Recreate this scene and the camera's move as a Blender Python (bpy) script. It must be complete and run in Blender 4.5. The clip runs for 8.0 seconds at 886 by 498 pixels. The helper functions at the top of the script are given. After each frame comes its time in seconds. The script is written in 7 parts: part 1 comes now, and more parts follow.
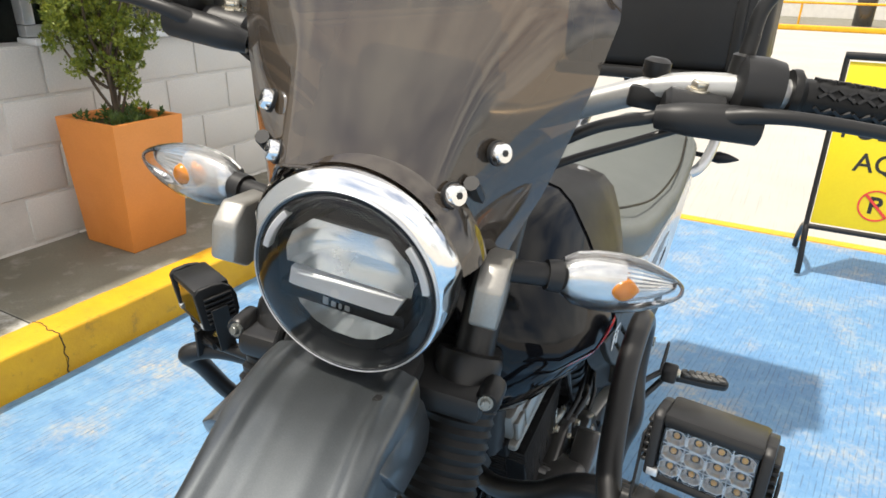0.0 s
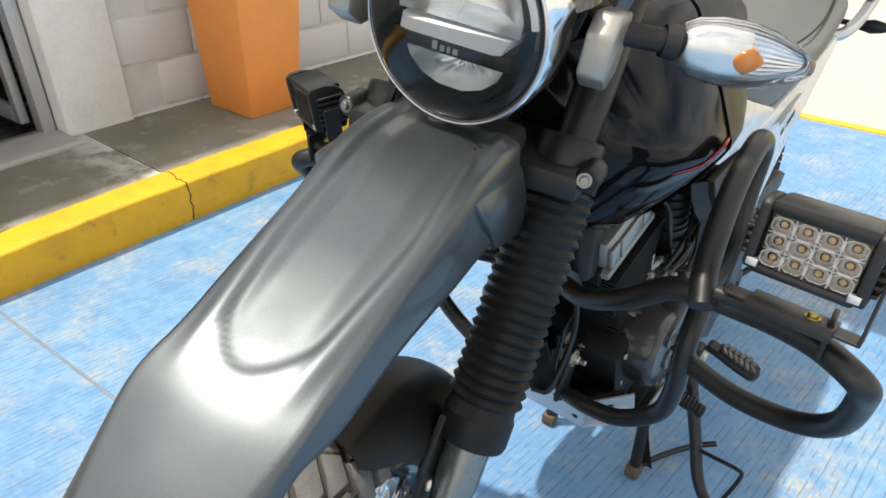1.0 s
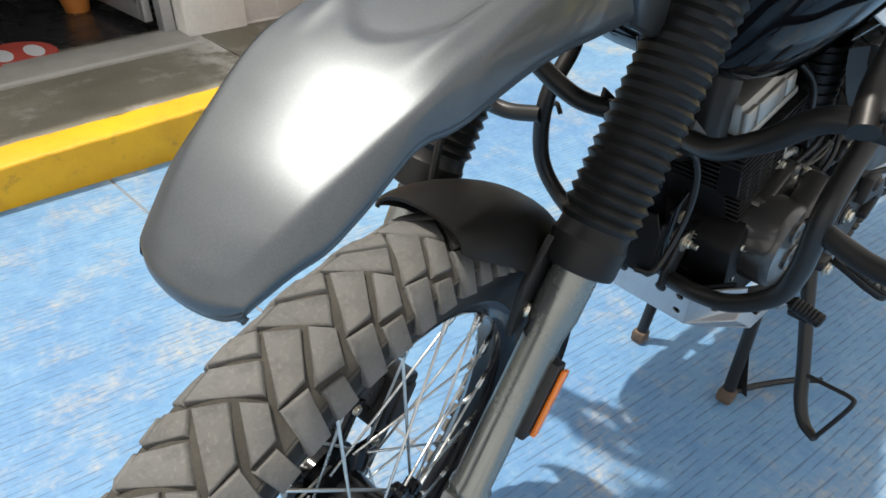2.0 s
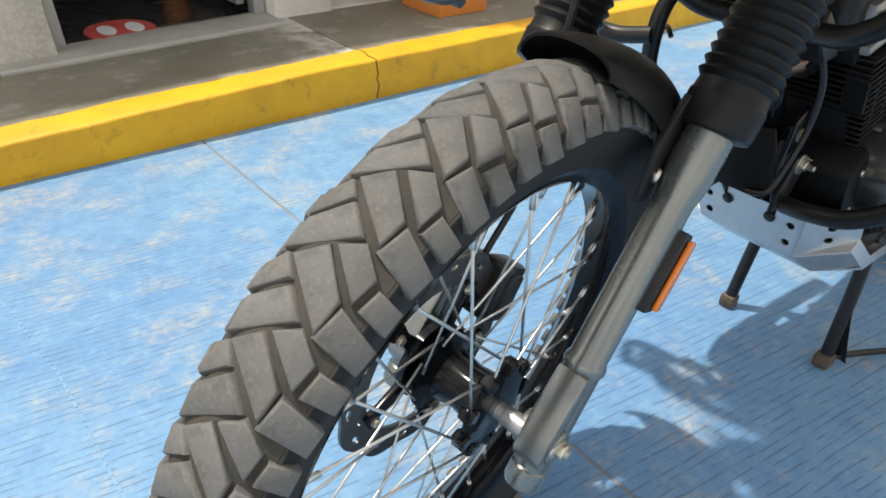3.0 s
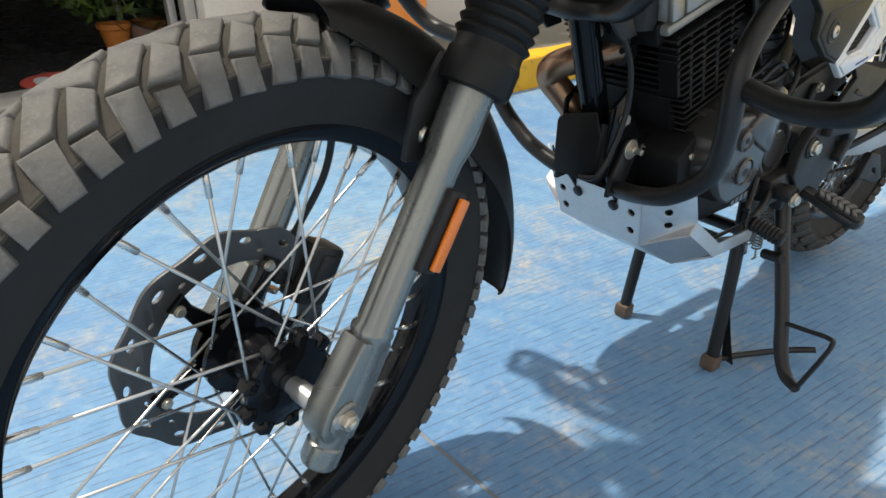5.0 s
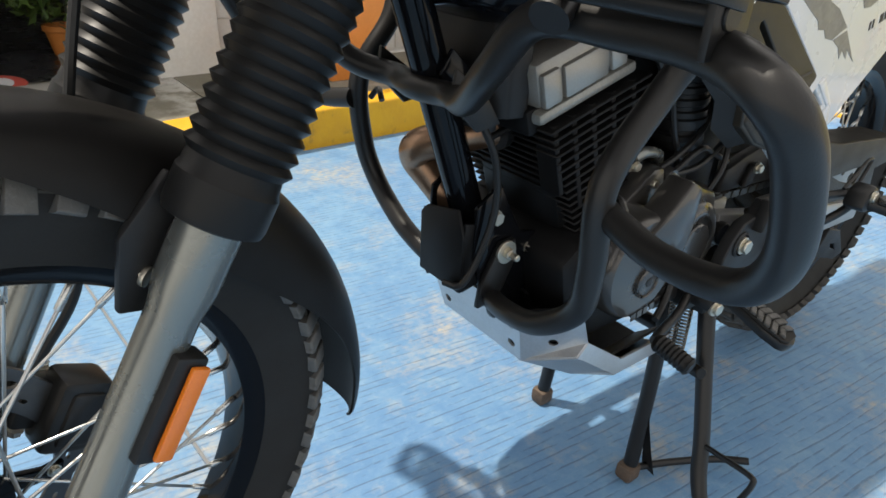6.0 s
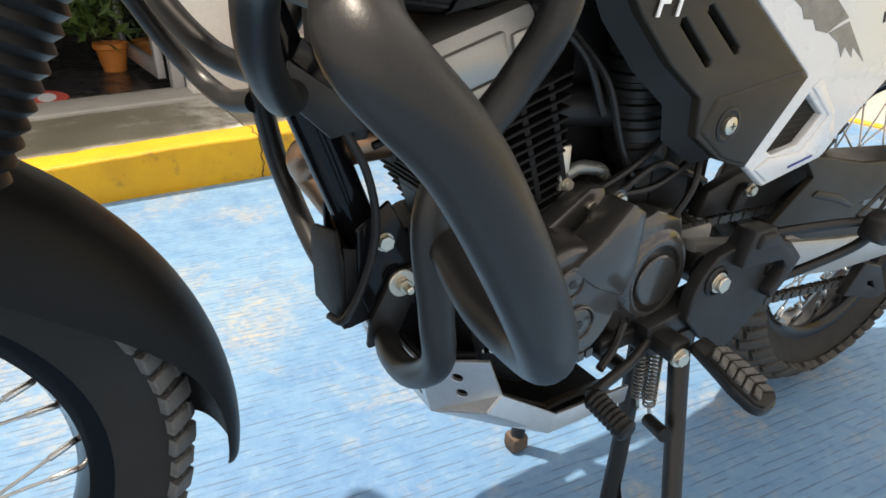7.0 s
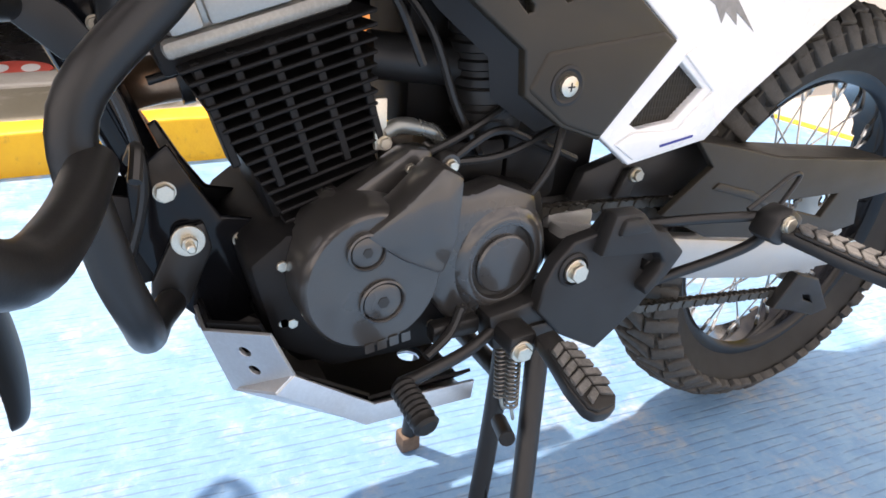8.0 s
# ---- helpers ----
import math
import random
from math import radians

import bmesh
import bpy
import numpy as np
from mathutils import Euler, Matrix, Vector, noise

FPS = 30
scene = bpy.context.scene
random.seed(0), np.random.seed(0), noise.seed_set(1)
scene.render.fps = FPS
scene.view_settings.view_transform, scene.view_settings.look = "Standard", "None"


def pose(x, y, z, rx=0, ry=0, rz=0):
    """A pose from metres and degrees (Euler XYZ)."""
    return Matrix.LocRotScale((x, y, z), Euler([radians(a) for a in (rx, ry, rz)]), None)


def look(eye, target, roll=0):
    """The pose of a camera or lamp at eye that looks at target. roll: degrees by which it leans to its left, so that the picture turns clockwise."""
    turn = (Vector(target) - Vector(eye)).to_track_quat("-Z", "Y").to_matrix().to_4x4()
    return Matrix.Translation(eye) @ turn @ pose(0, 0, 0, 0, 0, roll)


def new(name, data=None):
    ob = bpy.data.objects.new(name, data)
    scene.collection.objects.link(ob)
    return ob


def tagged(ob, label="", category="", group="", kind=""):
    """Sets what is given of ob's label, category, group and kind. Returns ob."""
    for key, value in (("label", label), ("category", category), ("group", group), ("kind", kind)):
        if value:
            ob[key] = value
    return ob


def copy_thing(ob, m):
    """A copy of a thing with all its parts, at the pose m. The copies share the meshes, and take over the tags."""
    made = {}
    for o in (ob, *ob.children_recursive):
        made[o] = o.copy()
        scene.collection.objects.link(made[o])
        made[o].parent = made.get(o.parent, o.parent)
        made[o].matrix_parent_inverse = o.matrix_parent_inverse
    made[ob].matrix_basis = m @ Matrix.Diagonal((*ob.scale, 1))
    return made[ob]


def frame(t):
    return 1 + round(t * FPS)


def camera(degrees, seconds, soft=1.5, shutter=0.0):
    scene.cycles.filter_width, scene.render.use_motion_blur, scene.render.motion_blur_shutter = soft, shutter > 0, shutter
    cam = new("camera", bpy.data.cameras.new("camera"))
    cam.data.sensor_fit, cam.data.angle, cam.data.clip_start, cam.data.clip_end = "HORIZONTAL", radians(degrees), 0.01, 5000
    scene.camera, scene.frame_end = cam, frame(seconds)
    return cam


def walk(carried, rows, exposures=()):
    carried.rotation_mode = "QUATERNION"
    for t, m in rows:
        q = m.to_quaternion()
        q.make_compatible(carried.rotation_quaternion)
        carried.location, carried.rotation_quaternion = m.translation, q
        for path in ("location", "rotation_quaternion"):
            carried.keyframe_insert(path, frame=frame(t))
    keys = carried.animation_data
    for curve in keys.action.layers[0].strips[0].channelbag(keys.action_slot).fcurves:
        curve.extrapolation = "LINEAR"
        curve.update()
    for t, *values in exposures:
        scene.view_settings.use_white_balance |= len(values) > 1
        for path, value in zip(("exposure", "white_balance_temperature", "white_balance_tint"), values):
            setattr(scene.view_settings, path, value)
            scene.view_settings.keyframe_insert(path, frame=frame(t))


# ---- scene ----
cam = camera(70.0, 8.0, soft=1.6)
PATH = [
    (0, (0.32, -0.143, 1.27), (-0.547, 1.48, 0.488), 1.4),
    (0.5, (0.347, -0.163, 1.221), (-0.577, 1.361, 0.313), 1.3),
    (1, (0.355, -0.194, 1.164), (-0.696, 1.149, 0.12), 1.1),
    (1.5, (0.371, -0.223, 1.097), (-0.75, 0.96, -0.062), 1.3),
    (1.7, (0.371, -0.229, 1.069), (-0.77, 0.918, -0.108), 1.3),
    (2.8, (0.388, -0.332, 0.915), (-0.94, 0.685, -0.183), 1.6),
    (3, (0.398, -0.359, 0.896), (-0.927, 0.642, -0.219), 1.1),
    (3.5, (0.446, -0.425, 0.84), (-0.855, 0.566, -0.311), 0.4),
    (4, (0.49, -0.452, 0.816), (-0.827, 0.554, -0.303), 0.4),
    (4.5, (0.529, -0.378, 0.814), (-0.77, 0.75, -0.205), 1.2),
    (5, (0.564, -0.22, 0.814), (-0.812, 0.873, -0.141), 0.1),
    (5.2, (0.577, -0.154, 0.839), (-0.82, 0.914, -0.114), 1.1),
    (6.3, (0.5, 0.116, 0.858), (-0.868, 1.248, -0.062), 3.6),
    (6.5, (0.506, 0.148, 0.844), (-0.89, 1.282, -0.03), 2.8),
    (7, (0.534, 0.276, 0.818), (-0.982, 1.22, -0.083), 1.2),
    (7.5, (0.587, 0.397, 0.79), (-0.991, 1.228, -0.117), 2.5),
    (8, (0.594, 0.477, 0.761), (-0.962, 1.366, -0.126), 4.0),
]
walk(cam, [(t, look(eye, target, roll)) for t, eye, target, roll in PATH], exposures=[(0.0, 0.43, 6500, 10), (0.5, 0.28, 6500, 10), (1.0, 0.46, 6500, 10), (1.5, 0.38, 6500, 10), (3.5, 0.3, 6650, 10), (5.0, 0.2, 6700, 10), (6.5, 0.27, 6850, 11), (7.0, 0.53, 7150, 13), (7.5, 0.65, 7300, 16), (8.0, 1.15, 7000, 21)])

# ---- world and sun ----
SUN_AZ, SUN_EL = math.atan2(-0.26, -0.21), math.atan2(1.0, math.hypot(0.26, 0.21))
world = bpy.data.worlds.new("sky")
scene.world = world
world.use_nodes = True
wn, wl = world.node_tree.nodes, world.node_tree.links
wn.clear()
w_out = wn.new("ShaderNodeOutputWorld")
w_bg = wn.new("ShaderNodeBackground")
w_sky = wn.new("ShaderNodeTexSky")
w_sky.sky_type, w_sky.sun_disc = "NISHITA", False
w_sky.sun_elevation, w_sky.sun_rotation = SUN_EL, SUN_AZ
w_sky.air_density, w_sky.dust_density = 1.0, 2.0
w_tc = wn.new("ShaderNodeTexCoord")
w_map = wn.new("ShaderNodeMapping")
w_map.inputs["Scale"].default_value = (1.0, 1.0, 2.2)
w_cl = wn.new("ShaderNodeTexNoise")
w_cl.inputs["Scale"].default_value, w_cl.inputs["Detail"].default_value, w_cl.inputs["Roughness"].default_value = 2.6, 8.0, 0.6
w_rmp = wn.new("ShaderNodeValToRGB")
w_rmp.color_ramp.elements[0].position, w_rmp.color_ramp.elements[1].position = 0.34, 0.58
w_mix = wn.new("ShaderNodeMixRGB")
w_mix.inputs["Color2"].default_value = (11.0, 10.5, 9.7, 1)
wl.new(w_tc.outputs["Generated"], w_map.inputs["Vector"])
wl.new(w_map.outputs["Vector"], w_cl.inputs["Vector"])
wl.new(w_cl.outputs["Fac"], w_rmp.inputs["Fac"])
wl.new(w_rmp.outputs["Color"], w_mix.inputs["Fac"])
wl.new(w_sky.outputs["Color"], w_mix.inputs["Color1"])
wl.new(w_mix.outputs["Color"], w_bg.inputs["Color"])
w_bg.inputs["Strength"].default_value = 0.115
wl.new(w_bg.outputs["Background"], w_out.inputs["Surface"])
sun = new("sun", bpy.data.lights.new("sun", "SUN"))
sun.data.energy, sun.data.angle, sun.data.color = 3.9, radians(1.5), (1.0, 0.93, 0.82)
sun.matrix_world = look((0, 0, 8), (0.26 * 8, 0.21 * 8, 0))


# ---- materials ----
def mat_base(name, color, rough=0.5, metal=0.0, coat=0.0, spec=0.5):
    m = bpy.data.materials.new(name)
    m.use_nodes = True
    b = m.node_tree.nodes["Principled BSDF"]
    b.inputs["Base Color"].default_value = (*color, 1)
    b.inputs["Roughness"].default_value = rough
    b.inputs["Metallic"].default_value = metal
    b.inputs["Coat Weight"].default_value = coat
    b.inputs["Coat Roughness"].default_value = 0.06
    b.inputs["Specular IOR Level"].default_value = spec
    return m, m.node_tree.nodes, m.node_tree.links, b


def noise_node(n, l, scale, detail=4.0, rough=0.55, stretch=None):
    tc = n.new("ShaderNodeTexCoord")
    tx = n.new("ShaderNodeTexNoise")
    tx.inputs["Scale"].default_value, tx.inputs["Detail"].default_value, tx.inputs["Roughness"].default_value = scale, detail, rough
    if stretch:
        mp = n.new("ShaderNodeMapping")
        mp.inputs["Scale"].default_value = stretch
        l.new(tc.outputs["Object"], mp.inputs["Vector"])
        l.new(mp.outputs["Vector"], tx.inputs["Vector"])
    else:
        l.new(tc.outputs["Object"], tx.inputs["Vector"])
    return tx.outputs["Fac"]


def ramp(n, l, fac, lo, hi, c0=(0, 0, 0), c1=(1, 1, 1)):
    r = n.new("ShaderNodeValToRGB")
    r.color_ramp.elements[0].position, r.color_ramp.elements[1].position = lo, hi
    r.color_ramp.elements[0].color, r.color_ramp.elements[1].color = (*c0, 1), (*c1, 1)
    l.new(fac, r.inputs["Fac"])
    return r.outputs["Color"]


def mix(n, l, fac, a, b, mode="MIX"):
    m = n.new("ShaderNodeMixRGB")
    m.blend_type = mode
    for sock, v in ((m.inputs["Fac"], fac), (m.inputs["Color1"], a), (m.inputs["Color2"], b)):
        if isinstance(v, (int, float)):
            sock.default_value = v
        elif isinstance(v, tuple):
            sock.default_value = (*v, 1)
        else:
            l.new(v, sock)
    return m.outputs["Color"]


def bump(n, l, b, height, strength=0.3, dist=0.002):
    bp = n.new("ShaderNodeBump")
    bp.inputs["Strength"].default_value, bp.inputs["Distance"].default_value = strength, dist
    l.new(height, bp.inputs["Height"])
    l.new(bp.outputs["Normal"], b.inputs["Normal"])


def worn(name, color, rough=0.5, metal=0.0, coat=0.0, grain=300.0, stain=9.0, amount=0.25, relief=0.15, spec=0.5, dark=0.55):
    """A surface with fine grain, broad uneven tone and small relief."""
    m, n, l, b = mat_base(name, color, rough, metal, coat, spec)
    fine, broad = noise_node(n, l, grain, 3.0), noise_node(n, l, stain, 6.0)
    c = mix(n, l, ramp(n, l, broad, 0.35, 0.7, (0, 0, 0), (amount,) * 3), color, tuple(v * dark for v in color))
    c = mix(n, l, ramp(n, l, fine, 0.4, 0.75, (0, 0, 0), (amount * 0.6,) * 3), c, tuple(min(1, v * 1.5) for v in color))
    l.new(c, b.inputs["Base Color"])
    r = ramp(n, l, broad, 0.3, 0.75, (max(0.02, rough - 0.07),) * 3, (min(1, rough + 0.1),) * 3)
    l.new(r, b.inputs["Roughness"])
    if relief:
        bump(n, l, b, fine, relief, 0.0006)
    return m


def tread_rubber(name, color):
    """Worn tyre lugs: each a little lighter or darker, with dust, scuffs and a lumpy skin."""
    m, n, l, b = mat_base(name, color, 0.8, 0.0, 0.0, 0.3)
    each = n.new("ShaderNodeObjectInfo")
    fine, mid, dust = noise_node(n, l, 260.0, 4.0), noise_node(n, l, 70.0, 5.0, 0.6), noise_node(n, l, 24.0, 6.0, 0.6)
    c = mix(n, l, ramp(n, l, each.outputs["Random"], 0.0, 1.0), tuple(v * 0.84 for v in color), tuple(v * 1.14 for v in color))
    c = mix(n, l, ramp(n, l, dust, 0.46, 0.68, (0, 0, 0), (0.55,) * 3), c, (color[0] * 1.09, color[1] * 1.03, color[2] * 0.93))
    c = mix(n, l, ramp(n, l, mid, 0.52, 0.70, (0, 0, 0), (0.5,) * 3), c, tuple(v * 0.55 for v in color))
    c = mix(n, l, ramp(n, l, fine, 0.55, 0.75, (0, 0, 0), (0.4,) * 3), c, tuple(v * 1.7 for v in color))
    l.new(c, b.inputs["Base Color"])
    l.new(ramp(n, l, mid, 0.3, 0.7, (0.62,) * 3, (0.9,) * 3), b.inputs["Roughness"])
    bump(n, l, b, mix(n, l, 0.4, mid, fine), 0.6, 0.0022)
    return m


def blue_ground():
    m, n, l, b = mat_base("blue_painted_concrete", (0.1, 0.3, 0.62), 0.62)
    tc, spin = n.new("ShaderNodeTexCoord"), n.new("ShaderNodeVectorRotate")
    spin.rotation_type = "Z_AXIS"
    spin.inputs["Angle"].default_value = radians(7)
    l.new(tc.outputs["Object"], spin.inputs["Vector"])

    def along_lines(node, stretch):
        mp = n.new("ShaderNodeMapping")
        mp.inputs["Scale"].default_value = stretch
        l.new(spin.outputs["Vector"], mp.inputs["Vector"])
        l.new(mp.outputs["Vector"], node.inputs["Vector"])
        return node.outputs["Fac"]

    wv, ds, sk = n.new("ShaderNodeTexWave"), n.new("ShaderNodeTexNoise"), n.new("ShaderNodeTexNoise")
    wv.bands_direction = "X"
    wv.inputs["Scale"].default_value, wv.inputs["Distortion"].default_value, wv.inputs["Detail"].default_value = 19.0, 3.4, 3.5
    wv.inputs["Detail Scale"].default_value = 1.4
    for t, dt in ((ds, 5.0), (sk, 6.0)):
        t.inputs["Scale"].default_value, t.inputs["Detail"].default_value, t.inputs["Roughness"].default_value = 1.0, dt, 0.65
    wave, dash, streak = along_lines(wv, (1.0, 0.16, 1.0)), along_lines(ds, (60.0, 17.0, 1.0)), along_lines(sk, (95.0, 20.0, 1.0))
    lines = mix(n, l, 1.0, ramp(n, l, wave, 0.80, 0.97), ramp(n, l, dash, 0.41, 0.56), "MULTIPLY")
    patches = noise_node(n, l, 3.1, 9.0, 0.68)
    specks = noise_node(n, l, 46.0, 6.0, 0.7)
    broad = noise_node(n, l, 0.9, 4.0, 0.5)
    c = mix(n, l, ramp(n, l, broad, 0.32, 0.68), (0.084, 0.205, 0.395), (0.150, 0.30, 0.465))
    c = mix(n, l, ramp(n, l, streak, 0.48, 0.70, (0, 0, 0), (0.18,) * 3), c, (0.27, 0.40, 0.52))
    c = mix(n, l, ramp(n, l, specks, 0.50, 0.74, (0, 0, 0), (0.30,) * 3), c, (0.26, 0.39, 0.51))
    wear = mix(n, l, 1.0, ramp(n, l, patches, 0.495, 0.66, (0, 0, 0), (0.95,) * 3), ramp(n, l, mix(n, l, 0.45, specks, streak), 0.41, 0.58), "MULTIPLY")
    mottle = noise_node(n, l, 13.0, 7.0, 0.7)
    c = mix(n, l, ramp(n, l, mottle, 0.50, 0.66, (0, 0, 0), (0.5,) * 3), c, (0.060, 0.175, 0.36))
    c = mix(n, l, ramp(n, l, mottle, 0.30, 0.46, (0.5,) * 3, (0, 0, 0)), c, (0.22, 0.36, 0.475))
    c = mix(n, l, wear, c, (0.40, 0.365, 0.29))
    c = mix(n, l, ramp(n, l, lines, 0.2, 0.9, (0, 0, 0), (0.58,) * 3), c, (0.07, 0.12, 0.19))
    l.new(c, b.inputs["Base Color"])
    h = mix(n, l, 0.65, ramp(n, l, lines, 0.0, 0.8, (1, 1, 1), (0, 0, 0)), specks)
    bump(n, l, b, h, 0.55, 0.003)
    return m


def grooved_concrete():
    m, n, l, b = mat_base("pale_grooved_concrete", (0.5, 0.47, 0.42), 0.85)
    lines = noise_node(n, l, 1.0, 3.0, 0.6, (60.0, 1.5, 1.0))
    broad = noise_node(n, l, 0.6, 7.0, 0.6)
    c = mix(n, l, ramp(n, l, broad, 0.3, 0.7), (0.46, 0.435, 0.39), (0.37, 0.35, 0.32))
    c = mix(n, l, ramp(n, l, lines, 0.55, 0.68, (0, 0, 0), (0.5,) * 3), c, (0.3, 0.285, 0.26))
    l.new(c, b.inputs["Base Color"])
    bump(n, l, b, lines, 0.5, 0.004)
    return m


def side_walk():
    m, n, l, b = mat_base("grey_walkway_concrete", (0.2, 0.19, 0.17), 0.7)
    a, c2, f = noise_node(n, l, 2.2, 8.0, 0.65), noise_node(n, l, 7.0, 6.0, 0.6), noise_node(n, l, 120.0, 4.0)
    c = mix(n, l, ramp(n, l, a, 0.35, 0.65), (0.128, 0.118, 0.084), (0.215, 0.20, 0.155))
    c = mix(n, l, ramp(n, l, c2, 0.56, 0.7, (0, 0, 0), (0.6,) * 3), c, (0.38, 0.365, 0.33))
    c = mix(n, l, ramp(n, l, f, 0.45, 0.7, (0, 0, 0), (0.35,) * 3), c, (0.1, 0.095, 0.08))
    tc, sep = n.new("ShaderNodeTexCoord"), n.new("ShaderNodeSeparateXYZ")
    l.new(tc.outputs["Object"], sep.inputs["Vector"])
    near = ramp(n, l, sep.outputs["Y"], 0.60, 0.85)          # a pale cement spill beside the slab joint
    past = ramp(n, l, sep.outputs["Y"], 0.858, 0.866, (1, 1, 1), (0, 0, 0))
    spill = mix(n, l, 1.0, mix(n, l, 1.0, near, past, "MULTIPLY"), ramp(n, l, noise_node(n, l, 9.0, 8.0, 0.7), 0.40, 0.56), "MULTIPLY")
    c = mix(n, l, spill, c, (0.46, 0.45, 0.41))
    l.new(c, b.inputs["Base Color"])
    l.new(ramp(n, l, a, 0.35, 0.6, (0.45,) * 3, (0.8,) * 3), b.inputs["Roughness"])
    bump(n, l, b, f, 0.35, 0.002)
    return m


def yellow_paint():
    m, n, l, b = mat_base("yellow_kerb_paint", (0.78, 0.5, 0.01), 0.55)
    a, d, f = noise_node(n, l, 5.0, 8.0, 0.65), noise_node(n, l, 16.0, 8.0, 0.7), noise_node(n, l, 150.0, 4.0)
    c = mix(n, l, ramp(n, l, a, 0.35, 0.7), (0.74, 0.405, 0.005), (0.60, 0.305, 0.007))
    c = mix(n, l, ramp(n, l, d, 0.58, 0.74, (0, 0, 0), (0.75,) * 3), c, (0.22, 0.135, 0.035))
    l.new(c, b.inputs["Base Color"])
    bump(n, l, b, mix(n, l, 0.35, mix(n, l, 0.5, d, noise_node(n, l, 42.0, 5.0, 0.6)), f), 0.65, 0.006)
    return m


def glass(name, color, rough=0.02, tint_mix=0.0, ior=1.45):
    m, n, l, b = mat_base(name, color, rough)
    b.inputs["Transmission Weight"].default_value = 1.0
    b.inputs["IOR"].default_value = ior
    return m


def smoked():
    """A thin smoked sheet: a clear tinted layer under a glossy skin."""
    m = bpy.data.materials.new("smoked_acrylic")
    m.use_nodes = True
    n, l = m.node_tree.nodes, m.node_tree.links
    n.clear()
    o, tr, gl, mx = n.new("ShaderNodeOutputMaterial"), n.new("ShaderNodeBsdfTransparent"), n.new("ShaderNodeBsdfGlossy"), n.new("ShaderNodeMixShader")
    fr = n.new("ShaderNodeFresnel")
    fr.inputs["IOR"].default_value = 1.8
    tr.inputs["Color"].default_value = (0.085, 0.058, 0.032, 1)
    gl.inputs["Roughness"].default_value = 0.045
    df, mx2 = n.new("ShaderNodeBsdfDiffuse"), n.new("ShaderNodeMixShader")
    df.inputs["Color"].default_value = (0.24, 0.20, 0.165, 1)
    mx2.inputs["Fac"].default_value = 0.2
    l.new(tr.outputs[0], mx2.inputs[1])
    l.new(df.outputs[0], mx2.inputs[2])
    l.new(fr.outputs[0], mx.inputs["Fac"])
    l.new(mx2.outputs[0], mx.inputs[1])
    l.new(gl.outputs[0], mx.inputs[2])
    l.new(mx.outputs[0], o.inputs["Surface"])
    return m


def clear_skin(name, tint=(0.93, 0.94, 0.95), ior=1.5):
    """Thin clear plastic: see-through with a glossy skin."""
    m = bpy.data.materials.new(name)
    m.use_nodes = True
    n, l = m.node_tree.nodes, m.node_tree.links
    n.clear()
    o, tr, gl, mx = n.new("ShaderNodeOutputMaterial"), n.new("ShaderNodeBsdfTransparent"), n.new("ShaderNodeBsdfGlossy"), n.new("ShaderNodeMixShader")
    fr = n.new("ShaderNodeFresnel")
    fr.inputs["IOR"].default_value = ior
    tr.inputs["Color"].default_value = (*tint, 1)
    gl.inputs["Roughness"].default_value = 0.03
    l.new(fr.outputs[0], mx.inputs["Fac"])
    l.new(tr.outputs[0], mx.inputs[1])
    l.new(gl.outputs[0], mx.inputs[2])
    l.new(mx.outputs[0], o.inputs["Surface"])
    return m


BLUE, LANE, WALK, YELLOW = blue_ground(), grooved_concrete(), side_walk(), yellow_paint()
BLOCK = worn("painted_block", (0.60, 0.585, 0.55), 0.8, grain=140, stain=2.2, amount=0.35, relief=0.5, dark=0.75)
MORTAR = worn("wall_mortar", (0.60, 0.585, 0.55), 0.9, grain=200, amount=0.3, relief=0.4)
PLASTER = worn("wall_plaster", (0.78, 0.76, 0.71), 0.8, grain=60, stain=5, amount=0.35, relief=0.4, dark=0.7)
THRESH = worn("pale_threshold_concrete", (0.33, 0.32, 0.29), 0.85, grain=180, stain=6, amount=0.5, relief=0.5)
ALU_FRAME = worn("window_aluminium", (0.62, 0.63, 0.64), 0.4, 0.7, grain=90, amount=0.2, relief=0)
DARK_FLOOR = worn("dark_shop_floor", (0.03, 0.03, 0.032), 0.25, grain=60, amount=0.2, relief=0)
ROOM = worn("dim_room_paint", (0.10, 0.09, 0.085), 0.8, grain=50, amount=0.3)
TERRA = worn("orange_planter_paint", (0.76, 0.27, 0.055), 0.55, grain=160, stain=5, amount=0.3, relief=0.25, dark=0.72)
SOIL = worn("soil", (0.05, 0.04, 0.028), 0.95, grain=120, amount=0.5, relief=1.0)
BARK = worn("bark", (0.11, 0.08, 0.055), 0.9, grain=150, amount=0.5, relief=0.8)
BLACK_PL = worn("black_plastic", (0.0135, 0.0135, 0.014), 0.45, grain=900, stain=14, amount=0.3, relief=0.12, spec=0.35)
BLACK_MT = worn("matt_black_steel", (0.0112, 0.0110, 0.0110), 0.38, grain=700, stain=10, amount=0.35, relief=0.12, dark=0.7, spec=0.4)
BLACK_GL = worn("gloss_black_paint", (0.005, 0.0055, 0.007), 0.10, coat=0.0, grain=500, stain=6, amount=0.2, relief=0, spec=0.22)
CASE = worn("dark_grey_engine_paint", (0.049, 0.047, 0.045), 0.32, 0.4, coat=0.6, grain=800, stain=12, amount=0.3, relief=0.12)
# engine black, also used for the painted shade inside the skid plate
FIN = worn("black_engine_and_shade", (0.006, 0.006, 0.0065), 0.5, grain=600, amount=0.3, relief=0.2, spec=0.22)
RUBBER = tread_rubber("tyre_rubber", (0.120, 0.120, 0.117))
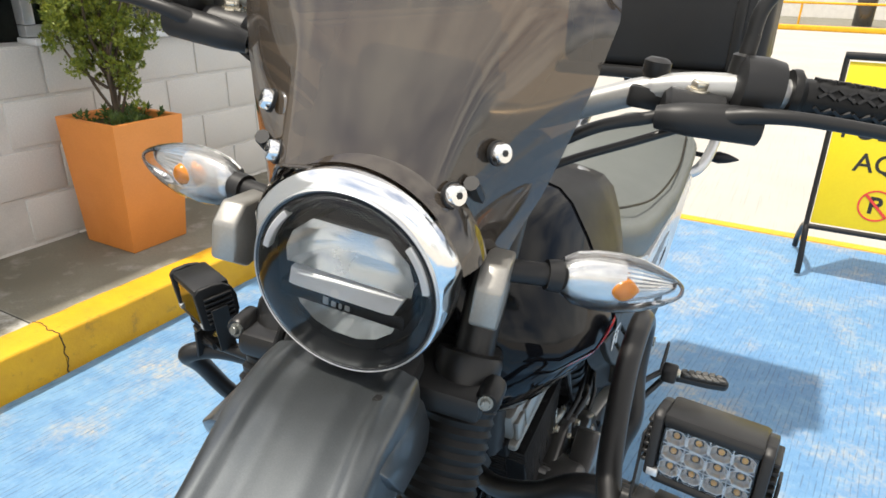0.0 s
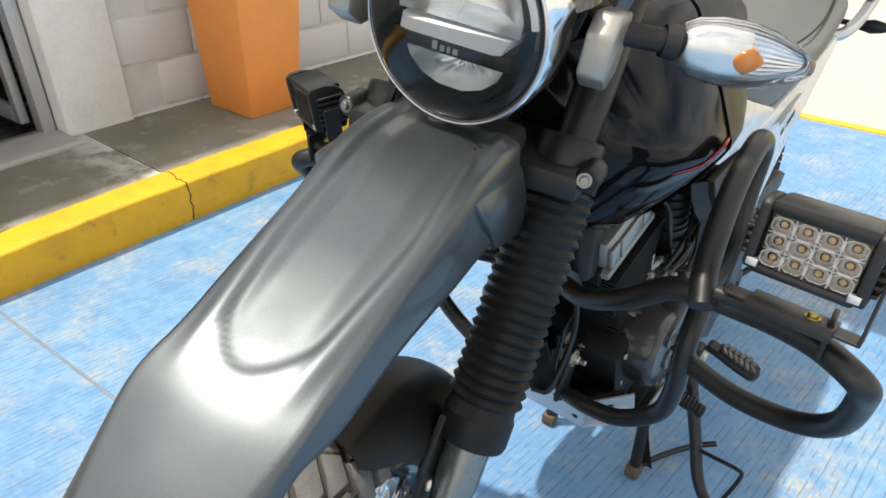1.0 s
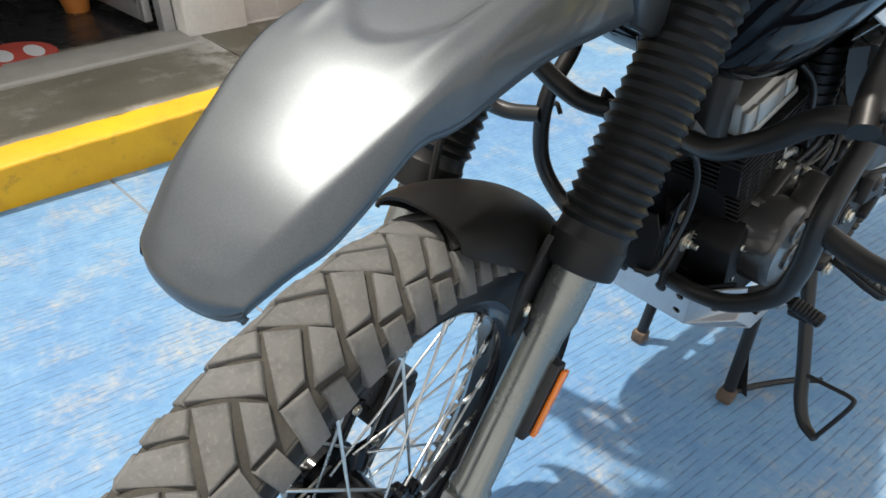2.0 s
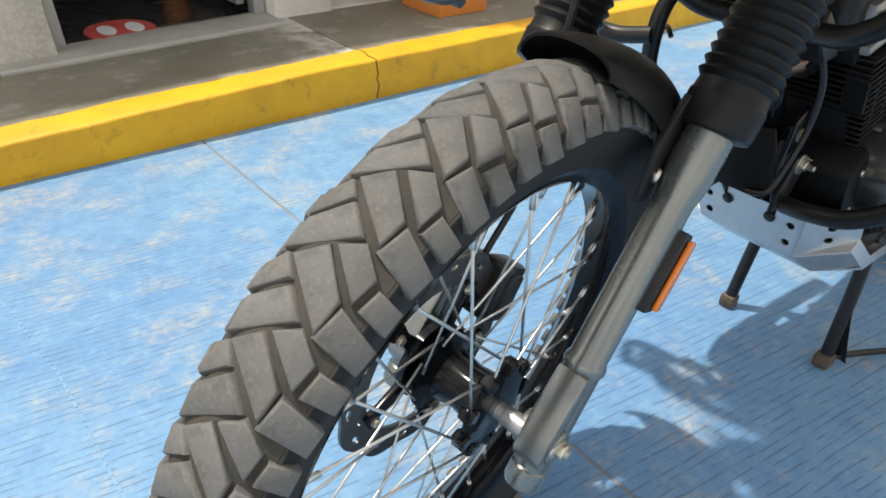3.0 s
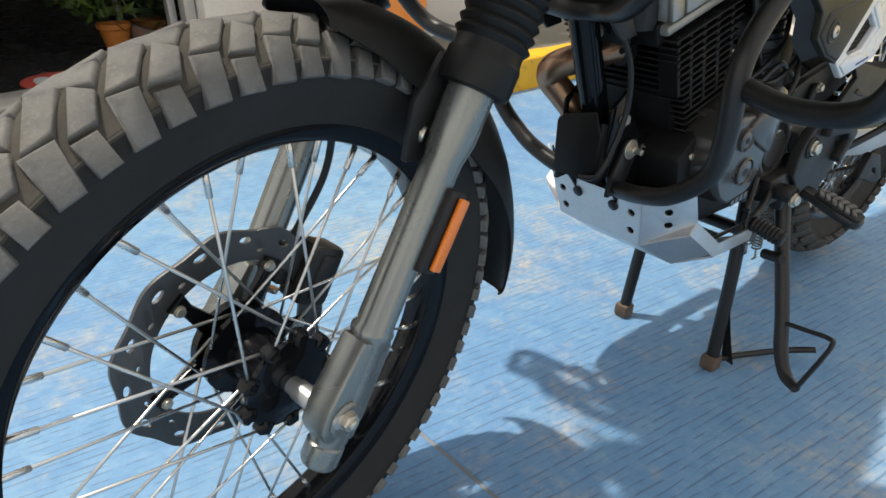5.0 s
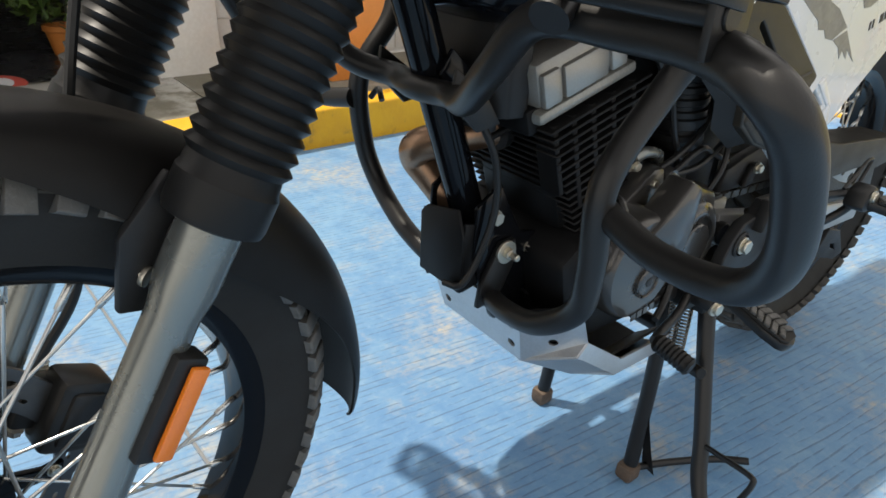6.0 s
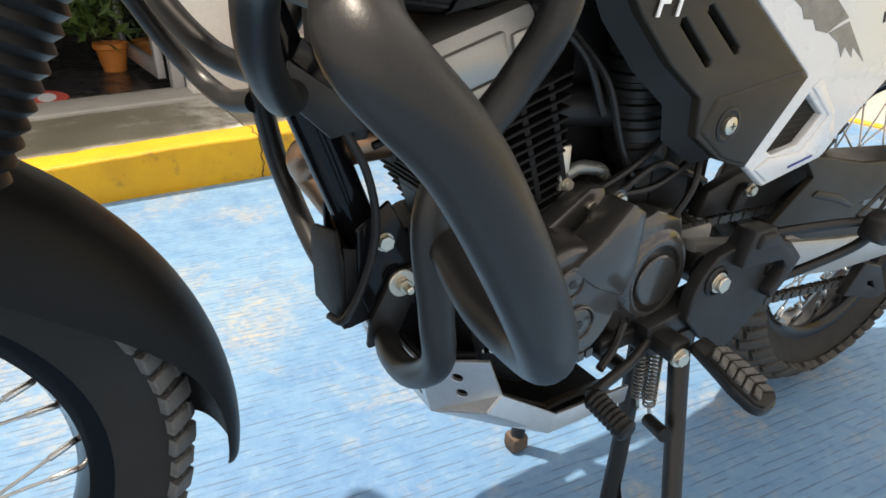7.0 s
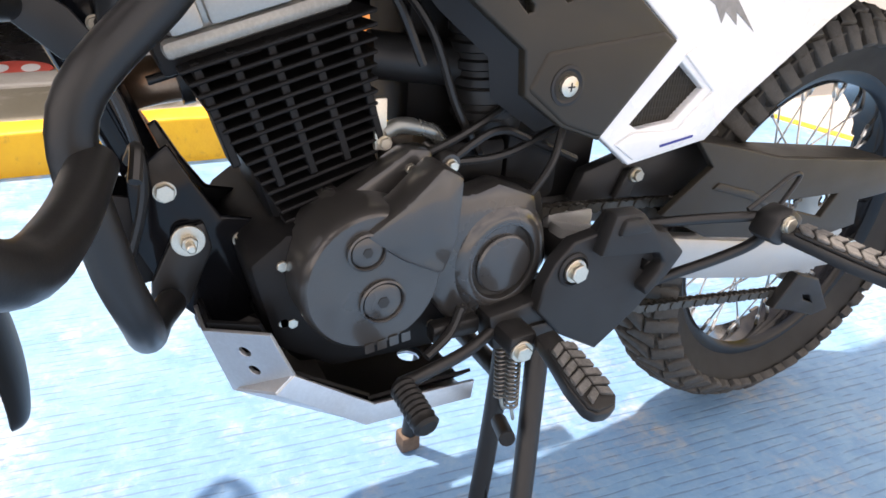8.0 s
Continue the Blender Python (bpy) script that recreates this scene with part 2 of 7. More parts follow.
RUBBER_D = worn("tyre_sidewall_rubber", (0.021, 0.0205, 0.0195), 0.7, grain=500, stain=14, amount=0.4, relief=0.2, spec=0.3)
DUST = worn("groove_dust", (0.062, 0.058, 0.050), 0.85, grain=300, stain=18, amount=0.5, relief=0.3, spec=0.2)
GAITER = worn("gaiter_rubber", (0.011, 0.011, 0.011), 0.38, grain=700, amount=0.3, relief=0.1, spec=0.22)
SLIDER = worn("grey_fork_paint", (0.225, 0.235, 0.222), 0.26, 0.72, grain=500, stain=9, amount=0.12, relief=0.06)
ALU = worn("brushed_aluminium", (0.60, 0.61, 0.62), 0.38, 0.85, grain=260, stain=12, amount=0.25, relief=0.1)
ALU_SAT = worn("silver_paint", (0.42, 0.42, 0.41), 0.40, 0.6, grain=500, stain=9, amount=0.2, relief=0.05)
COVER = worn("pale_metal_cover", (0.33, 0.32, 0.295), 0.34, 0.6, grain=400, amount=0.25, relief=0.1)
CHROME = worn("chrome", (0.86, 0.87, 0.88), 0.13, 1.0, grain=300, stain=20, amount=0.08, relief=0)
ZINC = worn("zinc_bolt", (0.62, 0.58, 0.49), 0.32, 0.9, grain=500, amount=0.3, relief=0.1)
RUSTY = worn("rusty_foot_steel", (0.10, 0.07, 0.05), 0.75, grain=200, stain=60, amount=0.6, relief=0.5)
BRONZE = worn("heat_browned_pipe", (0.32, 0.20, 0.13), 0.32, 0.85, grain=300, stain=20, amount=0.4, relief=0.05)
BEAK = worn("grey_beak_paint", (0.112, 0.123, 0.131), 0.38, 0.85, coat=0.25, grain=900, stain=13, amount=0.4, relief=0.0)
SEAT = worn("grey_seat_vinyl", (0.125, 0.135, 0.128), 0.5, grain=500, stain=6, amount=0.25, relief=0.35)
PANEL_G = worn("matt_dark_panel", (0.026, 0.023, 0.018), 0.45, grain=800, stain=8, amount=0.25, relief=0.2, spec=0.3)
HUG = worn("black_hugger_plastic", (0.0095, 0.0090, 0.0085), 0.44, grain=800, stain=8, amount=0.3, relief=0.2, spec=0.2)
WHITE = worn("white_panel_paint", (0.67, 0.68, 0.685), 0.28, coat=0.35, grain=200, stain=7, amount=0.1, relief=0)
GREY_GR = worn("grey_graphic", (0.20, 0.20, 0.20), 0.35, grain=120, stain=40, amount=0.7, relief=0)
RED = worn("red_stripe", (0.55, 0.03, 0.03), 0.25, coat=0.4, grain=300, amount=0.15, relief=0)
RED_MAT = worn("red_floor_mat", (0.50, 0.07, 0.05), 0.8, grain=200, amount=0.3, relief=0.3)
AMBER = worn("amber_reflector", (0.80, 0.20, 0.012), 0.18, coat=0.6, grain=700, amount=0.25, relief=0.4)
AMBER_BULB = worn("amber_bulb", (0.85, 0.27, 0.01), 0.15, coat=0.5, grain=300, amount=0.1, relief=0)
LIGHT_BAR = worn("white_light_guide", (0.85, 0.86, 0.87), 0.2, grain=200, amount=0.05, relief=0)
LED_YEL = worn("yellow_led_chip", (0.78, 0.46, 0.14), 0.3, grain=200, amount=0.1, relief=0)
SIGN_Y = worn("yellow_sign_board", (0.82, 0.62, 0.012), 0.4, grain=80, stain=4, amount=0.15, relief=0)
INK = worn("black_ink", (0.012, 0.012, 0.012), 0.5, grain=80, amount=0.1, relief=0)
BARE_RED = worn("red_ink", (0.62, 0.04, 0.03), 0.45, grain=80, amount=0.1, relief=0)
CHAIN = worn("oily_chain_steel", (0.10, 0.095, 0.085), 0.4, 0.8, grain=300, stain=40, amount=0.5, relief=0.2)
SPOKE = worn("spoke_steel", (0.62, 0.62, 0.60), 0.28, 0.95, grain=200, amount=0.2, relief=0)
CUP = worn("led_cup", (0.84, 0.84, 0.83), 0.27, 0.7, grain=200, amount=0.2, relief=0)
REFL = worn("lamp_reflector", (0.90, 0.91, 0.90), 0.20, 0.8, grain=60, stain=30, amount=0.2, relief=0)
SIG_IN = worn("silver_signal_reflector", (0.86, 0.85, 0.83), 0.20, 0.75, grain=90, stain=60, amount=0.4, relief=0.3)
LENS, SMOKE = clear_skin("clear_lens"), smoked()
PANE = glass("green_window_glass", (0.55, 0.70, 0.66), 0.02)


# ---- mesh helpers ----
WORLD = {}


def finish(bm, name, mat, sharp=38):
    me = bpy.data.meshes.new(name)
    bmesh.ops.recalc_face_normals(bm, faces=bm.faces[:])
    bm.to_mesh(me)
    bm.free()
    me.materials.append(mat)
    me.polygons.foreach_set("use_smooth", [sharp > 0] * len(me.polygons))
    if sharp > 0:
        me.set_sharp_from_angle(angle=radians(sharp))
    return me


def put(ob, parent=None, m=None):
    m = m or Matrix.Identity(4)
    if parent is not None:
        ob.parent = parent
        ob.matrix_parent_inverse = WORLD[parent].inverted()
    ob.matrix_basis = m
    WORLD[ob] = m.copy()
    return ob


def part(name, bm, material, parent, label="", m=None, sharp=38):
    me = bm if isinstance(bm, bpy.types.Mesh) else finish(bm, name, material, sharp)
    ob = put(new(name, me), parent, m)
    return tagged(ob, label=label) if label else ob


def thing(name, label, category, at=(0, 0, 0), group="", kind=""):
    ob = put(new(name), None, Matrix.Translation(at))
    return tagged(ob, label, category, group, kind)


def solid(name, bm, material, label, category, kind="", group="", m=None, sharp=38):
    return tagged(part(name, bm, material, None, "", m, sharp), label, category, group, kind)


def join(*bms):
    out = bmesh.new()
    for b in bms:
        me = bpy.data.meshes.new("tmp")
        b.to_mesh(me)
        b.free()
        out.from_mesh(me)
        bpy.data.meshes.remove(me)
    return out


def moved(bm, m):
    bmesh.ops.transform(bm, matrix=m, verts=bm.verts[:])
    return bm


def box(x0, x1, y0, y1, z0, z1, bev=0.0, seg=2):
    bm = bmesh.new()
    bmesh.ops.create_cube(bm, size=1.0)
    for v in bm.verts:
        v.co = Vector((x0 + (v.co.x + 0.5) * (x1 - x0), y0 + (v.co.y + 0.5) * (y1 - y0), z0 + (v.co.z + 0.5) * (z1 - z0)))
    if bev:
        bmesh.ops.bevel(bm, geom=bm.edges[:], offset=bev, segments=seg, affect="EDGES", profile=0.5)
    return bm


def smooth(pts, n=8):
    p = [Vector(q) for q in pts]
    p = [2 * p[0] - p[1]] + p + [2 * p[-1] - p[-2]]
    out = []
    for i in range(1, len(p) - 2):
        a, b, c, d = p[i - 1:i + 3]
        for k in range(n):
            u = k / n
            out.append(0.5 * (2 * b + (c - a) * u + (2 * a - 5 * b + 4 * c - d) * u * u + (3 * b - a - 3 * c + d) * u ** 3))
    out.append(p[-2])
    return out


def tube(pts, r, seg=14, n=8, closed=False):
    """A round bar along a smooth line; r is one radius or one for each given point."""
    line = smooth(pts, n) if n else [Vector(q) for q in pts]
    rad = [r] * len(line)
    if not isinstance(r, (int, float)):
        k = max(1, n)
        rad = [r[min(i // k, len(r) - 1)] + (r[min(i // k + 1, len(r) - 1)] - r[min(i // k, len(r) - 1)]) * ((i % k) / k) for i in range(len(line))]
    bm = bmesh.new()
    rings, side = [], None
    for i, p in enumerate(line):
        d = (line[min(i + 1, len(line) - 1)] - line[max(i - 1, 0)]).normalized()
        if side is None:
            side = d.orthogonal().normalized()
        side = (side - d * side.dot(d)).normalized()
        up = d.cross(side)
        rings.append([bm.verts.new(p + rad[i] * (math.cos(a) * side + math.sin(a) * up)) for a in (2 * math.pi * k / seg for k in range(seg))])
    for a, b in zip(rings, rings[1:]):
        for k in range(seg):
            bm.faces.new((a[k], a[(k + 1) % seg], b[(k + 1) % seg], b[k]))
    bm.faces.new(rings[0][::-1])
    bm.faces.new(rings[-1])
    return bm


def lathe(profile, m=None, seg=32, cap=True):
    """Turns (radius, height) pairs round the local z axis."""
    bm = bmesh.new()
    rings = [[bm.verts.new((r * math.cos(2 * math.pi * k / seg), r * math.sin(2 * math.pi * k / seg), h)) for k in range(seg)] for r, h in profile]
    for a, b in zip(rings, rings[1:]):
        for k in range(seg):
            bm.faces.new((a[k], a[(k + 1) % seg], b[(k + 1) % seg], b[k]))
    if cap:
        bm.faces.new(rings[0][::-1])
        bm.faces.new(rings[-1])
    return moved(bm, m) if m else bm


def ring_lathe(profile, m=None, seg=48):
    """A closed section of (radius, height) pairs turned round the local z axis."""
    bm = bmesh.new()
    rings = [[bm.verts.new((r * math.cos(2 * math.pi * k / seg), r * math.sin(2 * math.pi * k / seg), h)) for k in range(seg)] for r, h in profile]
    for a, b in zip(rings, rings[1:] + rings[:1]):
        for k in range(seg):
            bm.faces.new((a[k], a[(k + 1) % seg], b[(k + 1) % seg], b[k]))
    return moved(bm, m) if m else bm


def loft(sections, caps=True, closed=True):
    bm = bmesh.new()
    rings = [[bm.verts.new(p) for p in s] for s in sections]
    k = len(rings[0])
    for a, b in zip(rings, rings[1:]):
        for i in range(k if closed else k - 1):
            bm.faces.new((a[i], a[(i + 1) % k], b[(i + 1) % k], b[i]))
    if caps and closed:
        bm.faces.new(rings[0][::-1])
        bm.faces.new(rings[-1])
    return bm


def prism(poly, lo, hi, bev=0.0, axis="x", seg=2):
    """A flat outline given in the two other axes, from lo to hi along one axis."""
    put3 = {"x": lambda a, b, c: (c, a, b), "y": lambda a, b, c: (a, c, b), "z": lambda a, b, c: (a, b, c)}[axis]
    bm = bmesh.new()
    v0, v1 = [bm.verts.new(put3(a, b, lo)) for a, b in poly], [bm.verts.new(put3(a, b, hi)) for a, b in poly]
    k = len(poly)
    bm.faces.new(v0[::-1])
    bm.faces.new(v1)
    for i in range(k):
        bm.faces.new((v0[i], v0[(i + 1) % k], v1[(i + 1) % k], v1[i]))
    bmesh.ops.recalc_face_normals(bm, faces=bm.faces[:])
    if bev:
        bmesh.ops.bevel(bm, geom=bm.edges[:], offset=bev, segments=seg, affect="EDGES", profile=0.5, clamp_overlap=True)
    return bm


def disc_pts(cx, cy, r, k=16):
    return [(cx + r * math.cos(2 * math.pi * i / k), cy + r * math.sin(2 * math.pi * i / k)) for i in range(k)]


def from_curve(cu):
    ob = bpy.data.objects.new("tmp", cu)
    scene.collection.objects.link(ob)
    deps = bpy.context.evaluated_depsgraph_get()
    me = bpy.data.meshes.new_from_object(ob.evaluated_get(deps))
    bpy.data.objects.remove(ob)
    bpy.data.curves.remove(cu)
    bm = bmesh.new()
    bm.from_mesh(me)
    bpy.data.meshes.remove(me)
    bmesh.ops.remove_doubles(bm, verts=bm.verts[:], dist=1e-5)
    return bm


def sheet(outer, holes, thick, m=None, bev=0.0):
    """A flat plate in local xy with holes through it, centred on z = 0."""
    cu = bpy.data.curves.new("tmp", "CURVE")
    cu.dimensions, cu.fill_mode, cu.extrude, cu.bevel_depth = "2D", "BOTH", thick / 2, bev
    for loop in (outer, *holes):
        sp = cu.splines.new("POLY")
        sp.points.add(len(loop) - 1)
        for p, q in zip(sp.points, loop):
            p.co = (q[0], q[1], 0, 1)
        sp.use_cyclic_u = True
    bm = from_curve(cu)
    return moved(bm, m) if m else bm


def words(text, size, m, thick=0.0006, slant=0.0, bold=0.0):
    cu = bpy.data.curves.new("tmp", "FONT")
    cu.body, cu.size, cu.extrude, cu.shear, cu.offset = text, size, thick, slant, bold
    return moved(from_curve(cu), m)


def frame_of(o, xdir, ydir):
    x = Vector(xdir).normalized()
    z = x.cross(Vector(ydir)).normalized()
    y = z.cross(x)
    return Matrix(((x.x, y.x, z.x, o[0]), (x.y, y.y, z.y, o[1]), (x.z, y.z, z.z, o[2]), (0, 0, 0, 1)))


def along(p, d, roll=0):
    """A frame at p whose local z points along d."""
    return Matrix.Translation(p) @ Vector(d).to_track_quat("Z", "Y").to_matrix().to_4x4() @ Matrix.Rotation(roll, 4, "Z")


def hexbolt(p, d, r=0.006, h=0.005, washer=0.0, stud=0.0):
    """A hexagon bolt head at p facing along d, with its washer and thread end."""
    bms = [moved(prism(disc_pts(0, 0, r, 6), 0.0, h, 0.0006, "z", 1), along(p, d, 0.3))]
    bms.append(lathe([(r * 1.12, -0.001), (r * 1.12, 0.0006)], along(p, d), 18))
    if washer:
        bms.append(lathe([(washer, -0.003), (washer, 0.0002), (washer * 0.96, 0.0008)], along(p, d), 24))
    if stud:
        bms.append(lathe([(r * 0.55, h), (r * 0.55, h + stud), (r * 0.4, h + stud + 0.001)], along(p, d), 12))
    return join(*bms)


def strut(a, b, r, seg=12):
    a, b = Vector(a), Vector(b)
    return lathe([(r * 0.9, 0), (r, r * 0.1), (r, (b - a).length - r * 0.1), (r * 0.9, (b - a).length)], along(a, b - a), seg)


def spring(a, b, r, wire, turns, seg=8):
    a, b = Vector(a), Vector(b)
    m = along(a, b - a)
    length = (b - a).length
    pts = [m @ Vector((r * math.cos(2 * math.pi * turns * i / (turns * 10)), r * math.sin(2 * math.pi * turns * i / (turns * 10)), length * i / (turns * 10))) for i in range(turns * 10 + 1)]
    return tube(pts, wire, seg, 0)


# ---- ground, kerb and walkway ----
def kerb_z(y):
    return 0.135 + 0.028 * max(-2.0, min(0.7, y))


def strip(x0, x1, ys, ztop, zlow, bev=0.0):
    """A long block that follows the gentle fall of the walkway."""
    sec = [[(x0, y, zlow), (x1, y, zlow), (x1, y, ztop(y)), (x0, y, ztop(y))] for y in ys]
    bm = loft(sec)
    bmesh.ops.recalc_face_normals(bm, faces=bm.faces[:])
    if bev:
        ed = [e for e in bm.edges if e.calc_face_angle(0) > 0.7 and abs(e.verts[0].co.y - e.verts[1].co.y) > 1e-5]
        bmesh.ops.bevel(bm, geom=ed, offset=bev, segments=3, affect="EDGES", profile=0.5, clamp_overlap=True)
    return bm


ground = solid("ground", box(-400, 400, -400, 400, -0.4, -0.014), LANE, "pale concrete yard ground reaching far off", "ground", "structure", sharp=0)
pavement = thing("pavement", "worn blue painted concrete parking bay with broom lines", "pavement", kind="structure")
JY = lambda x: 0.268 + 0.059 * x
part("slab", prism([(-1.75, -4.0), (4.0, -4.0), (4.0, JY(4.0) - 0.0025), (-1.75, JY(-1.75) - 0.0025)], -0.10, 0.0, 0.003, "z", 1), BLUE, pavement)
part("slab", prism([(-1.75, JY(-1.75) + 0.0025), (4.0, JY(4.0) + 0.0025), (4.0, 3.63), (-1.75, 3.63)], -0.10, 0.0, 0.003, "z", 1), BLUE, pavement)
part("joint_filler", prism([(-1.75, JY(-1.75) - 0.02), (4.0, JY(4.0) - 0.02), (4.0, JY(4.0) + 0.02), (-1.75, JY(-1.75) + 0.02)], -0.09, -0.0025, 0, "z"),
     worn("dirt_in_joint", (0.20, 0.21, 0.22), 0.9, grain=200, amount=0.5), pavement)
SCORE = [(-1.209, -0.515), (-0.98, -0.464), (-0.738, -0.421), (-0.439, -0.395), (-0.141, -0.368), (-0.02, -0.36)]
rng_s = random.Random(12)
score = []
for (xa, ya), (xb, yb) in zip(SCORE, SCORE[1:]):
    for k in range(14):
        u0, u1 = (k + rng_s.uniform(0.0, 0.35)) / 14, (k + rng_s.uniform(0.55, 1.0)) / 14
        w0 = rng_s.uniform(0.0012, 0.0028)
        q0, q1 = (xa + (xb - xa) * u0, ya + (yb - ya) * u0), (xa + (xb - xa) * u1, ya + (yb - ya) * u1)
        score.append(prism([(q0[0], q0[1] - w0), (q1[0], q1[1] - w0), (q1[0], q1[1] + w0), (q0[0], q0[1] + w0)], -0.004, 0.0012, 0, "z"))
part("score_line", join(*score), worn("pale_scored_paint", (0.17, 0.31, 0.46), 0.85, grain=200, amount=0.4), pavement, "pale broken line scored in the slab")
road = thing("road", "pale grooved concrete lane with a yellow edge line", "road", kind="structure")
part("slab", box(-12, 30, 3.638, 24, -0.10, 0.0, 0.003, 1), LANE, road)
part("edge_line", box(-1.75, 4.0, 3.642, 3.72, -0.01, 0.004), YELLOW, road, "yellow painted edge line")
part("slab", box(-12, 30, 24.01, 60, -0.10, 0.0, 0.003, 1), LANE, road)

kerb = thing("kerb", "yellow painted concrete kerb, chipped and cracked", "kerb", kind="structure")
CR = 0.868
for ya, yb in ((-4.0, -1.9), (-1.892, CR - 0.0008), (CR + 0.0008, 3.6)):
    nst = max(14, int((yb - ya) / 0.03))
    st = [ya + (yb - ya) * i / nst for i in range(nst + 1)]
    bm = strip(-1.815, -1.664, st, kerb_z, -0.1, 0.012)
    for v in bm.verts:
        v.co += 0.0035 * noise.noise_vector(v.co * 7.0) + 0.0022 * noise.noise_vector(v.co * 26.0)
        if abs(v.co.y - CR) < 0.03:
            v.co.y += 0.016 * noise.noise(Vector((v.co.x * 14, 3.1, v.co.z * 22)))
    part("kerb_stone", bm, YELLOW, kerb)
jag = lambda u: CR + 0.013 * noise.noise(Vector((u * 31.0, 4.2, 0.7))) + 0.006 * noise.noise(Vector((u * 90.0, 1.3, 5.1)))
crack = [(-1.6630, jag(z), z) for z in (0.002 + (kerb_z(CR) - 0.010) * i / 12 for i in range(13))] + [(x, jag(0.3 - x), kerb_z(CR) - (0.003 if x > -1.668 else 0.0)) for x in (-1.667 - 0.146 * i / 12 for i in range(13))]
part("crack", tube(crack, [0.0016 + 0.0016 * abs(noise.noise(Vector((i * 0.9, 0.3, 2.0)))) for i in range(len(crack))], 6, 2), worn("crack_dirt", (0.05, 0.035, 0.02), 0.9), kerb, "dark jagged crack")
walkway = thing("walkway", "damp grey concrete walkway with pale worn patches", "walkway", kind="structure")
for ya, yb in ((-4.0, 0.855), (0.862, 3.6)):
    part("slab", strip(-2.62, -1.816, [ya + (yb - ya) * i / 10 for i in range(11)], lambda y: kerb_z(y) - 0.004, -0.1, 0.002), WALK, walkway)
part("door_sill", strip(-2.56, -2.30, [-0.3, 0.25, 0.80], lambda y: kerb_z(y) + 0.006, 0.0, 0.004), THRESH, walkway, "pale rough concrete door sill strip")
part("joint_line", strip(-2.335, -2.305, [-0.3, 0.25, 0.84], lambda y: kerb_z(y) + 0.008, 0.0, 0.002), worn("pale_cement", (0.42, 0.41, 0.38), 0.85), walkway)

# ---- building front ----
WX = -2.45
wall_east = thing("wall_east", "light grey painted concrete block wall under the window", "wall", kind="structure")
part("mortar_core", box(WX - 0.19, WX - 0.008, 0.86, 6.0, 0.0, 0.985), MORTAR, wall_east)
bsrc = finish(box(-0.09, 0.0, 0.004, 0.390, 0.004, 0.194, 0.006, 2), "block", BLOCK)
for row in range(5):
    zb = 0.165 - 0.2 + 0.205 * row
    for k in range(13):
        y = 1.06 + 0.396 * k + (0.198 if row % 2 else 0)
        ob = put(new("block", bsrc), wall_east, Matrix.Translation((WX + 0.0015 * math.sin(k * 7.1 + row * 3.3), y, zb)))
part("pier", box(WX - 0.17, WX + 0.022, 0.80, 1.09, 0.0, 2.35, 0.012), PLASTER, wall_east, "smooth plastered pier beside the door")
part("lintel", box(WX - 0.17, WX, -0.25, 6.0, 2.22, 2.35, 0.01), PLASTER, wall_east)
wall_south = thing("wall_south", "grey painted block wall beyond the shop door", "wall", kind="structure")
part("mortar_core", box(WX - 0.19, WX - 0.008, -3.4, -0.1, 0.0, 2.35), MORTAR, wall_south)
for row in range(7):
    for k in range(8):
        put(new("block", bsrc), wall_south, Matrix.Translation((WX, -0.50 - 0.396 * k - (0.198 if row % 2 else 0), -0.03 + 0.205 * row)))
part("jamb_pier", box(WX - 0.12, WX + 0.02, -0.30, -0.09, 0.0, 2.2, 0.01), worn("weathered_plaster", (0.56, 0.54, 0.49), 0.85, grain=60, stain=6, amount=0.7, relief=0.4, dark=0.5), wall_south)
window_1 = thing("window_1", "aluminium window with green tinted glass over a white sill", "window", kind="structure")
part("window_sill", box(WX - 0.1, WX + 0.035, 1.43, 6.0, 0.985, 1.012, 0.004), WHITE, window_1, "white window sill")
for za, zb in ((1.016, 1.06), (2.19, 2.235)):
    part("window_frame", box(WX - 0.08, WX - 0.02, 1.43, 6.0, za, zb, 0.004), ALU_FRAME, window_1)
for y in (1.43, 2.9, 4.4):
    part("mullion", box(WX - 0.08, WX - 0.018, y, y + 0.045, 1.064, 2.186, 0.004), ALU_FRAME, window_1)
for ya, yb in ((1.48, 2.895), (2.95, 4.395), (4.45, 6.0)):
    part("pane", box(WX - 0.055, WX - 0.049, ya, yb, 1.064, 2.186), PANE, window_1)
door_1 = thing("door_1", "open aluminium framed glass shop door", "door", kind="structure")
for y0, y1 in ((0.742, 0.792), (-0.088, -0.045)):
    part("door_post", box(-2.60, -2.52, y0, y1, 0.10, 2.2, 0.004), ALU_FRAME, door_1)
part("door_head", box(-2.60, -2.52, -0.04, 0.737, 2.15, 2.2, 0.004), ALU_FRAME, door_1)
LEAF = Matrix.Translation((-2.61, 0.715, 0)) @ Matrix.Rotation(radians(-86), 4, "Z")
for x0, x1, z0, z1 in ((-0.045, 0.0, 0.19, 2.1), (-0.80, -0.755, 0.19, 2.1), (-0.752, -0.048, 0.19, 0.26), (-0.752, -0.048, 2.04, 2.1)):
    part("leaf_bar", box(-0.018, 0.018, x0, x1, z0, z1, 0.003), ALU_FRAME, door_1, m=LEAF)
part("leaf_pane", box(-0.003, 0.003, -0.752, -0.048, 0.263, 2.037), PANE, door_1, m=LEAF)
room = thing("shop_room", "dim shop interior behind the open door", "room", kind="structure")
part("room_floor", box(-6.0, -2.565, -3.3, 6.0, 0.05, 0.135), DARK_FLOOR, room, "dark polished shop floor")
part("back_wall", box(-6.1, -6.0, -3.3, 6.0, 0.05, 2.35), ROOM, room)
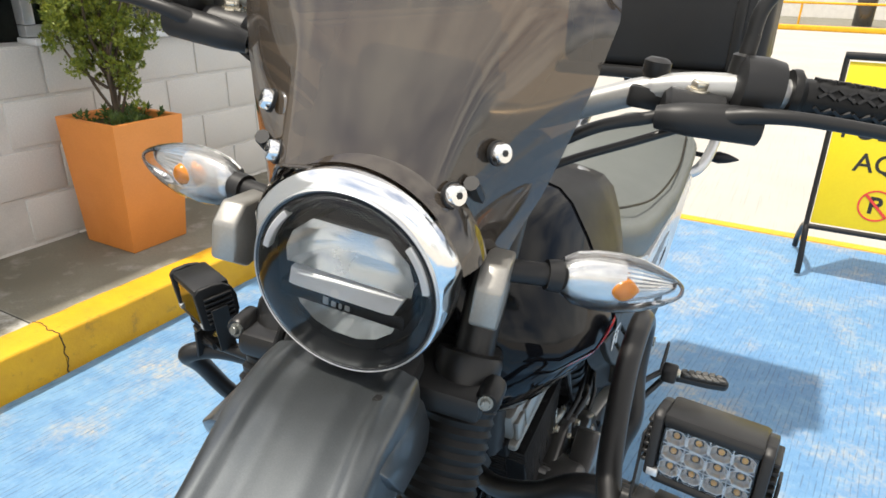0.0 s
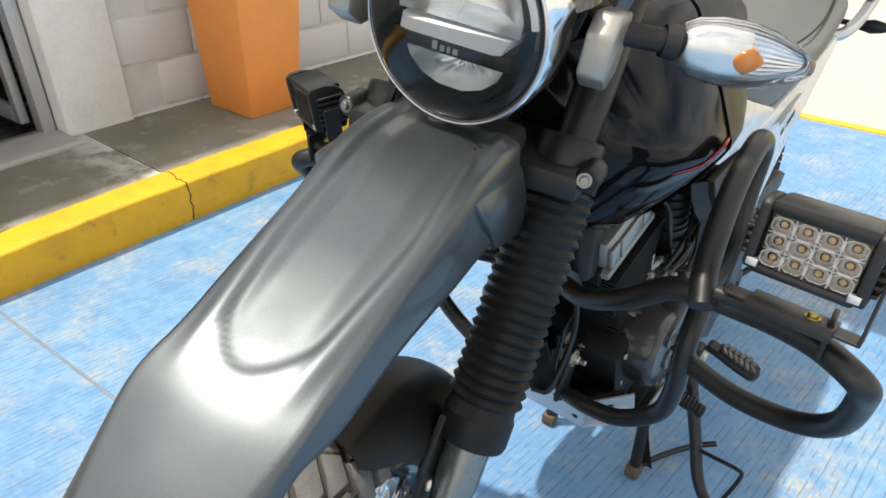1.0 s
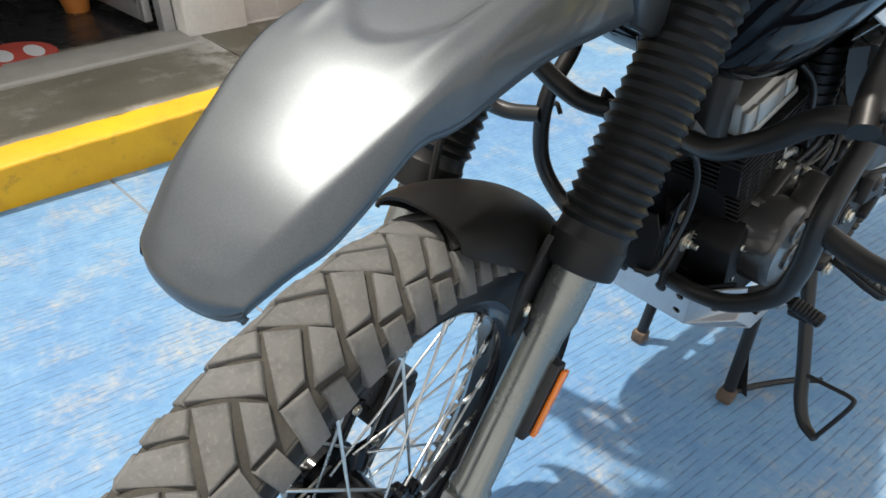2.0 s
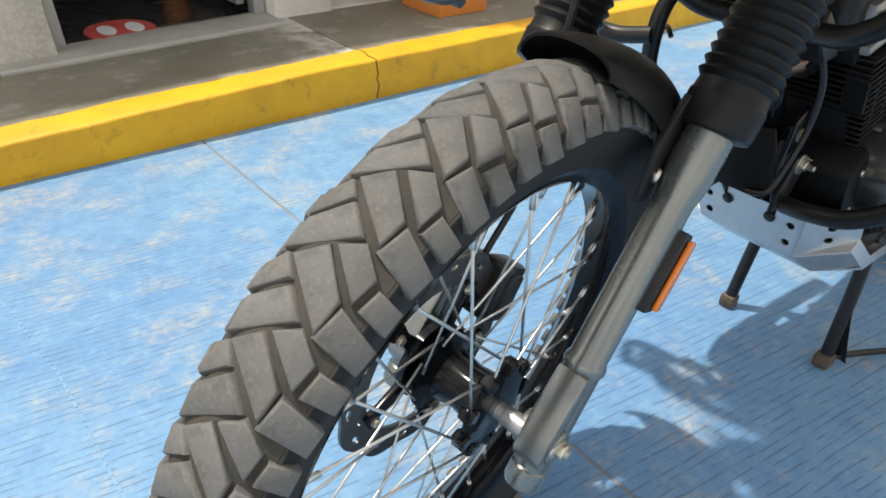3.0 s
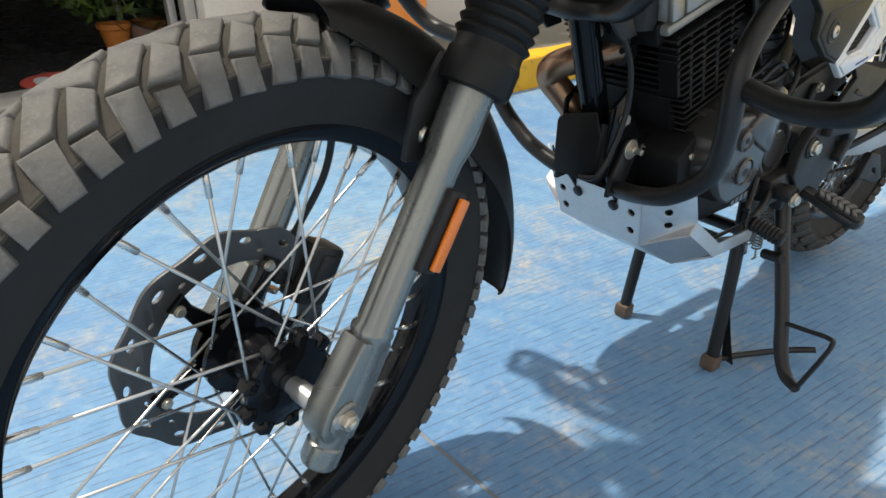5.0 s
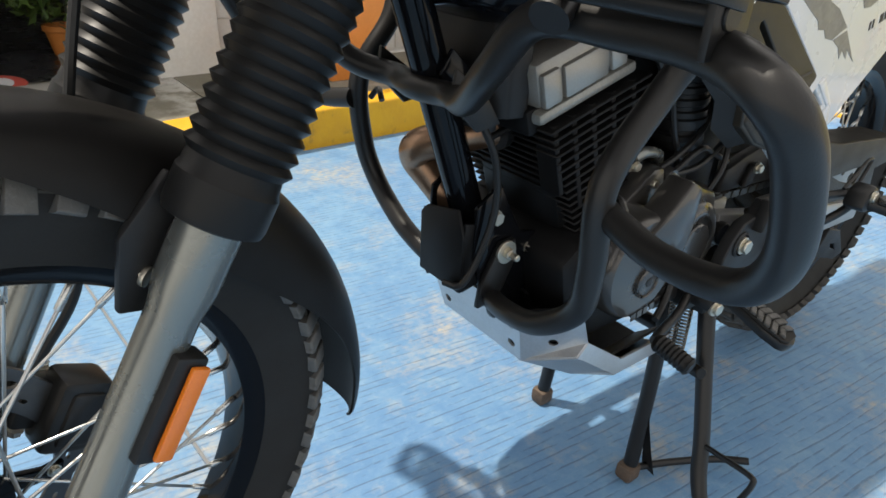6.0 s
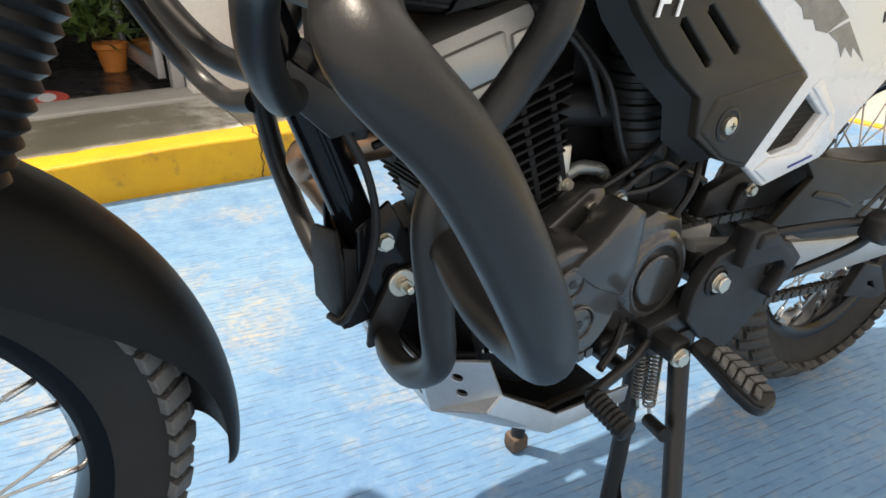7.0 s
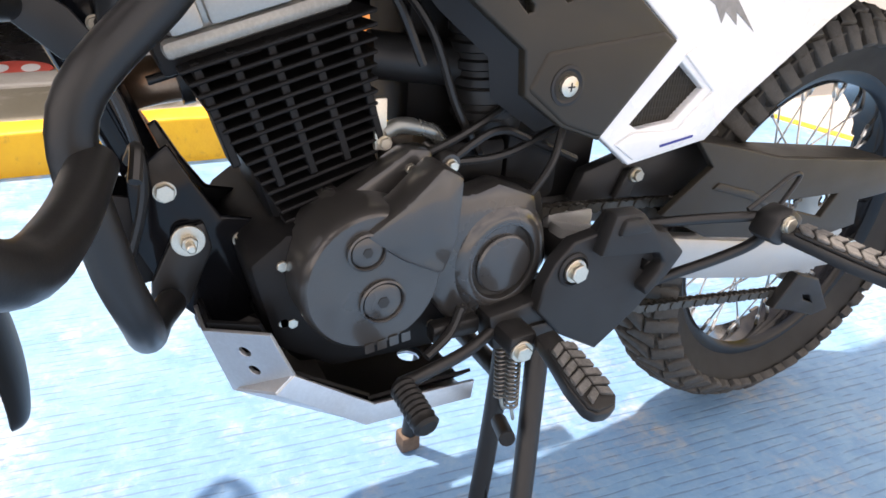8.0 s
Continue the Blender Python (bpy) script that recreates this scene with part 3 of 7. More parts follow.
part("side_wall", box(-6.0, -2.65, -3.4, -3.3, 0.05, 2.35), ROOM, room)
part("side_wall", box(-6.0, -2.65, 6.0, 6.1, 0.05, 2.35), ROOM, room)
ceiling = solid("ceiling", box(-6.1, WX - 0.0, -3.4, 6.1, 2.36, 2.46), PLASTER, "pale flat roof slab over the shop", "ceiling", "structure")

mat_thing = thing("door_mat", "red oval door mat with two white footprints", "mat", (-2.65, 0.18, 0.135))
part("mat_pad", moved(lathe([(0.98, 0), (1.0, 0.3), (0.97, 1.0)], None, 40), Matrix.Translation((-2.66, 0.19, 0.136)) @ Matrix.Diagonal((0.17, 0.145, 0.008, 1))), RED_MAT, mat_thing)
for dy in (-0.055, 0.06):
    part("footprint", moved(lathe([(1, 0), (1, 1)], None, 20), Matrix.Translation((-2.66, 0.19 + dy, 0.1445)) @ Matrix.Diagonal((0.085, 0.036, 0.0012, 1))), LIGHT_BAR, mat_thing)

# ---- motorcycle: frame of the steering ----
RAKE, LEAN_F, STEER = radians(27.4), radians(30.0), radians(12.5)
AXIS, PIVOT = Vector((0, math.sin(RAKE), math.cos(RAKE))), Vector((0, 0.03, 0.36))
S = Matrix.Translation(PIVOT) @ Matrix.Rotation(STEER, 4, AXIS) @ Matrix.Translation(-PIVOT)
SH = Matrix.Translation(PIVOT) @ Matrix.Rotation(radians(16.5), 4, AXIS) @ Matrix.Translation(-PIVOT)
SW = Matrix.Translation(PIVOT) @ Matrix.Rotation(radians(14.0), 4, AXIS) @ Matrix.Translation(-PIVOT)
AXLE_F, AXLE_R, HUG_C = Vector((0, -0.032, 0.3725)), Vector((0, 1.46, 0.370)), Vector((0, -0.020, 0.363))
bike = thing("motorcycle", "black and white adventure motorcycle with knobbly tyres on its centre stand", "motorcycle", (0, 0.8, 0))


# ---- wheels ----
def wheel(name, label, centre, steer, rim_r, crown, half, pitch_n, block_h, hub_w, spokes_n, hub_r, tread):
    turn = Matrix.Translation(centre) @ Matrix.Rotation(radians(90), 4, "Y")
    base = steer @ turn
    R, w = crown, half
    prof = [(rim_r - 0.004, w * 0.62), (rim_r + 0.012, w * 0.72), (rim_r + 0.034, w * 0.93), (R - 0.034, w), (R - 0.020, w * 0.93)]
    arc = []
    for i in range(1, 12):
        a = 0.95 - i * 0.95 / 6
        arc.append((R - w * 1.12 * (1 - math.cos(a)), w * 1.12 * math.sin(a)))
    ring = prof + arc + [(r, -x) for r, x in prof[::-1]] + [(rim_r - 0.008, -w * 0.5), (rim_r - 0.008, w * 0.5)]
    tyre = part(name, ring_lathe(ring, None, 96), RUBBER_D, bike, label, base)
    band = [(r + 0.0009, x) for r, x in [(R - 0.022, w * 0.955)] + arc + [(R - 0.022, -w * 0.955)]]
    part("tread_band", ring_lathe(band + [(r - 0.002, x) for r, x in band[::-1]], None, 96), DUST, tyre, "dusty floor of the tread grooves", base)
    # one tread lug, laid on the curve of the tyre
    def lug(poly, h):
        def at(s, c, up):
            a = s / (w * 1.12)
            r = R - w * 1.12 * (1 - math.cos(a)) + up * math.cos(a)
            x = w * 1.12 * math.sin(a) + up * math.sin(a)
            t = c / R
            return Vector((r * math.cos(t), r * math.sin(t), x))
        k = len(poly)
        cs, cc = sum(p[0] for p in poly) / k, sum(p[1] for p in poly) / k
        bm = bmesh.new()
        lo = [bm.verts.new(at(cs + (s - cs) * 1.16, cc + (c - cc) * 1.15, -0.003)) for s, c in poly]
        mid = [bm.verts.new(at(cs + (s - cs) * 1.13, cc + (c - cc) * 1.12, h * 0.5)) for s, c in poly]
        top = [bm.verts.new(at(cs + (s - cs) * 0.96, cc + (c - cc) * 0.95, h)) for s, c in poly]
        sh = [bm.verts.new(at(cs + (s - cs) * 1.085, cc + (c - cc) * 1.075, h * 0.80)) for s, c in poly]
        lip = [bm.verts.new(at(cs + (s - cs) * 1.035, cc + (c - cc) * 1.025, h * 0.95)) for s, c in poly]
        for a, b in ((lo, mid), (mid, sh), (sh, lip), (lip, top)):
            for i in range(k):
                bm.faces.new((a[i], a[(i + 1) % k], b[(i + 1) % k], b[i]))
        bm.faces.new(top)
        return finish(bm, "tread_block", tread, 85)
    q, p = w / 0.047, 2 * math.pi * R / pitch_n / 0.0647
    inner = [(-0.0140, -0.0060), (0.0030, -0.0210), (0.0270, 0.0010), (0.0255, 0.0235)]
    outer = [(0.0080, -0.0255), (0.0200, -0.0365), (0.0380, -0.0235), (0.0350, -0.0030)]
    edge_a = [(0.0300, 0.0270), (0.0335, 0.0055), (0.0640, 0.0150), (0.0620, 0.0350)]
    edge_b = [(0.0415, -0.0005), (0.0435, -0.0190), (0.0650, -0.0170), (0.0640, 0.0015)]
    rnd = random.Random(pitch_n)
    kinds = [[] for _ in range(4)]                   # four worn versions of every lug
    for some in kinds:
        for poly in (inner, outer, edge_a, edge_b):
            for flip in (1, -1):
                worn_poly = [(flip * s * q + rnd.uniform(-0.0011, 0.0011), c * p + rnd.uniform(-0.0011, 0.0011)) for s, c in poly[::flip]]
                some.append((lug(worn_poly, block_h * rnd.uniform(0.86, 1.06)), 0.0 if flip == 1 else 0.5))
    for i in range(pitch_n):
        for k in range(8):
            me, off = kinds[rnd.randrange(4)][k]
            put(new("tread_block", me), tyre, base @ Matrix.Rotation(2 * math.pi * (i + off) / pitch_n, 4, "Z"))
    rw = w * 0.64
    rim = part("rim", ring_lathe([(rim_r + 0.010, rw), (rim_r + 0.012, rw - 0.003), (rim_r - 0.004, rw - 0.006), (rim_r - 0.014, rw - 0.013), (rim_r - 0.019, rw * 0.35),
                                  (rim_r - 0.019, -rw * 0.35), (rim_r - 0.014, -rw + 0.013), (rim_r - 0.004, -rw + 0.006), (rim_r + 0.012, -rw + 0.003),
                                  (rim_r + 0.010, -rw), (rim_r - 0.009, -rw + 0.002), (rim_r - 0.024, -rw + 0.012), (rim_r - 0.028, 0), (rim_r - 0.024, rw - 0.012), (rim_r - 0.009, rw - 0.002)], None, 96),
               BLACK_GL, tyre, "gloss black wheel rim", base)
    hub = [lathe([(0.016, -hub_w), (hub_r * 0.7, -hub_w), (hub_r, -hub_w + 0.004), (hub_r, -hub_w + 0.010), (hub_r * 0.62, -hub_w + 0.016), (hub_r * 0.55, 0),
                  (hub_r * 0.62, hub_w - 0.016), (hub_r, hub_w - 0.010), (hub_r, hub_w - 0.004), (hub_r * 0.7, hub_w), (0.016, hub_w)], None, 40)]
    hubm = finish(box(hub_r - 0.008, hub_r + 0.009, -0.0085, 0.0085, hub_w - 0.017, hub_w + 0.001, 0.003, 1), "hub_lug", BLACK_GL)
    for i in range(9):
        put(new("hub_lug", hubm), tyre, base @ Matrix.Rotation(2 * math.pi * i / 9, 4, "Z"))
    part("hub", join(*hub), BLACK_GL, tyre, "black wheel hub with a toothed flange", base)
    # spokes, crossing in pairs on both flanges
    src = {}
    for i in range(spokes_n):
        side = 1 if i % 2 else -1
        lean = 1 if (i // 2) % 2 else -1
        if (side, lean) not in src:
            a = 0.95 * lean
            p0 = Vector((hub_r * math.cos(a), hub_r * math.sin(a), side * (hub_w - 0.007) + 0.0035 * lean))
            p1 = Vector((rim_r - 0.030, 0, side * 0.004))
            d = (p1 - p0)
            src[(side, lean)] = finish(join(strut(p0, p1, 0.0017, 8), strut(p0 + d * 0.90, p1 + d * 0.012, 0.0032, 8)), "spoke", SPOKE, 60)
        put(new("spoke", src[(side, lean)]), tyre, base @ Matrix.Rotation(2 * math.pi * i / spokes_n, 4, "Z"))
    return tyre, base


fw, FB = wheel("front_wheel", "black knobbly front tyre, dusty grey tread", AXLE_F, SW, 0.284, 0.3632, 0.047, 35, 0.0066, 0.043, 36, 0.053, RUBBER)
rwheel, RB = wheel("rear_wheel", "black knobbly rear tyre, dusty tread", AXLE_R, Matrix.Identity(4), 0.254, 0.3345, 0.060, 30, 0.0105, 0.05, 36, 0.05, tread_rubber("dark_tread_rubber", (0.060, 0.058, 0.054)))


def wave_disc(ro, ri, slots, lobes, depth):
    outer = [((ro + depth * math.cos(lobes * a)) * math.cos(a), (ro + depth * math.cos(lobes * a)) * math.sin(a)) for a in (2 * math.pi * i / 120 for i in range(120))]
    holes = [disc_pts(0, 0, ri, 60)]
    for i in range(slots):
        a = 2 * math.pi * i / slots
        for dr, da, big in ((-0.007, 0.0, 0.0050), (0.006, 0.19, 0.0088)):
            r = (ro + ri) / 2 + dr
            c, s = math.cos(a + da), math.sin(a + da)
            holes.append([(r * c + u * c * 0.5 - v * s, r * s + u * s * 0.5 + v * c) for u, v in disc_pts(0, 0, big, 10)])
    return outer, holes


o, h = wave_disc(0.136, 0.098, 14, 10, 0.003)
part("brake_disc", sheet(o, h, 0.004, None, 0.0003), worn("brake_steel", (0.12, 0.12, 0.12), 0.35, 0.8, grain=200, amount=0.3), fw, "dark steel brake disc with slots", FB @ Matrix.Translation((0, 0, -0.064)))
arms = [lathe([(0.03, -0.006), (0.05, -0.006), (0.05, 0.004), (0.03, 0.004)], None, 30)]
for i in range(5):
    arms.append(moved(prism([(0.04, -0.012), (0.085, -0.009), (0.104, -0.014), (0.104, 0.010), (0.086, 0.005), (0.04, 0.012)], -0.005, 0.004, 0.0015, "z"), Matrix.Rotation(2 * math.pi * i / 5, 4, "Z")))
part("disc_carrier", join(*arms), BLACK_GL, fw, m=FB @ Matrix.Translation((0, 0, -0.060)))
bolts = [hexbolt((0.095 * math.cos(2 * math.pi * (i + 0.02) / 5), 0.095 * math.sin(2 * math.pi * (i + 0.02) / 5), -0.055), (0, 0, 1), 0.006, 0.004) for i in range(5)]
for b in bolts:
    part("disc_bolt", b, ZINC, fw, m=FB)
AX = [lathe([(0.010, -0.115), (0.010, 0.052), (0.0118, 0.053), (0.0118, 0.084), (0.009, 0.085), (0.009, 0.118)], None, 24)]
part("axle", join(*AX), ALU, fw, "bright steel wheel axle", FB)

# ---- fork ----
for side in (1, -1):
    cx = 0.097 * side
    foot = Vector((cx, -0.013, 0.356))
    M = S @ frame_of(foot, (1, 0, 0), (0, math.cos(LEAN_F), -math.sin(LEAN_F)))
    low = [(0.004, -0.062), (0.0185, -0.061), (0.0210, -0.056), (0.0210, -0.036), (0.0190, -0.034), (0.0190, -0.031), (0.0210, -0.028), (0.0210, 0.0), (0.0205, 0.088), (0.0232, 0.093), (0.0232, 0.099),
           (0.0205, 0.104), (0.0200, 0.285), (0.0240, 0.308), (0.0245, 0.375)]
    leg = part("fork_leg", lathe(low, None, 40), SLIDER, bike, "grey painted fork leg with a rubber gaiter", M)
    part("axle_clamp", join(prism([(-0.034, -0.014), (-0.036, 0.012), (-0.031, 0.05), (-0.0245, 0.090), (0.020, 0.090), (0.022, 0.0), (0.019, -0.026), (-0.022, -0.026)], -0.0180, 0.0180, 0.0045, "x"),
                            lathe([(0.019, -0.026), (0.021, -0.022), (0.021, 0.020), (0.018, 0.0225)], Matrix.Translation((0, -0.010, 0.004)) @ Matrix.Rotation(radians(90), 4, "Y"), 24)), SLIDER, leg, m=M)
    part("axle_nut", hexbolt((0.0225 * side, -0.012, 0.006), (side, 0, 0), 0.0100, 0.008, 0.0, 0.003), ZINC, leg, "bright axle nut", M)
    gp = [(0.031, 0.356), (0.036, 0.358), (0.0375, 0.363), (0.0375, 0.388), (0.0355, 0.392)]
    n = 20
    for i in range(n):
        z = 0.402 + i * 0.01148
        gp += [(0.0345, z), (0.0384 - 0.002 * i / n, z + 0.0046), (0.0393 - 0.002 * i / n, z + 0.0060), (0.0384 - 0.002 * i / n, z + 0.0074)]
    gp += [(0.033, 0.402 + n * 0.01148), (0.035, 0.632), (0.035, 0.642), (0.028, 0.644)]
    part("gaiter", lathe(gp, None, 44), GAITER, leg, "ribbed black rubber gaiter", M, 25)
    part("upper_tube", lathe([(0.0205, 0.55), (0.0205, 0.905)], None, 28), BLACK_MT, leg, m=M)
    part("fender_bolt", hexbolt((-0.024 * side, -0.016, 0.300), (-side, -0.6, 0), 0.006, 0.005, 0.008), ZINC, leg, m=M)
    if side == 1:
        R0 = M @ Matrix.Translation((0.019, 0.014, 0.176))
        rb = part("reflector_holder", box(-0.012, 0.010, -0.017, 0.010, -0.003, 0.086, 0.003), BLACK_PL, leg, "black holder of an amber reflector", R0)
    else:
        R0 = M @ Matrix.Translation((-0.019, 0.014, 0.176))
        rb = part("reflector_holder", box(-0.010, 0.012, -0.017, 0.010, -0.003, 0.086, 0.003), BLACK_PL, leg, "", R0)
    f = 1 if side == 1 else -1
    xs = sorted((0.0105 * f, 0.0165 * f))
    part("reflector", box(xs[0], xs[1], -0.006, 0.009, 0.002, 0.081, 0.0022), AMBER, leg, "amber plastic reflector", R0)
# brake caliper and hose on the disc side
M = S @ frame_of(Vector((-0.097, -0.013, 0.356)), (1, 0, 0), (0, math.cos(LEAN_F), -math.sin(LEAN_F)))
cal = part("brake_caliper", join(box(0.012, 0.055, 0.035, 0.085, 0.055, 0.135, 0.008), box(0.0, 0.03, 0.015, 0.05, 0.07, 0.12, 0.005), box(0.045, 0.06, 0.045, 0.078, 0.065, 0.125, 0.006)), BLACK_MT, bike, "black brake caliper on the fork leg", M)
for z in (0.06, 0.13):
    part("caliper_bolt", hexbolt((0.013, 0.03, z), (0, 0, -1 if z < 0.1 else 1), 0.007, 0.006), ZINC, cal, m=M)
part("brake_hose", tube([(-0.075, 0.07, 0.46), (-0.072, 0.12, 0.53), (-0.062, 0.13, 0.62), (-0.07, 0.15, 0.72), (-0.075, 0.19, 0.85), (-0.06, 0.25, 1.0)], 0.0045, 8), BLACK_MT, bike, m=S)

clamp = part("triple_clamp", join(box(-0.125, 0.125, 0.255, 0.355, 0.912, 0.940, 0.008), *[lathe([(0.031, -0.022), (0.033, -0.018), (0.033, 0.018), (0.031, 0.022)], along((0.097 * s, 0.305, 0.930), AXIS), 28) for s in (1, -1)],
                               *[lathe([(0.010, 0), (0.012, 0.003), (0.012, 0.03)], along((0.128 * s, 0.262, 0.936), (0, 1, 0)), 16) for s in (1, -1)]), BLACK_MT, bike, "matt black lower fork clamp", S)
for s in (1, -1):
    part("clamp_bolt", hexbolt((0.127 * s, 0.260, 0.938), (0.2 * s, -1, 0.25), 0.0048, 0.005, 0.0072), SLIDER, clamp, m=S)
top = part("top_clamp", box(-0.12, 0.12, 0.345, 0.46, 1.115, 1.14, 0.008), BLACK_MT, bike, m=S)

# ---- headlamp ----
HC = Vector((0.0035, 0.190, 1.0625))
HM = SH @ along(HC, (-0.10, -1, -0.06)) @ Matrix.Scale(0.905, 4)
head = part("headlamp", lathe([(0.03, -0.095), (0.06, -0.085), (0.078, -0.055), (0.081, -0.02), (0.0795, -0.012), (0.074, -0.018), (0.068, -0.044)], None, 56), BLACK_PL, bike, "round chrome rimmed headlamp with a clear lens", HM)


def shroud():
    """A chrome collar behind the lamp: broad over the top and at two ears, slim below."""
    rows, k = [], 96
    for i in range(k):
        a = 360.0 * i / k
        off = min(abs(a - 90), 360 - abs(a - 90))
        w = 0.0035 + 0.0105 * max(0.0, min(1.0, (82 - off) / 30)) + 0.006 * math.exp(-((off - 66) / 9) ** 2)
        c, sn = math.cos(radians(a)), math.sin(radians(a))
        rows.append([(r * c, r * sn, z) for r, z in ((0.0826, -0.004), (0.0835, 0.0005), (0.0845 + w * 0.45, -0.0015), (0.0845 + w * 0.92, -0.0075), (0.0850 + w, -0.014), (0.0850 + w * 1.05, -0.040), (0.0826, -0.052))])
    return loft(rows + rows[:1], False)


part("chrome_shroud", shroud(), CHROME, head, "chrome headlamp shroud", HM @ Matrix.Rotation(radians(180), 4, "Z") if (HM @ Vector((0, 0.1, 0))).z < HM.translation.z else HM, 30)
part("bezel", ring_lathe([(0.0690, -0.010), (0.0735, -0.001), (0.0800, 0.0035), (0.0828, 0.0042), (0.0835, 0.0020), (0.0835, -0.006), (0.076, -0.014)], None, 72), worn("dark_bezel", (0.022, 0.026, 0.032), 0.10, 0.0, coat=0.5, grain=300, amount=0.1, relief=0), head, "gloss dark lamp bezel", HM)
part("bezel_edge", ring_lathe([(0.0826, 0.0038), (0.0838, 0.0046), (0.0847, 0.0036), (0.0846, -0.001), (0.0830, 0.0)], None, 72), ALU, head, "thin bright rim line", HM)
part("lamp_mask", lathe([(0.002, -0.034), (0.058, -0.034), (0.064, -0.026), (0.0715, -0.008)], None, 8, False), worn("lamp_mask", (0.045, 0.052, 0.060), 0.14, 0.2, grain=200, amount=0.1, relief=0), head, "gloss dark eight-sided lamp mask", HM @ Matrix.Rotation(radians(22.5), 4, "Z"), 20)
HF = SH @ frame_of(HC, (1, -0.10, 0), (0, -0.06, 1)) @ Matrix.Scale(0.905, 4)      # x to the left of the bike, y up, z forward


def bowl(poly, cy, flutes=0.0):
    """A reflector dish: a rim of the given outline that sinks to a flat back, fluted if asked."""
    out = []
    for (x0, y0), (x1, y1) in zip(poly, poly[1:] + poly[:1]):
        n = max(2, int(math.hypot(x1 - x0, y1 - y0) / 0.0016))
        out += [(x0 + (x1 - x0) * i / n, y0 + (y1 - y0) * i / n) for i in range(n)]
    rows = []
    for k, z in ((1.0, -0.006), (0.97, -0.010), (0.86, -0.020), (0.70, -0.028), (0.45, -0.033), (0.15, -0.0335), (0.01, -0.0335)):
        rows.append([(x * k, cy + (y - cy) * k, z + flutes * math.cos(x * k * 1250) * (1 - abs(2 * k - 1))) for x, y in out])
    return loft(rows, False)


part("upper_reflector", bowl([(-0.058, 0.002), (0.058, 0.002), (0.059, 0.016), (0.053, 0.032), (0.034, 0.049), (-0.034, 0.049), (-0.053, 0.032), (-0.059, 0.016)], 0.020), REFL, head, "silvered upper lamp reflector", HF, 24)
part("lower_reflector", bowl([(-0.050, -0.024), (0.050, -0.024), (0.044, -0.038), (0.030, -0.050), (0.012, -0.056), (-0.012, -0.056), (-0.030, -0.050), (-0.044, -0.038)], -0.036, 0.0022), REFL, head, "silvered fluted lower reflector", HF, 60)
part("light_bar", loft([[(-w, y0, z0), (w, y0, z0), (w * 0.93, y1, z1), (w * 0.80, -0.0118, z1 - 0.001), (-w * 0.80, -0.0118, z1 - 0.001), (-w * 0.93, y1, z1)] for w, y0, z0, y1, z1 in ((0.052, -0.0005, -0.034, -0.0105, -0.034), (0.052, -0.0005, -0.003, -0.0105, 0.006), (0.0515, -0.0010, -0.0018, -0.0100, 0.0070))]), LIGHT_BAR, head, "white light guide bar", HF)
part("lamp_bridge", box(-0.058, 0.058, -0.0245, -0.0110, -0.034, 0.0050, 0.002), BLACK_GL, head, m=HF)
part("badge_bars", join(*[box(x, x + w, -0.0215, -0.0215 + h, 0.0049, 0.0060, 0.0004, 1) for x, w, h in ((-0.016, 0.0052, 0.0075), (-0.0082, 0.0044, 0.0052), (-0.0012, 0.0030, 0.0052), (0.0044, 0.0048, 0.0052))]), ALU_SAT, head, "small grey badge marks", HF)
for a0, a1 in ((136, 168), (12, 44)):
    arc0 = [(0.0772 * math.cos(radians(a)), 0.0772 * math.sin(radians(a))) for a in range(a0, a1 + 1, 4)]
    arc1 = [(0.0715 * math.cos(radians(a)), 0.0715 * math.sin(radians(a))) for a in range(a1, a0 - 1, -4)]
    part("light_arc", prism(arc0 + arc1, -0.004, 0.0046, 0.0006, "z", 1), LIGHT_BAR, head, "white light guide arc", HF)
dome = [(0.0800, 0.0050)] + [(0.0800 * math.cos(a), 0.0050 + 0.011 * math.sin(a)) for a in (math.pi / 2 * i / 10 for i in range(1, 10))] + [(0.004, 0.016)]
lens = part("lens", lathe(dome, None, 56, False), LENS, head, "clear domed lamp lens", HM)
for s in (1, -1):
    part("lamp_bracket", join(prism([(0.208, 1.045), (0.232, 1.030), (0.268, 1.034), (0.282, 1.066), (0.274, 1.084), (0.226, 1.090), (0.210, 1.076)], 0.098 * s, 0.120 * s, 0.003, "x")), COVER, bike, "grey metal lamp bracket on the fork", SH)

# ---- windscreen ----
def screen_pt(u, v):
    """u from -1 to 1 across, v from 0 to 1 up."""
    a, sg = abs(u), (1 if u >= 0 else -1)
    cxw, cy, cz = 0.060 + 0.030 * v, 0.200 + 0.165 * v - 0.016 * max(0.0, v - 0.42), 1.138 + 0.29 * v
    if a <= 0.5:
        k = a / 0.5
        return Vector((sg * cxw * k, cy + 0.004 * k * k, cz + 0.008 * (1 - k * k) * (1 - v)))
    k = (a - 0.5) / 0.5
    ox, oy, oz = 0.108 + 0.049 * math.sin(min(1.0, v / 0.55) * math.pi / 2) ** 1.3 - 0.03 * max(0.0, v - 0.5) * 1.3, 0.284 + 0.004 * math.sin(min(1.0, v / 0.32) * math.pi) + 0.045 * v + 0.065 * v * v, 1.050 - 0.004 * math.sin(min(1.0, v / 0.32) * math.pi) + 0.16 * min(1, v * 2.2) ** 0.8 + 0.19 * max(0.0, v - 0.2)
    e = k * k * (3 - 2 * k) * 0.35 + k * 0.65
    return Vector((sg * (cxw + (ox - cxw) * e), cy + 0.004 + (oy - cy) * e - 0.010 * math.sin(k * math.pi), cz + (oz - cz) * e))


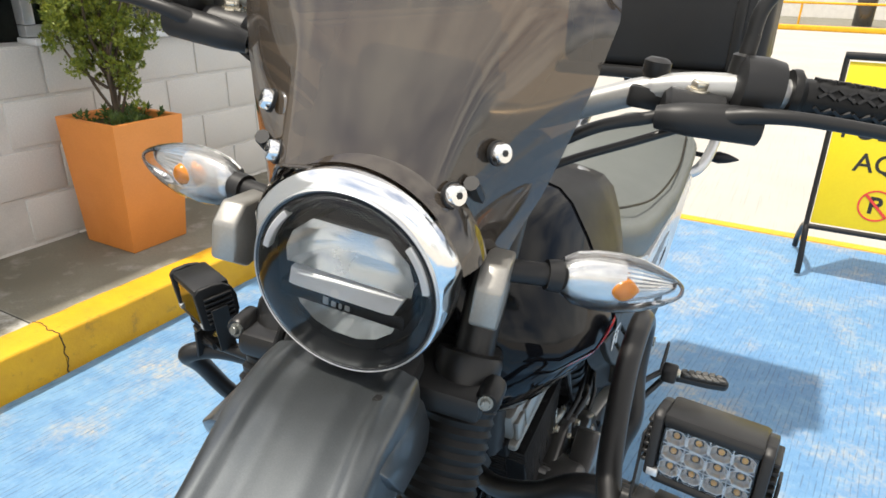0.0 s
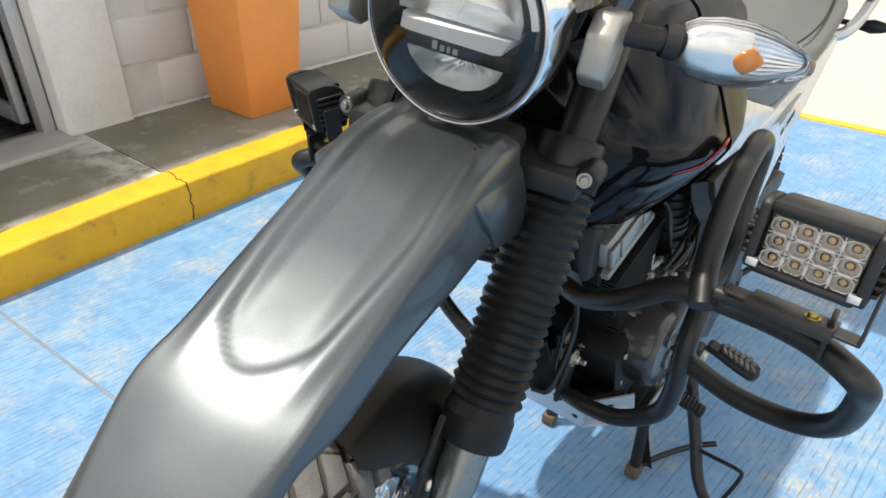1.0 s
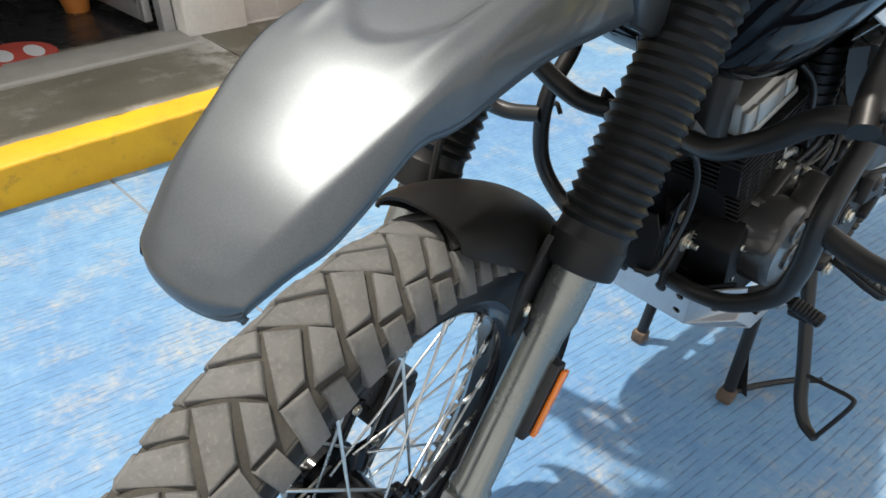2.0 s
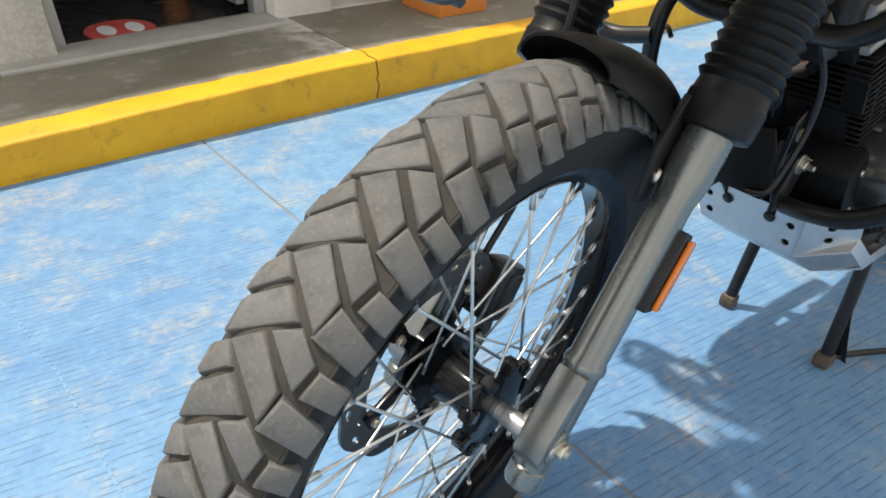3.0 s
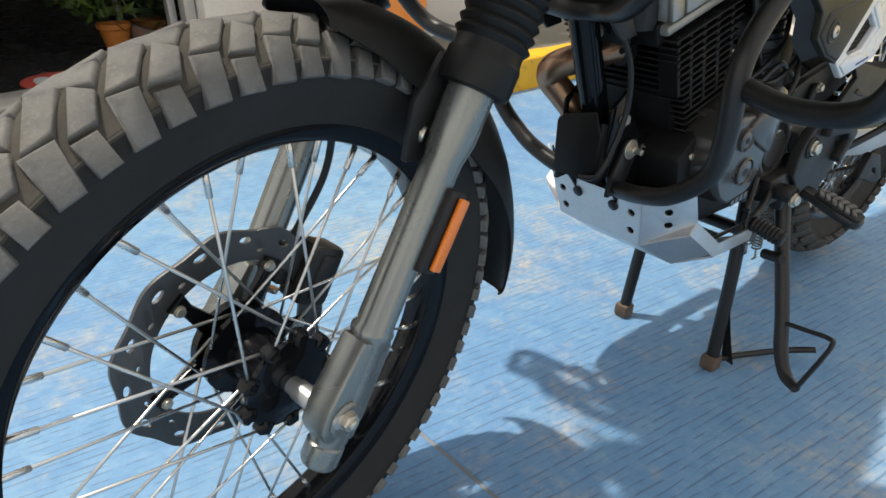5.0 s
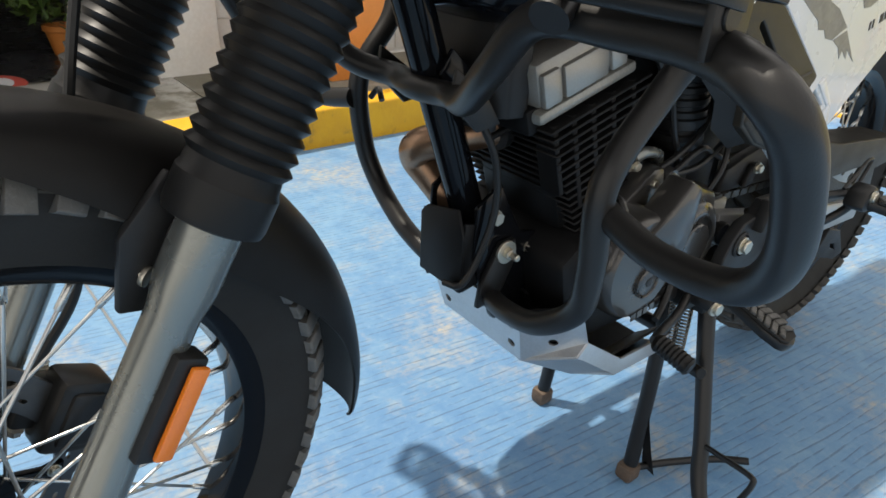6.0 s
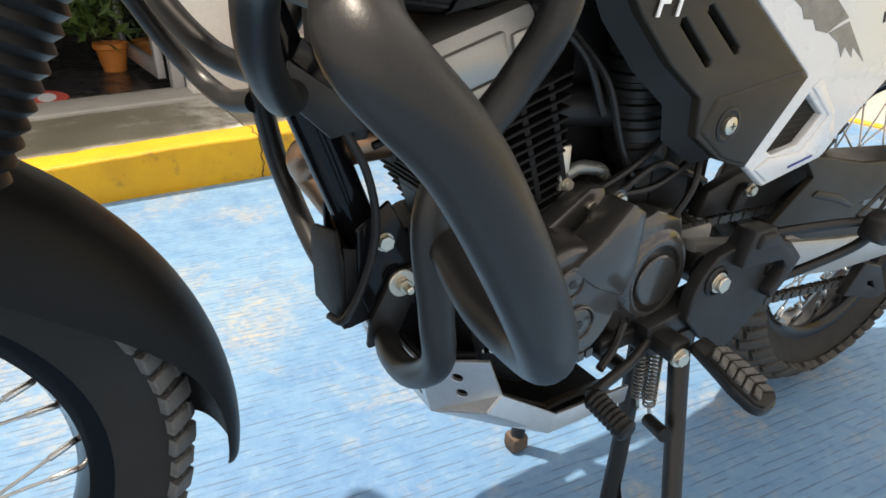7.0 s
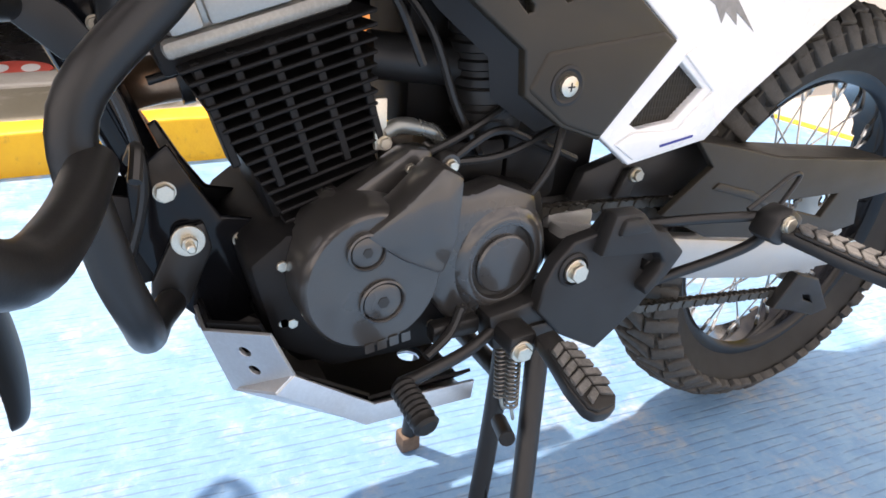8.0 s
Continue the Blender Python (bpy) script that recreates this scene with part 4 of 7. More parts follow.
NU, NV = 32, 16
bm = loft([[screen_pt(-1 + 2 * i / NU, j / NV) for i in range(NU + 1)] for j in range(NV + 1)], False, False)
screen = part("windscreen", bm, SMOKE, bike, "smoked clear windscreen held by chrome screws", SH, 60)
part("screen_edge", tube([screen_pt(u / 10, 0.0) for u in range(-10, 11)], 0.0016, 6, 2), SMOKE, screen, m=SH)
for p in ((0.0745, 0.206, 1.1455), (0.0925, 0.2465, 1.1695), (-0.071, 0.212, 1.146), (-0.091, 0.249, 1.172)):
    d = Vector((0.75 if p[0] > 0 else -0.75, -0.6, 0.30)).normalized()
    q = Vector(p) + (0.004 if p[1] > 0.23 else -0.001) * d
    part("screen_screw", join(lathe([(0.0085, -0.003), (0.0085, 0.001), (0.0070, 0.0035), (0.0035, 0.0038)], along(q, d), 24)), CHROME, screen, "chrome screen screw", SH)
    part("screw_socket", prism(disc_pts(0, 0, 0.0027, 6), 0.0036, 0.0044, 0, "z"), INK, screen, m=SH @ along(q, d))
    part("screw_grommet", lathe([(0.0095, -0.006), (0.0095, -0.003)], along(q, d), 18), BLACK_PL, screen, m=SH)
def lip_pt(a, k):
    """The smoked lip that wraps the top of the lamp; a in degrees, k from its front to its back edge."""
    r = 0.1010 + 0.007 * k + 0.004 * math.sin(math.pi * k)
    return HM_UP @ Vector((r * math.cos(radians(a)), r * math.sin(radians(a)), -0.014 - 0.040 * k))


HM_UP = SH.inverted() @ (HM @ Matrix.Rotation(radians(180), 4, "Z") if (HM @ Vector((0, 0.1, 0))).z < HM.translation.z else HM)
bm = loft([[lip_pt(18 + 144 * i / 40, k / 6) for k in range(7)] for i in range(41)], False, False)
part("screen_lip", bm, SMOKE, screen, "smoked lip over the lamp", SH, 60)
part("screen_stay", join(tube([(0.08, 0.225, 1.15), (0.085, 0.27, 1.11), (0.07, 0.30, 1.05)], 0.006, 8), tube([(-0.085, 0.225, 1.15), (-0.085, 0.27, 1.11), (-0.07, 0.30, 1.05)], 0.006, 8),
                         box(-0.07, 0.07, 0.285, 0.31, 1.06, 1.20, 0.006)), BLACK_PL, bike, "black screen stay", SH)

# ---- turn signals ----
def signal(base, tip, ht, dp, steer, label):
    base, tip = Vector(base), Vector(tip)
    d = (tip - base).normalized()
    up = Vector((0, 0, 1))
    side = d.cross(up).normalized()
    up = side.cross(d)
    face = side if side.y < 0 else -side
    ln = (tip - base).length
    def rng(t, a, b, k=20):
        c = base + d * ln * t
        return [c + up * a * math.sin(2 * math.pi * i / k) + side * b * math.cos(2 * math.pi * i / k) for i in range(k)]
    shell = [(0.0, 0.30, 0.40), (0.03, 0.60, 0.66), (0.12, 0.86, 0.88), (0.28, 1.0, 1.0), (0.48, 1.0, 1.0), (0.66, 0.86, 0.86), (0.82, 0.62, 0.64), (0.93, 0.40, 0.42), (0.98, 0.25, 0.27), (1.0, 0.06, 0.08)]
    body = part("turn_signal", loft([rng(t, a * ht * 0.80, b * dp * 0.5) for t, a, b in shell[:5]]), SIG_IN, bike, label, steer)
    part("signal_lens", loft([rng(t, a * ht, b * dp) for t, a, b in shell]), LENS, body, "clear pointed signal lens", steer)
    c = base + d * ln * 0.42
    part("bulb", lathe([(0.0105 * math.sin(math.pi * (0.06 + 0.88 * i / 10)), 0.027 * i / 10) for i in range(11)], along(c - d * 0.006 - up * 0.001 + face * 0.0075, d), 24), AMBER_BULB, body, "amber bulb", steer)
    def fluted(t, a, b, k=64):
        c2 = base + d * ln * t
        return [c2 + up * a * math.sin(2 * math.pi * i / k) + side * b * (1 + 0.09 * (i % 2)) * math.cos(2 * math.pi * i / k) for i in range(k)]
    part("signal_reflector", loft([fluted(t, a * ht * 0.93, b * dp * 0.3) for t, a, b in shell[1:9]]), SIG_IN, body, m=steer @ Matrix.Translation(face * -0.009), sharp=0)
    inner_end = base - d * 0.055
    part("signal_stalk", join(strut(inner_end, base + d * 0.004, 0.010), lathe([(0.013, -0.012), (0.014, 0.0), (0.011, 0.004)], along(base, d), 18)), BLACK_PL, body, "black signal stalk", steer)
    return body


signal((0.1585, 0.284, 1.066), (0.264, 0.319, 1.063), 0.026, 0.024, SH, "clear front turn signal with an amber bulb")
signal((-0.141, 0.286, 1.0765), (-0.262, 0.321, 1.070), 0.026, 0.024, SH, "clear front turn signal with an amber bulb")
RS = part("turn_signal", loft([[(0.135 + 0.095 * t, 1.73 + b * 0.016 * math.cos(a), 0.835 + b * 0.017 * math.sin(a)) for a in (2 * math.pi * i / 14 for i in range(14))] for t, b in ((0, 0.3), (0.2, 0.7), (0.45, 1), (0.7, 0.75), (0.9, 0.35), (1, 0.06))]), BLACK_PL, bike, "dark rear turn signal")
part("signal_stalk", strut((0.09, 1.73, 0.84), (0.145, 1.73, 0.835), 0.007), BLACK_PL, RS)

# ---- high front fender ----
# along the fender: y, z of the crown, half width of the crown, half width and depth of the skirt
FEN = [(-0.1970, 0.8390, 0.024, 0.0330, 0.003), (-0.2010, 0.8420, 0.025, 0.0345, 0.004), (-0.2005, 0.8500, 0.025, 0.0355, 0.009), (-0.195, 0.8575, 0.026, 0.0380, 0.013),
       (-0.187, 0.865, 0.029, 0.0415, 0.016), (-0.172, 0.8775, 0.034, 0.0465, 0.019), (-0.150, 0.8935, 0.040, 0.051, 0.022), (-0.12, 0.911, 0.048, 0.0545, 0.023),
       (-0.09, 0.927, 0.054, 0.056, 0.021), (-0.06, 0.9385, 0.053, 0.058, 0.031), (-0.02, 0.950, 0.054, 0.060, 0.036), (0.02, 0.960, 0.055, 0.062, 0.041),
       (0.06, 0.968, 0.057, 0.065, 0.048), (0.10, 0.975, 0.060, 0.069, 0.058), (0.145, 0.980, 0.063, 0.072, 0.067), (0.19, 0.981, 0.065, 0.074, 0.070), (0.22, 0.978, 0.065, 0.074, 0.070)]


def sst(a, b, x):
    t = max(0.0, min(1.0, (x - a) / (b - a)))
    return t * t * (3 - 2 * t)


def catmull(rows, n):
    """Smooth rows of any width, n steps between two of them."""
    out = []
    for i in range(len(rows) - 1):
        p = [rows[max(0, min(len(rows) - 1, i + k))] for k in (-1, 0, 1, 2)]
        for t in (j / n for j in range(n)):
            out.append([0.5 * (2 * b + (c - a) * t + (2 * a - 5 * b + 4 * c - d) * t * t + (3 * b - a - 3 * c + d) * t ** 3) for a, b, c, d in zip(*p)])
    return out + [list(rows[-1])]


def fender_row(y, z, wc, we, deep, nx=52):
    """One cross-section: a gently crowned top, a rounded shoulder, the skirt and its rolled lip."""
    row = []
    for j in range(nx + 1):
        k = -1 + 2 * j / nx
        a, sg = abs(k), (1 if k >= 0 else -1)
        if a < 0.70:
            x, d = wc * a / 0.70, 0.004 * (a / 0.70) ** 2
        elif a < 0.94:
            e = (a - 0.70) / 0.24
            x, d = wc + (we - wc) * (1 - (1 - e) ** 1.6), 0.004 + max(0.0, deep - 0.004) * e
        else:
            e = (a - 0.94) / 0.06
            x, d = we + 0.0016 * math.sin(math.pi * e) - 0.0015 * e, max(deep, 0.004) + 0.0035 * e
        row.append([sg * x, d])
    for _ in range(1):
        row = [row[0]] + [[(row[i - 1][q] + 2 * row[i][q] + row[i + 1][q]) / 4 for q in (0, 1)] for i in range(1, nx)] + [row[-1]]
    nose = 1 - sst(-0.200, -0.140, y)
    edge = 0.044 - 0.014 * (1 - sst(-0.10, 0.06, y))
    out = []
    for x, d in row:
        inside = sst(0.0, 0.006, edge - abs(x)) * sst(0.0, 0.010, y + 0.077 - 30.0 * x * x)
        crest = math.exp(-((abs(x) - edge - 0.004) / 0.006) ** 2) * sst(-0.09, -0.05, y)
        vale = math.exp(-((abs(x) - 0.020) / 0.007) ** 2) * sst(-0.055, -0.005, y)
        back = nose * 0.0100 * (abs(x) / 0.033) ** 2.2
        out.append((x + 0.004 + 0.005 * sst(-0.12, -0.04, y) - 0.007 * sst(0.04, 0.16, y), y - d * 0.25 + back, z - d + 0.9 * back - 0.0019 * inside + 0.0022 * crest + 0.0010 * vale))
    return out


rows = [fender_row(*q) for q in catmull(FEN, 8)]
bm = loft([row + [(x * 0.985, y + 0.0015, z - 0.0042) for x, y, z in row[::-1]] for row in rows])
part("lamp_cowl", box(-0.062, 0.062, 0.170, 0.265, 0.945, 0.974, 0.010), BLACK_PL, bike, "black cowl under the headlamp", SH)
beak = part("high_fender", bm, BEAK, bike, "grey beak-shaped high front fender", SH, 70)
for s in (1, -1):
    levels = [(0.050, 0.112, 0.9730, 0.205, 0.977), (0.062, 0.115, 0.9695, 0.210, 0.972), (0.0735, 0.121, 0.958, 0.222, 0.950), (0.0785, 0.132, 0.940, 0.240, 0.916), (0.0785, 0.166, 0.900, 0.258, 0.866)]
    bm = loft([[(s * x, ya, za), (s * x, yb, zb), (s * (x - 0.008), yb, zb - 0.004), (s * (x - 0.008), ya, za - 0.004)] for x, ya, za, yb, zb in levels])
    bmesh.ops.recalc_face_normals(bm, faces=bm.faces[:])
    bmesh.ops.bevel(bm, geom=[e for e in bm.edges if e.calc_face_angle(0) > 0.6], offset=0.0025, segments=2, affect="EDGES", profile=0.5, clamp_overlap=True)
    part("fender_mount", bm, BEAK, beak, "dark grey strap over the fender", SH, 25)
for p in ((-0.045, 0.165, 0.977), (0.045, 0.175, 0.978)):
    part("fender_screw", hexbolt(p, (0, 0, 1), 0.0042, 0.003), BLACK_MT, beak, m=SH)

# ---- hugger fender ----
def hug_row(deg, half, drop):
    a = radians(deg)
    r = 0.396
    out = []
    for k in range(-9, 10):
        t = k / 9
        rr = r - drop * abs(t) ** 2.2
        out.append((half * math.sin(t * 1.45) / math.sin(1.45), HUG_C.y - rr * math.cos(a), HUG_C.z + rr * math.sin(a)))
    return out


spec = [(98, 0.046, 0.022), (100, 0.056, 0.028), (106, 0.065, 0.042), (116, 0.070, 0.062), (128, 0.071, 0.080), (142, 0.070, 0.080), (156, 0.068, 0.062), (168, 0.064, 0.042), (178, 0.062, 0.030), (185, 0.060, 0.026), (189, 0.057, 0.024), (190.5, 0.050, 0.022)]
bm = loft([hug_row(*q) for q in smooth(spec, 4)], False, False)
bmesh.ops.recalc_face_normals(bm, faces=bm.faces[:])
bmesh.ops.solidify(bm, geom=bm.faces[:], thickness=0.003)
hugger = part("hugger_fender", bm, HUG, bike, "matt black hugger fender over the front wheel", S, 60)
for s in (1, -1):
    part("hugger_bracket", prism([(0.10, 0.60), (0.15, 0.585), (0.19, 0.66), (0.15, 0.70), (0.11, 0.66)], sorted((0.066 * s, 0.074 * s))[0], sorted((0.066 * s, 0.074 * s))[1], 0.002, "x"), BLACK_PL, hugger, m=S)

# ---- handlebar ----
SHB = SH @ Matrix.Translation((0.003, -0.009, -0.0205))
BAR = [(0.0, 0.432, 1.170), (0.06, 0.432, 1.172), (0.105, 0.428, 1.186), (0.155, 0.420, 1.212), (0.20, 0.410, 1.233), (0.25, 0.396, 1.246), (0.33, 0.392, 1.252), (0.43, 0.402, 1.254)]
bar = part("handlebar", tube([(-0.92 * x, y, z + 0.05 * x) for x, y, z in BAR[:0:-1]] + BAR, 0.0125, 16, 6), ALU_SAT, bike, "silver tapered handlebar", SHB)
for s in (1, -1):
    X = lambda p: p if s == 1 else (-p[0] + 0.026, p[1], p[2] - 0.006)
    d = Vector((s * 1.0, 0.06, 0.012 if s == 1 else 0.05)).normalized()
    g0 = Vector(X((0.300, 0.3925, 1.2505)))
    prof = [(0.0205, 0), (0.0215, 0.003), (0.0215, 0.006), (0.0170, 0.010)] + [(0.0152 + 0.0005 * (i % 2), 0.012 + 0.0035 * i) for i in range(32)] + [(0.0180, 0.126), (0.0180, 0.131), (0.012, 0.134)]
    part("grip", lathe(prof, along(g0, d), 28), GAITER, bar, "black ribbed rubber grip", SHB, 20)
    grooves = []
    for i in range(7):
        for turn in range(0, 360, 60):
            for hh in (-1, 1):
                grooves.append(moved(box(-0.0012, 0.0012, -0.008, 0.008, 0.0148, 0.0172), along(g0 + d * (0.026 + 0.015 * i), d) @ Matrix.Rotation(radians(turn), 4, "Z") @ Matrix.Rotation(radians(90), 4, "X") @ Matrix.Rotation(radians(35 * hh), 4, "Z")))
    part("grip_ridge", join(*grooves), BLACK_PL, bar, m=SHB)
    part("switch_housing", join(lathe([(0.018, 0), (0.026, 0.003), (0.027, 0.02), (0.025, 0.034), (0.018, 0.036)], along(g0 - d * 0.042, d), 24), box(*sorted((g0.x - s * 0.045, g0.x - s * 0.012)), g0.y + 0.005, g0.y + 0.035, g0.z - 0.03, g0.z + 0.024, 0.008)), BLACK_PL, bar, "black switch housing", SHB)
    pb = Vector(X((0.232, 0.398, 1.227)))
    perch = part("lever_perch", join(lathe([(0.014, -0.026), (0.0185, -0.022), (0.0185, 0.022), (0.014, 0.026)], along(pb + Vector((0, -0.012, -0.004)), d), 24),
                                     tube([pb + Vector((-s * 0.03, -0.03, -0.010)), pb + Vector((-s * 0.005, -0.035, -0.006)), pb + Vector((s * 0.05, -0.030, -0.002))], [0.010, 0.014, 0.016], 14, 5),
                                     box(*sorted((pb.x - s * 0.055, pb.x - s * 0.02)), pb.y + 0.0, pb.y + 0.02, pb.z - 0.012, pb.z + 0.008, 0.004)), BLACK_PL, bar, "black lever perch", SHB)
    part("perch_bolt", hexbolt(pb + Vector((0, -0.008, 0.016)), (0, -0.2, 1), 0.008, 0.007, 0.010), ZINC, bar, m=SHB)
    part("lever", tube([X((0.255, 0.360, 1.228)), X((0.275, 0.352, 1.2355)), X((0.31, 0.347, 1.2405)), X((0.37, 0.345, 1.242)), X((0.43, 0.350, 1.241)), X((0.45, 0.350, 1.240))], [0.0085, 0.0066, 0.0056, 0.0054, 0.0058, 0.007], 14, 6), BLACK_MT, bar, "black control lever", SHB, 60)
    part("clutch_cable" if s == 1 else "brake_line", tube([pb + Vector((-s * 0.03, -0.03, -0.010)), pb + Vector((-s * 0.08, -0.035, -0.03)), pb + Vector((-s * 0.13, -0.04, -0.07)), (s * 0.05, 0.31, 1.10), (s * 0.04, 0.36, 1.0)], 0.0055, 10), BLACK_MT, bar, m=SHB)
    part("switch_cable", tube([g0 + d * -0.03 + Vector((0, 0.0, -0.02)), pb + Vector((-s * 0.03, -0.005, -0.035)), pb + Vector((-s * 0.12, -0.02, -0.085)), (s * 0.05, 0.33, 1.08)], 0.004, 10), BLACK_MT, bar, m=SHB)
    mroot = Vector(X((0.262, 0.400, 1.262)))
    mirror = part("mirror", join(lathe([(0.010, -0.008), (0.0105, 0.012), (0.007, 0.014), (0.0065, 0.03)], Matrix.Translation(mroot), 16),
                              tube([mroot + Vector((0, 0, 0.02)), mroot + Vector((s * 0.002, 0.0, 0.055)), mroot + Vector((s * 0.03, 0.004, 0.09)), mroot + Vector((s * 0.09, 0.012, 0.13)), mroot + Vector((s * 0.13, 0.016, 0.19))], 0.0062, 12)), BLACK_MT, bike, "black mirror on a bent stem", SHB)
    part("mirror_head", moved(lathe([(0.9, -0.6), (1.0, -0.2), (0.92, 0.5), (0.5, 1.0)], None, 24), Matrix.Translation(mroot + Vector((s * 0.15, 0.01, 0.215))) @ Matrix.Rotation(radians(90), 4, "X") @ Matrix.Diagonal((0.062, 0.042, 0.014, 1))), BLACK_PL, mirror, m=SHB)
    part("small_button", join(lathe([(0.010, 0), (0.012, 0.004), (0.012, 0.014), (0.008, 0.017)], Matrix.Translation(X((0.196, 0.415, 1.242))), 16)), BLACK_PL, bar, m=SHB)
part("bar_clamp", join(box(0.022, 0.052, 0.410, 0.455, 1.135, 1.192, 0.006), box(-0.052, -0.022, 0.410, 0.455, 1.135, 1.192, 0.006)), BLACK_MT, bar, m=SHB)
part("dash", join(box(-0.055, 0.055, 0.325, 0.36, 1.14, 1.215, 0.012)), BLACK_PL, bike, "black instrument housing", SH)

# ---- tank, seat and tail ----
def ring_xz(y, w_top, w_mid, w_bot, z_top, z_mid, z_bot, k=6):
    """A rounded section across the bike."""
    pts = [(0, z_top), (w_top * 0.6, z_top - 0.006), (w_top, z_top - 0.028), (w_mid, z_mid + 0.02), (w_mid, z_mid - 0.02), (w_bot, z_bot + 0.02), (w_bot * 0.6, z_bot)]
    loop = [Vector((x, y, z)) for x, z in pts] + [Vector((-x, y, z)) for x, z in pts[:0:-1]]
    n = len(loop)
    out = []
    for i in range(n):
        a, b, c, d = loop[i - 1], loop[i], loop[(i + 1) % n], loop[(i + 2) % n]
        for j in range(3):
            u = j / 3
            out.append(0.5 * (2 * b + (c - a) * u + (2 * a - 5 * b + 4 * c - d) * u * u + (3 * b - a - 3 * c + d) * u ** 3))
    return out


tank = part("fuel_tank", loft([ring_xz(*q) for q in (
    (0.360, 0.040, 0.075, 0.045, 1.010, 0.930, 0.880), (0.380, 0.070, 0.118, 0.065, 1.030, 0.915, 0.830), (0.42, 0.090, 0.155, 0.090, 1.045, 0.905, 0.790), (0.48, 0.106, 0.176, 0.105, 1.055, 0.895, 0.766),
    (0.55, 0.120, 0.182, 0.112, 1.060, 0.892, 0.758), (0.63, 0.132, 0.174, 0.112, 1.056, 0.890, 0.772), (0.71, 0.128, 0.156, 0.108, 1.040, 0.888, 0.800), (0.80, 0.090, 0.118, 0.095, 0.995, 0.880, 0.82), (0.86, 0.06, 0.08, 0.07, 0.95, 0.88, 0.84))]),
            BLACK_GL, bike, "gloss black fuel tank with a red stripe", sharp=60)
from mathutils.bvhtree import BVHTree

tank_tree = BVHTree.FromPolygons([v.co for v in tank.data.vertices], [p.vertices[:] for p in tank.data.polygons])


def on_tank(s, y, z):
    """The point of the tank's side at y, z, a hair proud of its paint."""
    hit, nrm = tank_tree.ray_cast(Vector((0.5 * s, y, z)), Vector((-s, 0, 0)))[:2]
    return hit + Vector((s * 0.0012, 0, 0))


# added satin shell that blurs the yellow reflection on the tank's rear
bm = bmesh.new()
bm.from_mesh(tank.data)
bmesh.ops.delete(bm, geom=[f for f in bm.faces if f.calc_center_median().y < 0.568], context="FACES")
bmesh.ops.recalc_face_normals(bm, faces=bm.faces[:])
bm.normal_update()
for v in bm.verts:
    v.co += v.normal * 0.0018
part("tank_trim", bm, BLACK_PL, tank, "added satin black shell dulling the rear of the tank", sharp=60)
part("tank_cap", join(lathe([(0.036, -0.006), (0.036, 0.002), (0.032, 0.006), (0.010, 0.007)], along((0.0, 0.64, 1.055), (0, 0.12, 1)), 32)), CHROME, tank, "round metal tank cap")
for s in (1, -1):
    part("tank_badge", join(lathe([(0.014, -0.002), (0.014, 0.002), (0.011, 0.003)], along((s * 0.100, 0.668, 1.037), (s * 0.6, 0.1, 1)), 24)), ALU, tank, "round metal tank badge")
    line = [on_tank(s, 0.440 + 0.125 * t, 0.884 + 0.006 * t + 0.014 * t * t + dz * math.sin(math.pi * (0.05 + 0.9 * t))) for t in (i / 20 for i in range(21)) for dz in (-0.003, -0.0015, 0.0, 0.0015, 0.003)]
    bm = loft([line[5 * i:5 * i + 5] for i in range(21)], False, False)
    bmesh.ops.recalc_face_normals(bm, faces=bm.faces[:])
    part("tank_stripe", bm, RED, tank, "thin red stripe")
seat = part("seat", loft([ring_xz(*q) for q in (
    (0.70, 0.055, 0.088, 0.095, 0.992, 0.93, 0.86), (0.76, 0.078, 0.118, 0.118, 0.985, 0.905, 0.82), (0.84, 0.098, 0.140, 0.134, 0.955, 0.885, 0.805), (0.92, 0.108, 0.150, 0.140, 0.935, 0.87, 0.80), (1.0, 0.115, 0.156, 0.142, 0.925, 0.87, 0.80), (1.15, 0.125, 0.160, 0.140, 0.922, 0.87, 0.83),
    (1.30, 0.125, 0.155, 0.135, 0.945, 0.89, 0.845), (1.45, 0.115, 0.145, 0.125, 0.965, 0.905, 0.865), (1.56, 0.09, 0.11, 0.1, 0.965, 0.915, 0.88))]), SEAT, bike, "grey vinyl seat with a stitched seam", sharp=60)
for s in (1, -1):
    part("seat_seam", tube([(s * 0.088, 0.80, 0.945), (s * 0.118, 0.90, 0.925), (s * 0.136, 1.05, 0.905), (s * 0.140, 1.25, 0.915), (s * 0.12, 1.45, 0.942)], 0.0022, 6), PANEL_G, seat)
    rail = part("grab_rail", tube([(s * 0.10, 1.40, 0.855), (s * 0.155, 1.45, 0.862), (s * 0.172, 1.56, 0.90), (s * 0.165, 1.68, 0.955), (s * 0.10, 1.78, 0.985), (0, 1.80, 0.99)], 0.0130, 14), ALU, bike, "silver tubular grab rail")
part("tail", prism([(1.30, 0.83), (1.55, 0.87), (1.75, 0.90), (1.80, 0.86), (1.70, 0.80), (1.45, 0.77)], -0.09, 0.09, 0.015, "x"), BLACK_PL, bike)
part("rear_mudguard", prism([(1.66, 0.82), (1.78, 0.82), (1.90, 0.60), (1.88, 0.56), (1.80, 0.62)], -0.07, 0.07, 0.01, "x"), BLACK_PL, bike)
tb = part("top_box", box(-0.24, 0.25, 1.545, 1.885, 1.075, 1.37, 0.03, 3), BLACK_PL, bike, "large square black top box behind the seat")
part("box_lid", box(-0.248, 0.258, 1.535, 1.895, 1.36, 1.41, 0.02, 3), BLACK_PL, tb)
part("box_base_rim", box(-0.252, 0.262, 1.53, 1.90, 1.050, 1.080, 0.01), BLACK_MT, tb)
